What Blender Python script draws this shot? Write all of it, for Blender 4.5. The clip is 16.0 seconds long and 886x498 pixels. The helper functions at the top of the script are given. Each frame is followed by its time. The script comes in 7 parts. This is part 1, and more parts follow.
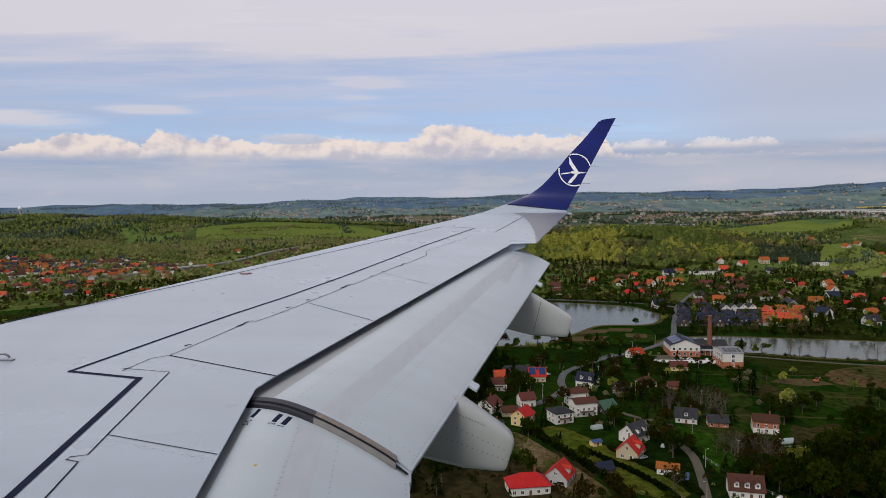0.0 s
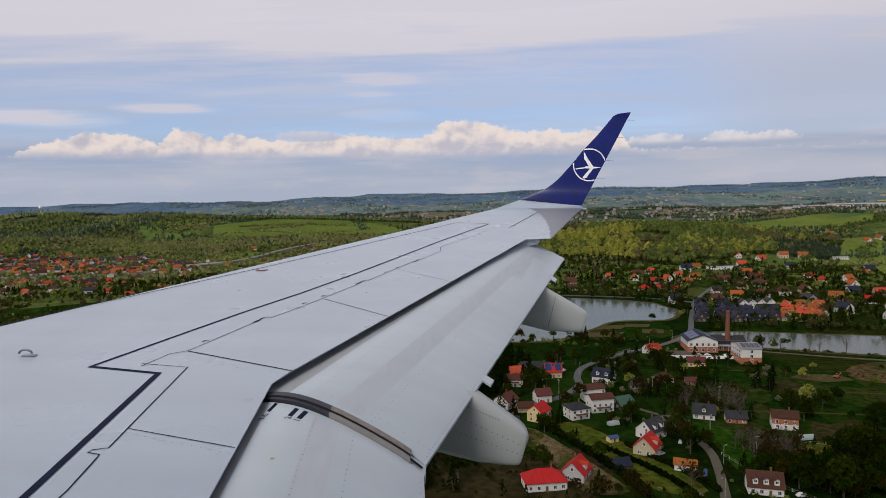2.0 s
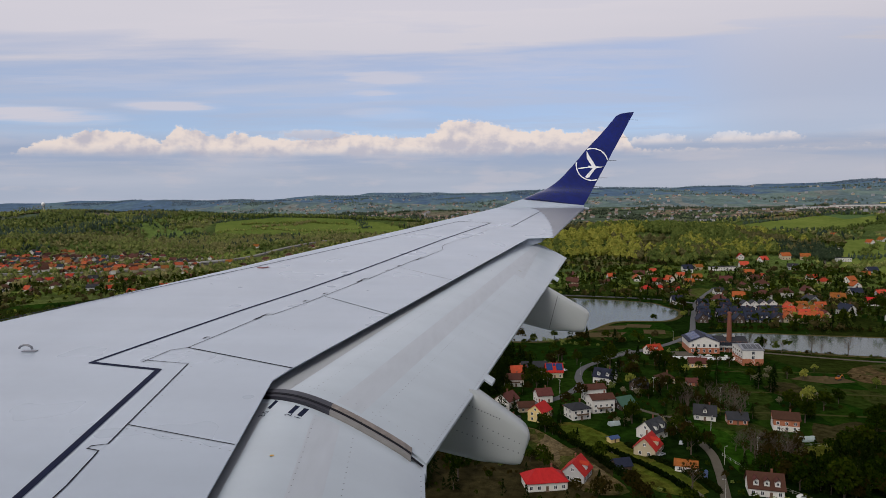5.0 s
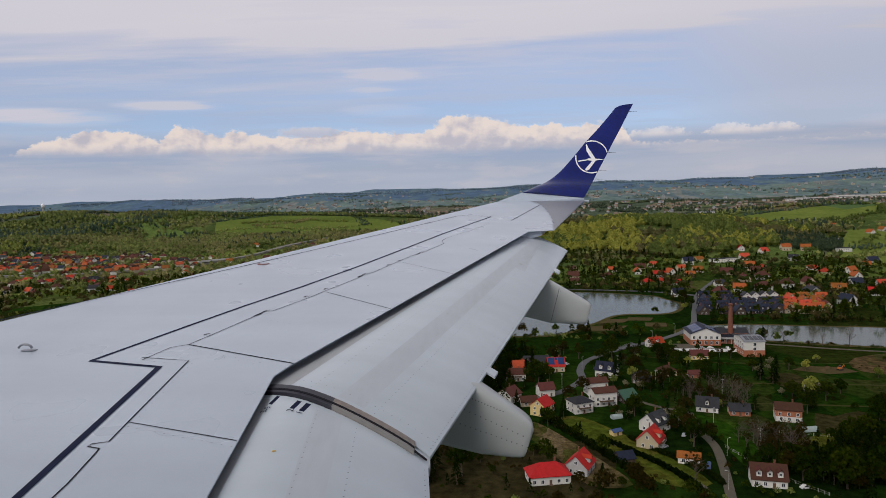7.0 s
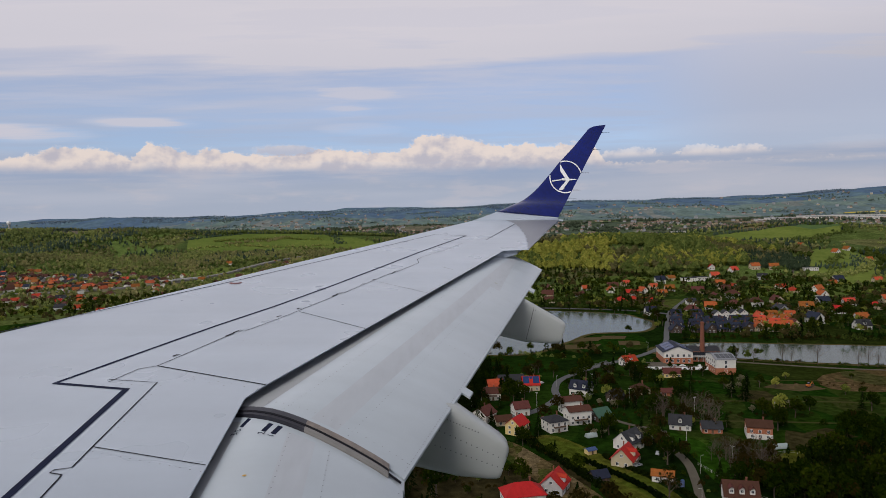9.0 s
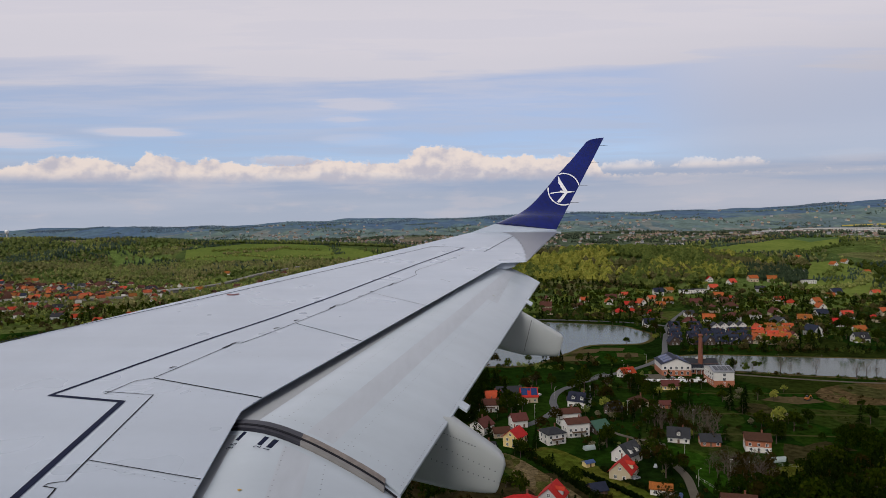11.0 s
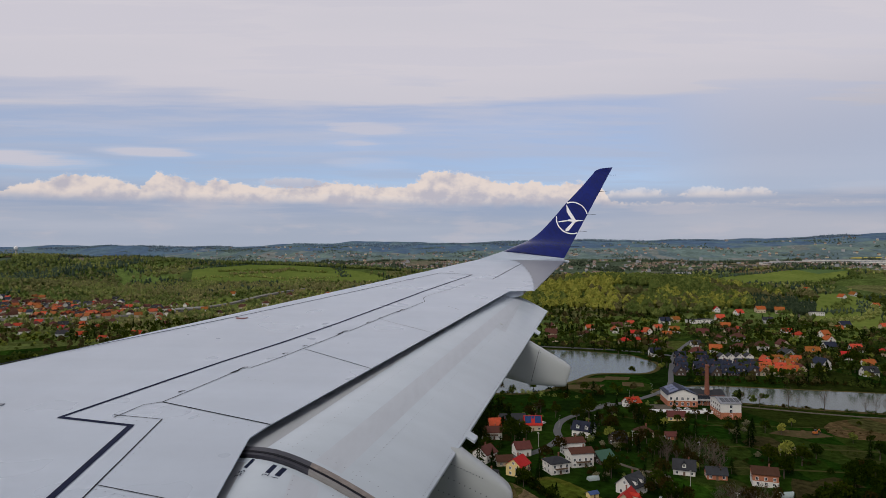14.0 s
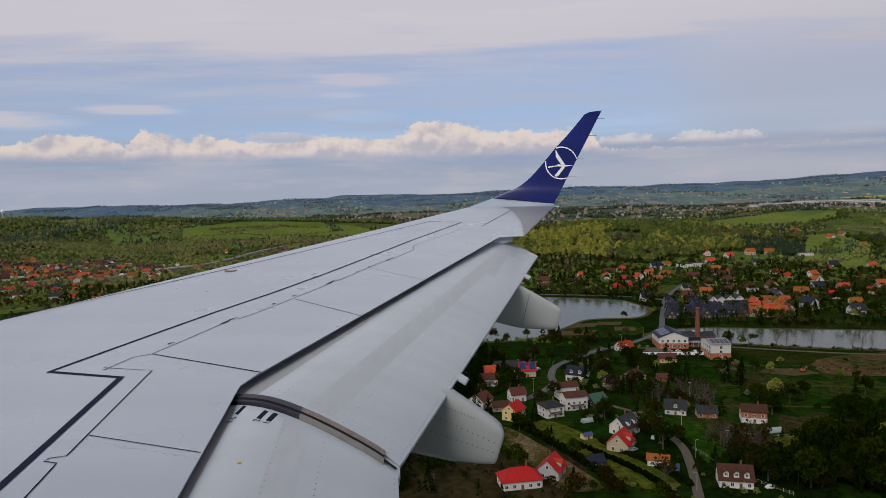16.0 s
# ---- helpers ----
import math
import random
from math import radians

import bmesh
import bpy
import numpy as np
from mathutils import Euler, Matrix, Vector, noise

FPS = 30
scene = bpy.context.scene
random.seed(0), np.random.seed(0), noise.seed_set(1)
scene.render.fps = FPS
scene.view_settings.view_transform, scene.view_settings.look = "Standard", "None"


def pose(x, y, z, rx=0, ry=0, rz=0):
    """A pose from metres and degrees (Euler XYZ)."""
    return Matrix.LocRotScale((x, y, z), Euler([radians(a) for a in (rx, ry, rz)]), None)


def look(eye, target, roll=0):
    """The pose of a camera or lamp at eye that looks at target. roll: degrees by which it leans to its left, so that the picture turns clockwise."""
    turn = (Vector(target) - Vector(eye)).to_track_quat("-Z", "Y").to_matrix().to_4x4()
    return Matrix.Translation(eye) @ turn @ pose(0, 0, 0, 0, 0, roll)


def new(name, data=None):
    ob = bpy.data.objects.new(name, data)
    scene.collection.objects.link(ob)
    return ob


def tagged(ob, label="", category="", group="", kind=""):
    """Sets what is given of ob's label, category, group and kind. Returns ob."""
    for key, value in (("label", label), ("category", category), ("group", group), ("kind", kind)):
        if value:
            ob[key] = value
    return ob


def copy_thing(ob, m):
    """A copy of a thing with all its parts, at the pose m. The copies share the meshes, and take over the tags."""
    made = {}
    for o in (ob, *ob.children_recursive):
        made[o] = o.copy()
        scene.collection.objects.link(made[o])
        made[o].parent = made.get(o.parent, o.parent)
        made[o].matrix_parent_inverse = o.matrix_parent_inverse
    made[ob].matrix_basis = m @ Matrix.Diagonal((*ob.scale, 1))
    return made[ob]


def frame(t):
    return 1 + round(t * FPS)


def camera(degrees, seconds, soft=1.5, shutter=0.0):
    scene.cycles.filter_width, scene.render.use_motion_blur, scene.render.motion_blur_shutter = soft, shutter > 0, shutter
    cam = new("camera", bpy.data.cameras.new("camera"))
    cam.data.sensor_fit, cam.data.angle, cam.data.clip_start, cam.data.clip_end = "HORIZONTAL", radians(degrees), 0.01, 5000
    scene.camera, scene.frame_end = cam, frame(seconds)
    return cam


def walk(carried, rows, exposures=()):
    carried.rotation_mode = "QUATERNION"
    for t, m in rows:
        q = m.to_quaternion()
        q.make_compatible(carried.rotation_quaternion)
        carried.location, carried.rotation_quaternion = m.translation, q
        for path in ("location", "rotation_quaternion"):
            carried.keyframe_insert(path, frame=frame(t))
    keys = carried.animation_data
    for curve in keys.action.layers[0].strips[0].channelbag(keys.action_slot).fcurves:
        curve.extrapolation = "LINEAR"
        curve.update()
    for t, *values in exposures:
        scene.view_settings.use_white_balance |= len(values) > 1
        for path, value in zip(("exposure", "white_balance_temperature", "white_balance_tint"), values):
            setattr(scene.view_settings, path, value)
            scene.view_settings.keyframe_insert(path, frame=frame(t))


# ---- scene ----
from mathutils.bvhtree import BVHTree

cam = camera(67.7, 16.0, soft=0.5)
PATH = [
    (0, pose(0.000, 0.000, 120.000, 86.000, 0.600, -0.000)),
    (0.5, pose(0.005, -0.002, 120.001, 85.816, 0.484, 0.503)),
    (1, pose(0.009, -0.003, 119.993, 85.686, 0.778, 0.663)),
    (1.5, pose(0.008, -0.016, 120.001, 85.496, 0.927, 0.808)),
    (2, pose(0.008, -0.016, 119.998, 85.686, 1.008, 1.281)),
    (2.5, pose(0.009, -0.015, 119.999, 86.086, 1.307, 1.508)),
    (3, pose(0.008, -0.015, 119.995, 86.286, 1.032, 1.602)),
    (3.5, pose(0.010, -0.018, 119.993, 85.863, 0.781, 1.504)),
    (6, pose(-0.002, 0.015, 119.983, 85.387, 0.447, 1.507)),
    (6.5, pose(-0.006, 0.020, 119.977, 84.926, -0.124, 1.488)),
    (7, pose(0.004, 0.021, 119.972, 85.262, 1.476, 1.425)),
    (7.5, pose(-0.001, 0.018, 119.983, 87.892, 1.648, 1.142)),
    (8, pose(0.008, 0.017, 119.975, 88.549, 0.946, 0.590)),
    (8.5, pose(0.005, 0.020, 119.984, 87.398, 0.314, -0.050)),
    (9, pose(0.004, 0.031, 119.975, 86.829, 1.225, -0.723)),
    (11.5, pose(0.009, 0.026, 119.988, 87.923, 0.910, -0.865)),
    (12, pose(-0.033, 0.056, 119.987, 88.085, 1.905, -1.307)),
    (12.5, pose(-0.019, 0.021, 120.004, 89.163, 1.355, -0.968)),
    (13, pose(-0.028, 0.034, 119.996, 90.104, 0.985, -0.755)),
    (13.5, pose(-0.024, 0.012, 119.996, 90.287, 0.523, -0.512)),
    (14, pose(-0.018, 0.009, 120.013, 89.913, -0.162, -0.298)),
    (14.5, pose(-0.022, 0.048, 119.985, 90.325, 0.806, -0.472)),
    (15, pose(-0.036, 0.069, 119.975, 90.214, 0.204, -0.768)),
    (15.5, pose(0.012, 0.018, 119.973, 87.705, 1.014, -0.654)),
    (16, pose(0.011, 0.041, 119.972, 85.691, 1.460, -1.066)),
]
walk(cam, PATH, [(0, 0.05), (3.5, 0.0), (6, 0.0), (8, -0.06), (9, -0.05), (11.5, 0.0), (12.5, 0.0), (14, -0.08), (15.5, -0.15), (16, -0.15)])

EYE_Z = 120.0

# ---- world and sun ----
SUN_DIR = Vector((-0.42, -0.60, 0.68)).normalized()
SUN_EL = math.asin(SUN_DIR.z)
world = bpy.data.worlds.new("sky")
scene.world = world
world.use_nodes = True


def build_sky():
    nt = world.node_tree
    nt.nodes.clear()
    N, L = nt.nodes.new, nt.links.new

    def math_node(op, a, b=None, c=None, clamp=False):
        n = N("ShaderNodeMath")
        n.operation, n.use_clamp = op, clamp
        for k, v in enumerate((a, b, c)):
            if v is None:
                continue
            if isinstance(v, (int, float)):
                n.inputs[k].default_value = v
            else:
                L(v, n.inputs[k])
        return n.outputs[0]

    def smooth(v, lo, hi, to_lo=0.0, to_hi=1.0):
        n = N("ShaderNodeMapRange")
        n.interpolation_type = "SMOOTHSTEP"
        for k, x in enumerate((lo, hi, to_lo, to_hi)):
            if isinstance(x, (int, float)):
                n.inputs[k + 1].default_value = x
            else:
                L(x, n.inputs[k + 1])
        L(v, n.inputs[0])
        return n.outputs[0]

    def noise_of(vec, scale, detail, rough=0.55):
        n = N("ShaderNodeTexNoise")
        n.inputs["Scale"].default_value, n.inputs["Detail"].default_value = scale, detail
        n.inputs["Roughness"].default_value = rough
        L(vec, n.inputs["Vector"])
        return n.outputs["Fac"]

    def mix_col(fac, a, b):
        n = N("ShaderNodeMix")
        n.data_type = "RGBA"
        if isinstance(fac, (int, float)):
            n.inputs[0].default_value = fac
        else:
            L(fac, n.inputs[0])
        for k, v in ((6, a), (7, b)):
            if isinstance(v, tuple):
                n.inputs[k].default_value = (*v, 1)
            else:
                L(v, n.inputs[k])
        return n.outputs[2]

    co = N("ShaderNodeTexCoord")
    sep = N("ShaderNodeSeparateXYZ")
    L(co.outputs["Generated"], sep.inputs[0])
    x, y, z = sep.outputs
    az = math_node("MULTIPLY", math_node("ARCTAN2", x, y), 57.2958)
    el = math_node("MULTIPLY", math_node("ARCSINE", z), 57.2958)

    deck = math_node("MULTIPLY", math_node("ARCTAN2", z, math_node("MAXIMUM", y, 0.2)), 57.2958)

    def flat_vec(sx, sy, off=0.0, high=None, da=0.0, de=0.0):
        n = N("ShaderNodeCombineXYZ")
        L(math_node("MULTIPLY", math_node("ADD", az, da), sx), n.inputs[0])
        L(math_node("MULTIPLY", math_node("ADD", high or el, de), sy), n.inputs[1])
        n.inputs[2].default_value = off
        return n.outputs[0]

    sky = N("ShaderNodeTexSky")
    sky.sky_type, sky.sun_disc = "NISHITA", False
    sky.sun_elevation = SUN_EL
    sky.sun_rotation = math.atan2(SUN_DIR.x, SUN_DIR.y)
    sky.air_density, sky.dust_density, sky.ozone_density = 0.7, 0.0, 4.0
    clear = N("ShaderNodeBackground")
    clear.inputs["Strength"].default_value = 0.128
    L(sky.outputs[0], clear.inputs[0])

    # high veil and streaks
    streak = noise_of(flat_vec(0.030, 0.34, 3.0, deck), 1.0, 4.0, 0.5)
    fine = noise_of(flat_vec(0.07, 0.9, 9.0, deck), 1.0, 5.0, 0.6)
    veil_lo = smooth(math_node("ADD", deck, math_node("MULTIPLY", math_node("SUBTRACT", streak, 0.5), 6.0)), 9.6, 15.0)
    veil = math_node("ADD", math_node("MULTIPLY", veil_lo, 0.95),
                     math_node("MULTIPLY", smooth(math_node("ADD", math_node("MULTIPLY", streak, 0.65), math_node("MULTIPLY", fine, 0.35)), 0.44, 0.72), 0.5), clamp=True)
    side = math_node("MAXIMUM", smooth(az, 0.0, 28.0, 0.0, 0.85), smooth(az, -24.0, -42.0, 0.0, 0.6))
    veil = math_node("MAXIMUM", veil, side)
    low = smooth(el, 7.6, 3.8, 0.0, 0.98)
    veil = math_node("MAXIMUM", veil, low)
    veil = math_node("MAXIMUM", veil, smooth(fine, 0.36, 0.66, 0.50, 0.72))
    up = smooth(el, 2.0, 15.0)
    veil_col = mix_col(up, mix_col(smooth(math_node("ADD", el, math_node("MULTIPLY", fine, 3.0)), 3.2, 6.4), (0.375, 0.42, 0.53), (0.345, 0.40, 0.54)), (0.66, 0.63, 0.69))
    veil_col = mix_col(smooth(streak, 0.42, 0.66, 0.0, 0.35), veil_col, (0.60, 0.59, 0.66))
    veil_col = mix_col(math_node("MULTIPLY", smooth(az, 4.0, 32.0, 0.0, 0.6), smooth(el, 16.0, 8.0)), veil_col, (0.45, 0.45, 0.52))
    veil_col = mix_col(math_node("MULTIPLY", smooth(noise_of(flat_vec(0.16, 0.75, 14.0), 1.0, 4.0, 0.55), 0.50, 0.66, 0.0, 0.5), smooth(el, 6.5, 4.0)), veil_col, (0.52, 0.50, 0.56))
    # bluer gap under the row of clouds
    gap = math_node("MULTIPLY", smooth(el, 2.2, 3.3), smooth(el, 4.8, 3.9))
    veil_col = mix_col(math_node("MULTIPLY", gap, smooth(fine, 0.40, 0.62, 0.0, 0.55)), veil_col, (0.29, 0.365, 0.52))
    # thicker, darker cloud overhead
    veil_col = mix_col(smooth(el, 22.0, 48.0), veil_col, (0.27, 0.28, 0.31))

    # row of cumulus: height of the tops along the azimuth
    ramp = N("ShaderNodeValToRGB")
    ramp.color_ramp.interpolation = "LINEAR"
    tops = ((-60, 3.0), (-37, 3.1), (-34.4, 3.6), (-33.0, 4.5), (-30.6, 5.2), (-29.0, 5.75), (-26.6, 5.5), (-24.9, 5.1), (-24.4, 4.8), (-23.9, 5.5), (-23.0, 6.15), (-21.4, 5.75), (-20.1, 5.35), (-18.3, 5.75), (-16.4, 5.3), (-13.5, 5.2),
            (-11.1, 5.45), (-8.9, 5.85), (-6.2, 5.45), (-3.0, 5.45), (-2.2, 5.9), (-0.9, 6.9), (2.2, 6.6), (4.0, 6.2), (6.0, 5.65), (7.9, 5.95), (9.3, 5.5), (12.3, 5.85), (13.6, 5.6), (14.4, 4.2), (16.0, 3.9), (60, 3.0))
    els = ramp.color_ramp.elements
    while len(els) > 1:
        els.remove(els[0])
    for k, (a, h) in enumerate(tops):
        e = els[0] if k == 0 else els.new((a + 60) / 120)
        if k == 0:
            e.position = 0.0
        e.color = (h / 10, h / 10, h / 10, 1)
    puff = noise_of(flat_vec(0.55, 0.70, 1.0), 1.0, 3.0, 0.5)
    puff2 = noise_of(flat_vec(1.4, 1.7, 5.0), 1.0, 4.0, 0.55)
    puff3 = noise_of(flat_vec(3.6, 4.2, 8.0), 1.0, 4.0, 0.6)
    wob = math_node("ADD", az, math_node("MULTIPLY", math_node("SUBTRACT", puff2, 0.5), 0.7))
    L(math_node("DIVIDE", math_node("ADD", wob, 60.0), 120.0, clamp=True), ramp.inputs[0])
    top = math_node("MULTIPLY", ramp.outputs[0], 10.0)
    for n, k in ((puff, 0.5), (puff2, 1.0), (puff3, 0.55)):
        top = math_node("ADD", top, math_node("MULTIPLY", math_node("SUBTRACT", n, 0.5), k))
    above = math_node("SUBTRACT", top, el)
    base_n = math_node("ADD", 4.05, math_node("MULTIPLY", math_node("SUBTRACT", streak, 0.5), 0.8))
    foot = math_node("SUBTRACT", el, math_node("ADD", base_n, math_node("MULTIPLY", math_node("SUBTRACT", puff, 0.5), 0.9)))
    cum = math_node("MULTIPLY", smooth(above, 0.0, 0.30), smooth(foot, -0.75, 0.35))

    def bump_at(a, e, wide, high):
        """A soft dome over one azimuth, 0 at its rim."""
        p = math_node("POWER", math_node("DIVIDE", math_node("SUBTRACT", az, a), wide), 2.0)
        q = math_node("POWER", math_node("DIVIDE", math_node("SUBTRACT", el, e), high), 2.0)
        return math_node("SUBTRACT", 1.0, math_node("ADD", p, q))

    rough_edge = math_node("ADD", math_node("MULTIPLY", math_node("SUBTRACT", puff2, 0.5), 1.5), math_node("MULTIPLY", math_node("SUBTRACT", puff3, 0.5), 1.2))
    # two small flat-based clouds beyond the winglet
    small = 0.0
    for a, e, wide, high in ((16.6, 4.35, 2.7, 0.75), (21.9, 4.25, 1.9, 0.85), (25.2, 4.25, 2.1, 0.65)):
        d = math_node("MULTIPLY", smooth(math_node("ADD", bump_at(a, e, wide, high), rough_edge), 0.0, 0.45), smooth(el, e - 0.25, e + 0.25))
        small = math_node("MAXIMUM", small, math_node("MULTIPLY", d, 0.72))
    cum = math_node("MAXIMUM", cum, small)
    # soft streaks of high cloud
    wisp = 0.0
    for a, e, wide, high, k in ((-32.5, 6.4, 6.5, 0.70, 0.95), (-23.0, 7.5, 4.6, 0.50, 0.9), (-26.0, 9.0, 10.0, 0.45, 0.5), (-6.5, 10.2, 5.0, 0.8, 0.85), (-7.2, 8.8, 3.4, 0.6, 0.8), (-5.8, 7.2, 4.2, 0.6, 0.5), (4.0, 10.4, 9.0, 0.7, 0.55), (-14.8, 11.6, 8.0, 0.5, 0.5), (-28.0, 11.2, 9.0, 0.5, 0.6)):
        ruffle = math_node("MULTIPLY", math_node("SUBTRACT", fine, 0.5), 2.2)
        wisp = math_node("MAXIMUM", wisp, math_node("MULTIPLY", smooth(math_node("ADD", bump_at(a, e, wide, high), ruffle), -0.2, 0.9), k))
    # grey lens of cloud in front of the row
    lens = math_node("MULTIPLY", smooth(math_node("ADD", bump_at(-12.4, 5.45, 3.3, 0.55), math_node("MULTIPLY", rough_edge, 0.6)), 0.0, 0.6), 0.85)
    # lumps lit from above, on the sun's side
    shade = smooth(above, 2.6, 0.1, 0.10, 0.62)
    for n, sx, sy, off, step, k in ((puff, 0.55, 0.70, 1.0, 0.7, 1.9), (puff2, 1.4, 1.7, 5.0, 0.30, 0.6), (puff3, 3.6, 4.2, 8.0, 0.13, 0.18)):
        lee = noise_of(flat_vec(sx, sy, off, None, -0.6 * step, step), 1.0, 3.0, 0.5)
        shade = math_node("ADD", shade, math_node("MULTIPLY", math_node("SUBTRACT", n, lee), k))
    shade = smooth(shade, -0.10, 0.80)
    cum_col = mix_col(shade, (0.52, 0.48, 0.53), (0.85, 0.715, 0.635))
    cum_col = mix_col(math_node("MULTIPLY", lens, smooth(el, 6.0, 5.2, 0.35, 1.0)), cum_col, (0.47, 0.45, 0.53))

    veil_col = mix_col(wisp, veil_col, (0.62, 0.60, 0.67))
    veil = math_node("MAXIMUM", veil, wisp)
    cum = math_node("MAXIMUM", cum, lens)
    cloud_col = mix_col(math_node("MULTIPLY", cum, 0.92), veil_col, cum_col)
    mask = math_node("MAXIMUM", veil, math_node("MULTIPLY", cum, 0.95))
    cloud = N("ShaderNodeBackground")
    L(cloud_col, cloud.inputs[0])
    cloud.inputs["Strength"].default_value = 1.0
    mix = N("ShaderNodeMixShader")
    L(mask, mix.inputs[0])
    L(clear.outputs[0], mix.inputs[1])
    L(cloud.outputs[0], mix.inputs[2])
    out = N("ShaderNodeOutputWorld")
    L(mix.outputs[0], out.inputs[0])


build_sky()
sun = new("sun", bpy.data.lights.new("sun", "SUN"))
sun.data.energy, sun.data.angle, sun.data.color = 2.0, radians(32), (1.0, 0.95, 0.88)
sun.matrix_world = look((0, 0, 400), Vector((0, 0, 400)) - SUN_DIR)


# ---- materials ----
def material(name, color, rough=0.7, metal=0.0, vary=0.25, scale=1.0, fine=8.0, bump=0.0, spec=0.5, second=None, per_object=0.0, per_island=0.0,
             stretch=(1, 1, 1), glow=0.0, coat=0.0):
    m = bpy.data.materials.new(name)
    m.use_nodes = True
    nt = m.node_tree
    b = nt.nodes["Principled BSDF"]
    N, L = nt.nodes.new, nt.links.new
    b.inputs["Roughness"].default_value, b.inputs["Metallic"].default_value = rough, metal
    b.inputs["Specular IOR Level"].default_value = spec
    b.inputs["Coat Weight"].default_value = coat
    co = N("ShaderNodeTexCoord")
    mp = N("ShaderNodeMapping")
    mp.inputs["Scale"].default_value = stretch
    L(co.outputs["Object"], mp.inputs[0])
    n1, n2 = N("ShaderNodeTexNoise"), N("ShaderNodeTexNoise")
    for n, s, d in ((n1, scale, 4), (n2, scale * fine, 3)):
        n.inputs["Scale"].default_value, n.inputs["Detail"].default_value = s, d
        L(mp.outputs[0], n.inputs["Vector"])
    add = N("ShaderNodeMath")
    add.operation = "ADD"
    L(n1.outputs[0], add.inputs[0])
    L(n2.outputs[0], add.inputs[1])
    last = add.outputs[0]
    rng = N("ShaderNodeMapRange")
    rng.inputs[1].default_value, rng.inputs[2].default_value = 0.65, 1.35
    L(last, rng.inputs[0])
    mix = N("ShaderNodeMix")
    mix.data_type = "RGBA"
    L(rng.outputs[0], mix.inputs[0])
    c2 = second or tuple(min(1, c * (1 + vary)) for c in color)
    c1 = color if second else tuple(c * (1 - vary) for c in color)
    mix.inputs[6].default_value, mix.inputs[7].default_value = (*c1, 1), (*c2, 1)
    col = mix.outputs[2]
    for amount, node, sock in ((per_object, "ShaderNodeObjectInfo", "Random"), (per_island, "ShaderNodeNewGeometry", "Random Per Island")):
        if amount:
            oi = N(node)
            mr = N("ShaderNodeMapRange")
            mr.inputs[3].default_value, mr.inputs[4].default_value = 1 - amount, 1 + amount
            L(oi.outputs[sock], mr.inputs[0])
            hs = N("ShaderNodeHueSaturation")
            L(mr.outputs[0], hs.inputs["Value"])
            mh = N("ShaderNodeMapRange")
            mh.inputs[3].default_value, mh.inputs[4].default_value = 0.5 + amount * 0.06, 0.5 - amount * 0.06
            L(oi.outputs[sock], mh.inputs[0])
            L(mh.outputs[0], hs.inputs["Hue"])
            L(col, hs.inputs["Color"])
            col = hs.outputs[0]
    L(col, b.inputs["Base Color"])
    if bump:
        bp = N("ShaderNodeBump")
        bp.inputs["Strength"].default_value, bp.inputs["Distance"].default_value = 1.0, bump
        L(n2.outputs[0], bp.inputs["Height"])
        L(bp.outputs[0], b.inputs["Normal"])
    if glow:
        L(col, b.inputs["Emission Color"])
        b.inputs["Emission Strength"].default_value = glow
    return m


def aircraft_paint(name, color, rough, chord, wave):
    """Weathered aircraft paint: cloudy blotches, streaks along the airflow, fine grime, a gently uneven skin."""
    m = bpy.data.materials.new(name)
    m.use_nodes = True
    nt = m.node_tree
    b = nt.nodes["Principled BSDF"]
    N, L = nt.nodes.new, nt.links.new
    co = N("ShaderNodeTexCoord")

    def layer(stretch, scale, detail, lo, hi, to_lo, to_hi):
        mp, n, r = N("ShaderNodeMapping"), N("ShaderNodeTexNoise"), N("ShaderNodeMapRange")
        mp.inputs["Scale"].default_value = stretch
        n.inputs["Scale"].default_value, n.inputs["Detail"].default_value = scale, detail
        for k, v in enumerate((lo, hi, to_lo, to_hi)):
            r.inputs[k + 1].default_value = v
        L(co.outputs["Object"], mp.inputs[0])
        L(mp.outputs[0], n.inputs["Vector"])
        L(n.outputs["Fac"], r.inputs[0])
        return r.outputs[0], n.outputs["Fac"]

    blot, raw = layer((0.7, 0.5, 1), 1.1, 2, 0.15, 0.85, 0.92, 1.08)
    streak, _ = layer(chord, 2.2, 4, 0.1, 0.9, 1.07, 0.92)
    grime, _ = layer((1, 1, 1), 14, 4, 0.15, 0.85, 1.02, 0.97)
    col = None
    for v in (blot, streak, grime):
        mx = N("ShaderNodeMix")
        mx.data_type, mx.blend_type = "RGBA", "MULTIPLY"
        mx.inputs[0].default_value = 1.0
        if col is None:
            mx.inputs[6].default_value = (*color, 1)
        else:
            L(col, mx.inputs[6])
        L(v, mx.inputs[7])
        col = mx.outputs[2]
    L(col, b.inputs["Base Color"])
    gloss, _ = layer((0.8, 0.8, 1), 3.0, 2, 0.1, 0.9, rough * 0.75, rough * 1.35)
    L(gloss, b.inputs["Roughness"])
    b.inputs["Coat Weight"].default_value = 0.15
    if wave:
        bp = N("ShaderNodeBump")
        bp.inputs["Strength"].default_value, bp.inputs["Distance"].default_value = 1.0, wave
        L(raw, bp.inputs["Height"])
        L(bp.outputs[0], b.inputs["Normal"])
    return m


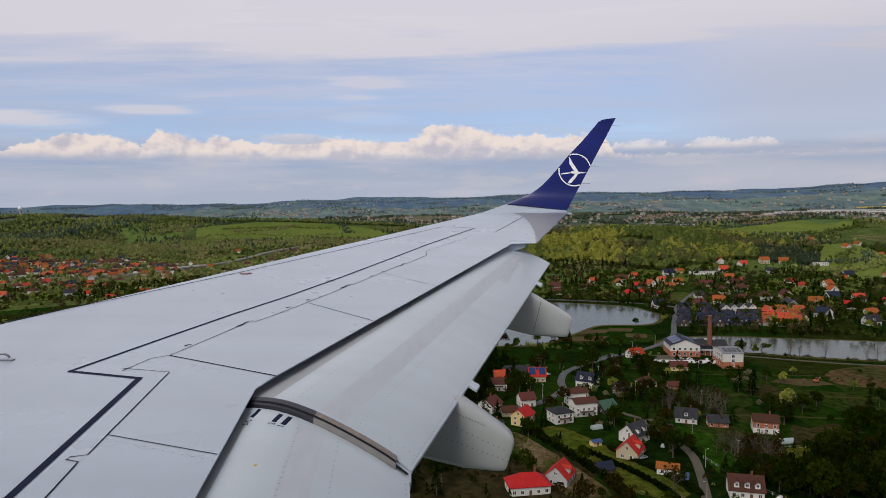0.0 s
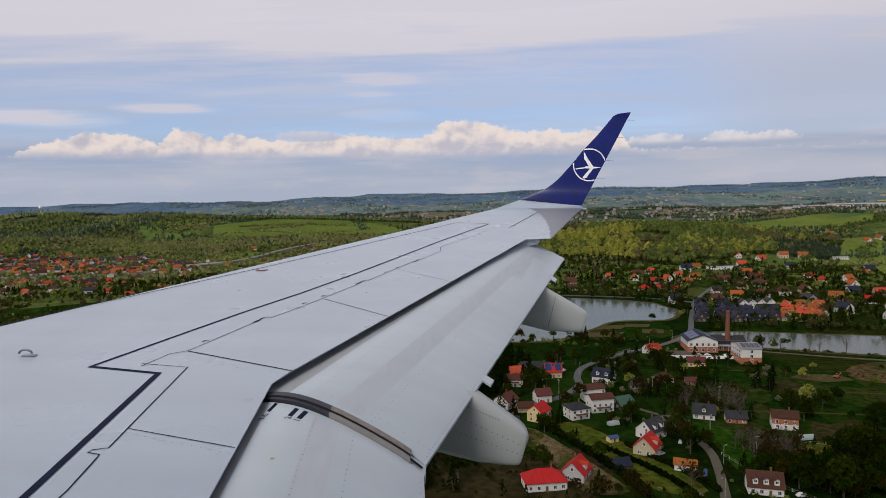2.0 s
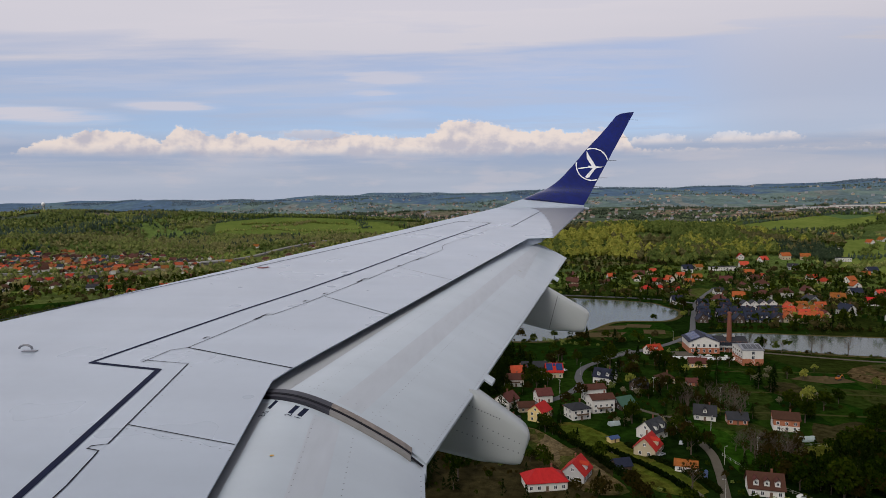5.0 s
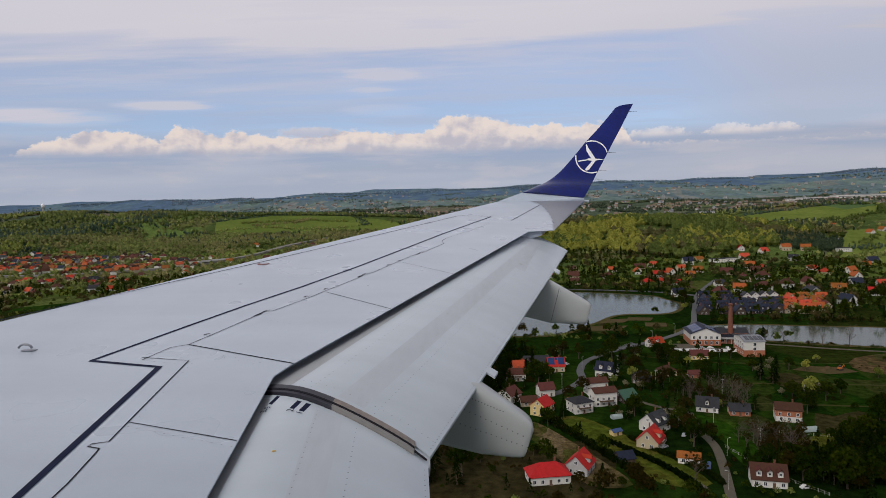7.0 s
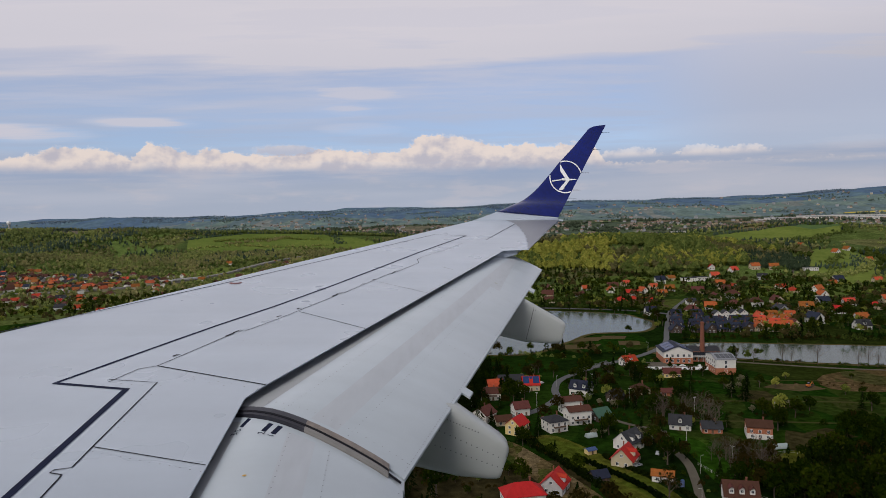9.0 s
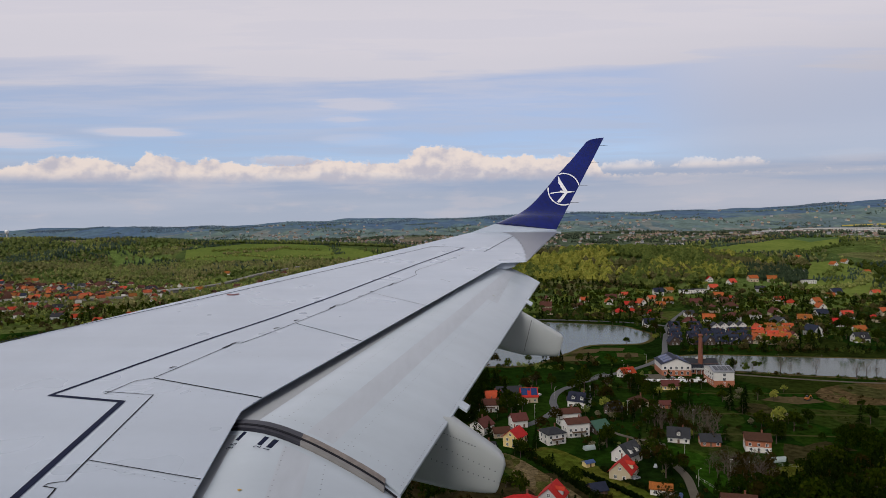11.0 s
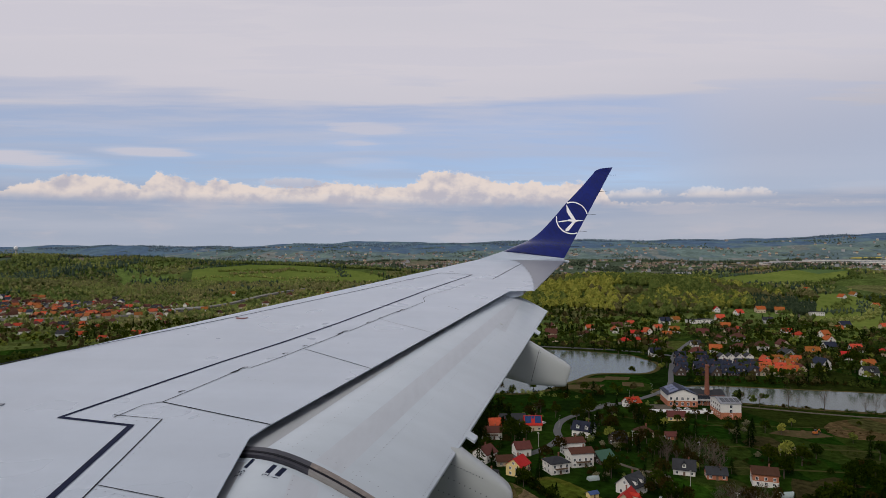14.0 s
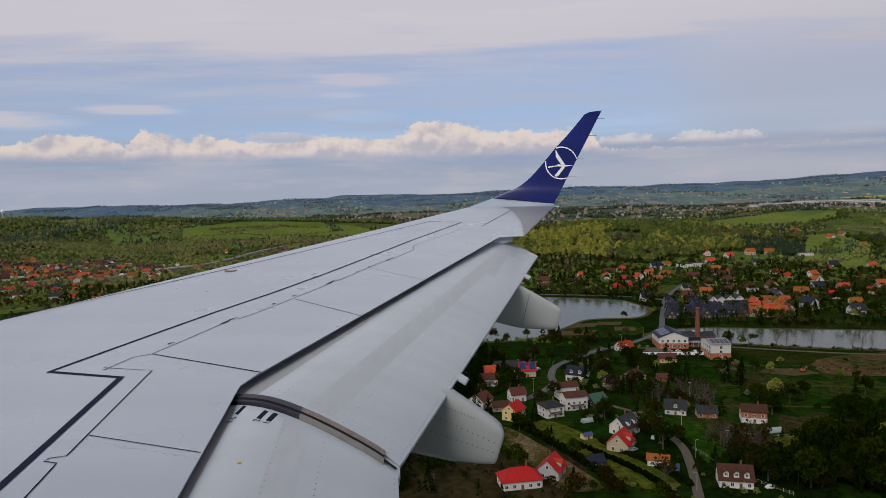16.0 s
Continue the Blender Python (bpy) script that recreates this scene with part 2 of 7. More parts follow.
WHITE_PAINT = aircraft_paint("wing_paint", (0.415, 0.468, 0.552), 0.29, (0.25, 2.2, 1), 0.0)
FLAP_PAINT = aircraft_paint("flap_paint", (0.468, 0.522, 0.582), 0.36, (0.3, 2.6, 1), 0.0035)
GREY_PAINT = aircraft_paint("fairing_paint", (0.42, 0.44, 0.445), 0.38, (0.5, 1, 2.5), 0.004)
TIP_GREY = material("tip_grey", (0.19, 0.20, 0.235), 0.35, vary=0.05, scale=3)
BLUE_PAINT = material("winglet_blue", (0.001, 0.007, 0.115), 0.09, vary=0.25, scale=1.5, spec=0.45, coat=0.12, bump=0.003)
NAVY = material("navy_stripe", (0.012, 0.016, 0.040), 0.6, vary=0.2, spec=0.05)
GAP = material("gap_dark", (0.02, 0.02, 0.025), 0.8, vary=0.2, spec=0.05)
SEAM = material("faint_seam", (0.40, 0.41, 0.44), 0.5, vary=0.1)
SEAL = material("seal_rubber", (0.20, 0.165, 0.145), 0.5, vary=0.35, scale=5)
SEAL_DARK = material("seal_dark", (0.02, 0.02, 0.03), 0.5, vary=0.3, scale=5)
LOGO = material("white_mark", (0.80, 0.80, 0.82), 0.35, vary=0.03)
CABIN = material("cabin_panel", (0.10, 0.10, 0.11), 0.6, vary=0.08)
RED_MARK = material("red_mark", (0.22, 0.09, 0.085), 0.5, vary=0.2, scale=20)
YELLOW_MARK = material("yellow_mark", (0.6, 0.36, 0.04), 0.5, vary=0.2, scale=20)


# ---- mesh helpers ----
def mesh_of(name, geo, mat, smooth=False):
    me = bpy.data.meshes.new(name)
    me.from_pydata(geo[0], [], geo[1])
    me.materials.append(mat)
    if smooth:
        me.polygons.foreach_set("use_smooth", [True] * len(me.polygons))
        me.set_sharp_from_angle(angle=radians(40))
    me.update()
    return me


def part(name, geo, mat, parent, label="", smooth=False):
    ob = new(name, mesh_of(name, geo, mat, smooth))
    ob.parent = parent
    if label:
        tagged(ob, label)
    return ob


def thing(name, m, label, category, group="", kind=""):
    ob = new(name)
    ob.matrix_basis = m
    return tagged(ob, label, category, group, kind)


def single(name, geo, mat, label, category, m=None, group="", kind="", smooth=False):
    ob = new(name, mesh_of(name, geo, mat, smooth))
    if m is not None:
        ob.matrix_basis = m
    return tagged(ob, label, category, group, kind)


def merge(*geos):
    v, f = [], []
    for gv, gf in geos:
        o = len(v)
        v += [tuple(p) for p in gv]
        f += [tuple(i + o for i in q) for q in gf]
    return v, f


def box(cx, cy, cz, sx, sy, sz, rz=0.0, bevel=0.0):
    x, y, z = sx / 2, sy / 2, sz / 2
    v = [(-x, -y, -z), (x, -y, -z), (x, y, -z), (-x, y, -z), (-x, -y, z), (x, -y, z), (x, y, z), (-x, y, z)]
    c, s = math.cos(radians(rz)), math.sin(radians(rz))
    v = [(cx + a * c - b * s, cy + a * s + b * c, cz + d) for a, b, d in v]
    return v, [(3, 2, 1, 0), (4, 5, 6, 7), (0, 1, 5, 4), (1, 2, 6, 5), (2, 3, 7, 6), (3, 0, 4, 7)]


def loft(rings, caps=True, closed=True):
    n = len(rings[0])
    v = [tuple(p) for r in rings for p in r]
    f = []
    for i in range(len(rings) - 1):
        for j in range(n if closed else n - 1):
            k = (j + 1) % n
            f.append((i * n + j, i * n + k, (i + 1) * n + k, (i + 1) * n + j))
    if caps and closed:
        f.append(tuple(range(n - 1, -1, -1)))
        f.append(tuple(range((len(rings) - 1) * n, len(rings) * n)))
    return v, f


def tube(p, q, r, n=6, r2=None):
    p, q = Vector(p), Vector(q)
    t = (q - p).to_track_quat("Z", "Y")
    ring = lambda c, rr: [c + t @ Vector((rr * math.cos(2 * math.pi * k / n), rr * math.sin(2 * math.pi * k / n), 0)) for k in range(n)]
    return loft([ring(p, r), ring(q, r if r2 is None else r2)])


def lerp(a, b, t):
    return tuple(x + (y - x) * t for x, y in zip(a, b))


# ---- the aircraft wing ----
wing = thing("aircraft_wing", pose(0, 0, EYE_Z), "white jet airliner wing with lowered flaps and dark blue winglet", "aircraft wing")


def wing_z(x, y):
    return -1.13 + 0.09718 * y - 0.01632 * x


def lead_x(y):
    return -2.698 + 0.5333 * (y - 3.97)


def trail_x(y):
    pts = ((-0.2, -0.631), (2.02, -0.792), (2.94, -0.858), (3.085, -0.815), (7.12, 0.735), (7.2, 1.02), (10.1, 1.89), (10.6, 2.04))
    for (y0, x0), (y1, x1) in zip(pts, pts[1:]):
        if y <= y1:
            return x0 + (x1 - x0) * (y - y0) / (y1 - y0)
    return pts[-1][1]


def wing_skin():
    ys = [-0.2, 0.4, 1, 2.02, 2.5, 2.94, 3.085, 3.5, 4, 4.5, 5, 5.5, 6, 6.5, 7, 7.12, 7.2, 7.6, 8, 8.5, 9, 9.4, 9.8, 10.1]
    rings = []
    for y in ys:
        a, b = lead_x(y), trail_x(y)
        c = b - a
        th = 0.105 * max(c, 1.1)
        ring = []
        for u in (0.0, 0.006, 0.02, 0.045, 0.08, 0.16, 0.3, 0.5, 0.7, 0.9, 1.0):
            drop = 0.045 * c * max(0.0, 1 - math.sqrt(min(1, u / 0.08) * (2 - min(1, u / 0.08))))
            ring.append((a + u * c, y, wing_z(a + u * c, y) - drop * 0.10))
        end = 0.10 if y < 7.15 else 0.02
        for u in (1.0, 1 - 0.13 / c, 0.999 - 0.13 / c, 0.8, 0.5, 0.25, 0.08, 0.02):
            low = 0.003 if u > 0.9995 - 0.13 / c else th * math.sqrt(u / 0.25) if u < 0.25 else th + (end - th) * ((u - 0.25) / 0.75) ** 1.5
            ring.append((a + u * c, y, wing_z(a + u * c, y) - low - (0.002 if low == 0.003 else 0.01)))
        rings.append(ring)
    return loft(rings)


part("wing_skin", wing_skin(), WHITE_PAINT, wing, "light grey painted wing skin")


def surf_strip(pts, width, off, zf=wing_z):
    v, f = [], []
    for i, (x, y) in enumerate(pts):
        p0, p1 = pts[max(0, i - 1)], pts[min(len(pts) - 1, i + 1)]
        d = Vector((p1[0] - p0[0], p1[1] - p0[1])).normalized()
        n = Vector((-d.y, d.x)) * width / 2
        for s in (1, -1):
            v.append((x + n.x * s, y + n.y * s, zf(x + n.x * s, y + n.y * s) + off * 0.35))
    for i in range(len(pts) - 1):
        f.append((2 * i, 2 * i + 1, 2 * i + 3, 2 * i + 2))
    return v, f


# walkway stripe, kinked near the root
STRIPE = [(-1.815, 3.140), (-1.702, 3.404), (-1.552, 3.755), (-1.368, 4.174), (-1.128, 4.668), (-0.835, 5.346), (-0.447, 6.325), (-0.185, 7.0), (0.39, 8.34)]
part("walkway_stripe", merge(surf_strip(STRIPE, 0.022, 0.004), surf_strip([(-1.82, 3.146), (-1.425, 3.055)], 0.024, 0.005),
                             surf_strip([(-1.437, 3.06), (-1.375, 2.016), (-1.34, 1.4)], 0.030, 0.006), surf_strip([(0.40, 8.37), (-0.01, 8.47)], 0.014, 0.005)),
     NAVY, wing, "dark navy painted stripe")
part("tip_stripe", surf_strip([(0.62, 7.98), (1.33, 10.1)], 0.012, 0.004), NAVY, wing)

# spoiler panels
THIN_SEAM = material("thin_seam", (0.16, 0.165, 0.18), 0.6, vary=0.2, scale=4)
SPOIL_F = ((-1.429, 3.386), (-0.929, 4.50), (-0.513, 5.53), (-0.16, 6.40))
SPOIL_T = tuple((trail_x(y) + 0.003, y) for y in (3.10, 4.06, 5.05, 6.40))
for k in range(3):
    a, b, c, d = SPOIL_F[k], SPOIL_F[k + 1], SPOIL_T[k + 1], SPOIL_T[k]
    cx, cy = (a[0] + b[0] + c[0] + d[0]) / 4, (a[1] + b[1] + c[1] + d[1]) / 4
    q = [(cx + (p[0] - cx) * 0.992, cy + (p[1] - cy) * 0.992) for p in (a, b, c, d)]
    q[2], q[3] = c, d
    top = [(x, y, wing_z(x, y) + 0.0006) for x, y in q]
    low = [(x, y, wing_z(x, y) - 0.003) for x, y in q]
    part("spoiler_panel", (top + low, [(0, 3, 2, 1), (4, 5, 6, 7), (0, 1, 5, 4), (1, 2, 6, 5), (2, 3, 7, 6), (3, 0, 4, 7)]), WHITE_PAINT, wing)
    part("panel_gap", surf_strip([a, d], (0.009, 0.006, 0.004)[k], 0.005), GAP if k < 2 else THIN_SEAM, wing)
HINGE = [(-1.565, 3.155), (-1.546, 3.211), (-1.504, 3.339), (-1.429, 3.386), (-1.366, 3.558), (-1.246, 3.899), (-1.227, 3.948), (-1.212, 4.011), (-1.165, 4.025), (-1.085, 4.186), (-1.007, 4.36), (-0.929, 4.55), (-0.783, 4.90), (-0.738, 5.04), (-0.704, 5.07),
         (-0.569, 5.42), (-0.453, 5.72), (-0.39, 5.87), (-0.342, 5.93), (-0.161, 6.387), (-0.177, 6.58), (-0.147, 6.70)]
part("panel_gap", surf_strip(HINGE, 0.005, 0.006), GAP, wing)
part("panel_gap", surf_strip([(-0.147, 6.70), (-0.045, 6.903), (0.108, 7.219), (0.347, 7.751)], 0.004, 0.006), THIN_SEAM, wing)
part("panel_gap", surf_strip([(0.065, 6.159), (0.157, 6.022)], 0.005, 0.005), THIN_SEAM, wing)
# hinge brackets: three large ones, small ones between
for x, y, big in ((-1.222, 3.965, 1), (-0.755, 5.0, 1), (-0.37, 5.89, 1), (-1.39, 3.55, 0), (-1.029, 4.37, 0), (-0.94, 4.58, 0), (-0.587, 5.39, 0), (-0.508, 5.57, 0)):
    d, n = Vector((0.40, 0.917)), Vector((0.917, -0.40))
    p = Vector((x, y))
    if big:
        geo = merge(surf_strip([tuple(p - d * 0.055), tuple(p + d * 0.005)], 0.017, 0.0085), surf_strip([tuple(p + d * 0.005), tuple(p + d * 0.03 - n * 0.012), tuple(p + d * 0.075 - n * 0.012), tuple(p + d * 0.085 + n * 0.006)], 0.0085, 0.0088))
    else:
        geo = merge(surf_strip([tuple(p - d * 0.018 - n * 0.014), tuple(p + d * 0.012 - n * 0.014)], 0.012, 0.0085), surf_strip([tuple(p + d * 0.012 - n * 0.014), tuple(p + d * 0.016 + n * 0.004)], 0.007, 0.0088))
    part("hinge_bracket", geo, GAP, wing)
part("panel_gap", surf_strip([(-1.58, 3.19), (-1.33, 3.143), (-1.289, 2.463), (-1.278, 2.301), (-1.33, 2.285), (-1.335, 2.265), (-1.285, 2.25), (-1.28, 2.22), (-1.26, 2.017), (-1.25, 1.2)], 0.006, 0.006), GAP, wing)
part("panel_gap", surf_strip([(-1.289, 2.463), (-0.818, 2.31)], 0.005, 0.006), GAP, wing)
part("slat_gap", surf_strip([(-4.30, 1.0), (-3.22, 3.0), (-2.684, 4.0), (-2.491, 4.29), (-2.283, 4.61), (-2.046, 4.985), (-1.77, 5.43), (-1.616, 5.683), (-1.256, 6.30), (-0.806, 7.08), (-0.535, 7.555), (-0.004, 8.478)], 0.012, 0.004), NAVY, wing)
part("slat_edge", surf_strip([(-3.19, 3.0), (-2.65, 4.0), (-2.28, 4.56)], 0.003, 0.005), THIN_SEAM, wing)

# tie-down ring and filler cap
part("tie_down_ring", merge(*[tube((-2.24 + 0.035 * math.cos(a), 3.30, wing_z(-2.24, 3.3) + 0.012 + 0.022 * math.sin(a)), (-2.24 + 0.035 * math.cos(a + 0.6), 3.30, wing_z(-2.24, 3.3) + 0.012 + 0.022 * math.sin(a + 0.6)), 0.006) for a in (0, 0.6, 1.2, 1.8, 2.4)],
                            box(-2.22, 3.30, wing_z(-2.2, 3.3) + 0.003, 0.07, 0.03, 0.004)), TIP_GREY, wing, "small grey metal tie-down ring")
cap_ring = [[(-1.653 + r * 0.05 * math.cos(a * math.pi / 8), 5.487 + r * 0.05 * math.sin(a * math.pi / 8), wing_z(-1.653, 5.487) + h) for a in range(16)] for r, h in ((1.0, -0.012), (1.0, 0.003), (0.75, 0.0035), (0.7, 0.001))]
part("filler_cap", loft(cap_ring), RED_MARK, wing, "small round fuel cap with a red ring")

# flaps
FLAP_IN = [(-1.02, 2.99, -0.92), (-0.87, 2.905, -0.874), (-0.70, 2.79, -0.853), (-0.541, 2.72, -0.884), (-0.38, 2.665, -0.945), (-0.231, 2.62, -1.017), (-0.139, 2.60, -1.080)]
FLAP_OUT = [(0.54, 7.20, -0.54), (0.68, 7.30, -0.500), (0.763, 7.40, -0.487), (0.87, 7.38, -0.525), (0.98, 7.35, -0.575), (1.08, 7.32, -0.625), (1.178, 7.30, -0.680)]


def finer(row, n=3):
    """The row of places with smooth steps between them."""
    out = []
    for i in range(len(row) - 1):
        p = [Vector(row[min(max(i + k, 0), len(row) - 1)]) for k in (-1, 0, 1, 2)]
        for q in range(n):
            t = q / n
            out.append(tuple(0.5 * (2 * p[1] + (p[2] - p[0]) * t + (2 * p[0] - 5 * p[1] + 4 * p[2] - p[3]) * t * t + (3 * p[1] - p[0] - 3 * p[2] + p[3]) * t ** 3)))
    return out + [row[-1]]


FLAP_IN, FLAP_OUT = finer(FLAP_IN), finer(FLAP_OUT)


def flap_geo(inner, outer, n=14, thick=0.09):
    rings = []
    for k in range(n + 1):
        up = [lerp(a, b, k / n) for a, b in zip(inner, outer)]
        low = [(x, y, z - thick * (1 - 0.93 * (i / (len(up) - 1)) ** 0.7) - 0.006) for i, (x, y, z) in enumerate(up)]
        rings.append(up + low[::-1])
    return loft(rings)


def on_flap(inner, outer, u, s, off=0.001):
    """A place on a flap's top: u from its front to its rear edge, s from its inner to its outer end."""
    w = u * (len(inner) - 1)
    i = min(int(w), len(inner) - 2)
    p = lerp(lerp(inner[i], inner[i + 1], w - i), lerp(outer[i], outer[i + 1], w - i), s)
    return (p[0], p[1], p[2] + off)


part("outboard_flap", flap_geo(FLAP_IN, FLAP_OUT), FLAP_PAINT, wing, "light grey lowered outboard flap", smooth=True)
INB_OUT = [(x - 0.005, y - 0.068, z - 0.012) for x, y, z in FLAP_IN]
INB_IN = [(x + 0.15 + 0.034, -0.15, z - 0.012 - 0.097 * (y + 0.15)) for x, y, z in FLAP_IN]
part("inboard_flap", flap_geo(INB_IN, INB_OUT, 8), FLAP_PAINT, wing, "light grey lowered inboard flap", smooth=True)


def flap_strip(inner, outer, uvs, width, off=0.005):
    pts = [Vector(on_flap(inner, outer, u, s, off)) for u, s in uvs]
    v, f = [], []
    for i, p in enumerate(pts):
        d = (pts[min(i + 1, len(pts) - 1)] - pts[max(i - 1, 0)]).normalized()
        n = d.cross(Vector((0.25, 0, 1))).normalized() * width / 2
        v += [tuple(p + n), tuple(p - n)]
    for i in range(len(pts) - 1):
        f.append((2 * i, 2 * i + 1, 2 * i + 3, 2 * i + 2))
    return v, f


seal_u = [0.12 + 0.76 * k / 32 for k in range(33)]
LIP_GREY = material("seal_lip_grey", (0.22, 0.21, 0.205), 0.5, vary=0.12, scale=3)
for name, dy, wide, up, mat, us in (("flap_seal", -0.012, 0.050, 0.012, SEAL_DARK, seal_u[:17]), ("flap_seal", -0.012, 0.050, 0.012, SEAL, seal_u[16:]),
                                    ("flap_seal_lip", -0.057, 0.019, 0.006, SEAL_DARK, seal_u[:17]), ("flap_seal_lip", -0.057, 0.019, 0.006, LIP_GREY, seal_u[16:]), ("flap_seal_slot", -0.042, 0.011, 0.0115, GAP, seal_u)):
    ring = []
    for u in us:
        x, y, z = on_flap(FLAP_IN, FLAP_OUT, u, 0.0, 0)
        ring.append([(x, y + dy + wide / 2, z + up), (x, y + dy - wide / 2, z + up - 0.003), (x, y + dy - wide / 2, z - 0.022), (x, y + dy + wide / 2, z - 0.022)])
    part(name, loft(ring), mat, wing, "curved dark rubber seal")
ring = []
for k in range(7):
    x, y, z = on_flap(FLAP_IN, FLAP_OUT, 0.855 + 0.145 * k / 6, 0.0, 0)
    ring.append([(x, y - 0.004, z - 0.008), (x, y - 0.072, z - 0.018), (x, y - 0.072, z - 0.05), (x, y - 0.004, z - 0.05)])
part("flap_edge", loft(ring), FLAP_PAINT, wing)
part("flap_joint", flap_strip(FLAP_IN, FLAP_OUT, [(0.87, -0.0085), (1.0, -0.0085)], 0.022, 0.006), GAP, wing)
for s in (0.30, 0.62):
    part("flap_seam", flap_strip(FLAP_IN, FLAP_OUT, [(0.2, s), (0.6, s - 0.01), (1.0, s - 0.02)], 0.003, 0.0012), SEAM, wing)
# small rear-edge tabs beside the fairings
for s0, s1 in ((0.203, 0.220), (0.770, 0.795)):
    tab = [Vector(on_flap(FLAP_IN, FLAP_OUT, 0.985, s, 0.001)) for s in (s0, s1)]
    rear = [p + Vector((0.05, -0.012, -0.030)) for p in tab]
    top = [tuple(p) for p in (tab[0], tab[1], rear[1], rear[0])]
    part("flap_tab", (top + [(x, y, z - 0.012) for x, y, z in top], [(0, 3, 2, 1), (4, 5, 6, 7), (0, 1, 5, 4), (1, 2, 6, 5), (2, 3, 7, 6), (3, 0, 4, 7)]), FLAP_PAINT, wing)



def flap_band(inner, outer, u0, u1, s0, s1, off, narrow=0.0):
    rows = [[on_flap(inner, outer, u0 + (u1 - narrow * k / 14 - u0) * i / 8, s0 + (s1 - s0) * k / 14, off) for i in range(9)] for k in range(15)]
    return loft(rows, caps=False, closed=False)


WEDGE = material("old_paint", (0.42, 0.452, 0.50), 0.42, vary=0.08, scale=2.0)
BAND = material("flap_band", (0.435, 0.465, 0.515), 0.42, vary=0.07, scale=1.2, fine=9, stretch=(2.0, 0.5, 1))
# shade under the spoiler edge, painted as a grey band on the flap front
NOSE_SHADE = material("flap_nose_shade", (0.335, 0.35, 0.372), 0.45, vary=0.12, scale=1.5, fine=7, stretch=(2.0, 0.4, 1))
part("nose_shade_band", flap_band(FLAP_IN, FLAP_OUT, 0.02, 0.262, 0.003, 0.97, 0.0006, 0.075), NOSE_SHADE, wing, "grey shade painted along the front of the flap", smooth=True)
part("nose_shade_band", flap_band(INB_IN, INB_OUT, 0.02, 0.215, 0.0, 0.985, 0.0006), NOSE_SHADE, wing, "grey shade painted along the front of the flap", smooth=True)
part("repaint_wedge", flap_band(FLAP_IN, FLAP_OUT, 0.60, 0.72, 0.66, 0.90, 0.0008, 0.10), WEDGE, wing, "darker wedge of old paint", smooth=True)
part("tone_band", flap_band(FLAP_IN, FLAP_OUT, 0.49, 0.61, 0.01, 0.97, 0.0005), BAND, wing, "slightly darker band along the flap", smooth=True)
part("tone_band", flap_band(INB_IN, INB_OUT, 0.44, 0.56, 0.2, 0.985, 0.0005), BAND, wing, "slightly darker band along the flap", smooth=True)
# flap index bars with their numbers
for u0, s0, word in ((0.220, 1.012, "3-5"), (0.325, 1.008, "2"), (0.368, 1.008, "1")):
    part("index_bar", flap_strip(INB_IN, INB_OUT, [(u0 + 0.034, s0 - 0.016), (u0 + 0.014, s0 - 0.046)], 0.022, 0.0015), NAVY, wing)
    txt = bpy.data.curves.new("index_number", "FONT")
    txt.body, txt.size, txt.extrude = word, 0.040, 0.0004
    txt.materials.append(NAVY)
    ob = new("index_number", txt)
    ob.parent = wing
    p, q, r = (Vector(on_flap(INB_IN, INB_OUT, u0 + a, s0 + b, 0.005)) for a, b in ((0.014, -0.046), (0.034, -0.016), (0.044, -0.046)))
    run = (q - p).normalized()
    up = run.cross(r - p).normalized()
    up = up if up.z > 0 else -up
    side = up.cross(run)
    p = p - run * (0.010 + 0.023 * len(word)) - side * 0.015
    ob.matrix_basis = Matrix.Translation(p) @ Matrix((run, side, up)).transposed().to_4x4()


# rivet rows
def rivets(points, r=0.0030):
    v, f = [], []
    for p in points:
        o = len(v)
        v += [(p[0] + r * math.cos(k * math.pi / 3), p[1] + r * math.sin(k * math.pi / 3), p[2] + 0.0006) for k in range(6)]
        f.append(tuple(range(o, o + 6)))
    return v, f


RIVET = material("rivet_grey", (0.13, 0.135, 0.15), 0.4, vary=0.1)
pts = []
for u, n in ((0.36, 120), (0.66, 120), (0.97, 170)):
    pts += [on_flap(FLAP_IN, FLAP_OUT, u, 0.01 + 0.98 * k / n, 0.002) for k in range(n + 1)]
for s in (0.015, 0.3, 0.62, 0.985):
    pts += [on_flap(FLAP_IN, FLAP_OUT, 0.25 + 0.7 * k / 18, s + 0.006) for k in range(19)]
for u in (0.45, 0.62, 0.96):
    pts += [on_flap(INB_IN, INB_OUT, u, 0.3 + 0.68 * k / 50) for k in range(51)]
tagged(part("flap_rivets", rivets(pts), RIVET, wing), kind="stuff")
pts = []
for a, b, n in (((-1.27, 2.45), (-0.82, 2.29), 12), ((-1.30, 3.13), (-1.265, 2.48), 12), ((-1.40, 3.35), (-0.83, 3.07), 9), ((-1.55, 3.17), (-1.33, 3.12), 5),
                ((-1.2, 3.9), (-0.95, 3.75), 7), ((-0.9, 4.42), (-0.47, 4.06), 8), ((-1.34, 3.3), (-1.0, 3.12), 5)):
    for k in range(n):
        x, y = a[0] + (b[0] - a[0]) * k / (n - 1), a[1] + (b[1] - a[1]) * k / (n - 1)
        pts.append((x, y - 0.025, wing_z(x, y - 0.025) + 0.0004))
tagged(part("skin_rivets", rivets(pts, 0.0032), RIVET, wing), kind="stuff")
part("yellow_dot", rivets([on_flap(INB_IN, INB_OUT, 0.34, 0.839)], 0.008), YELLOW_MARK, wing)


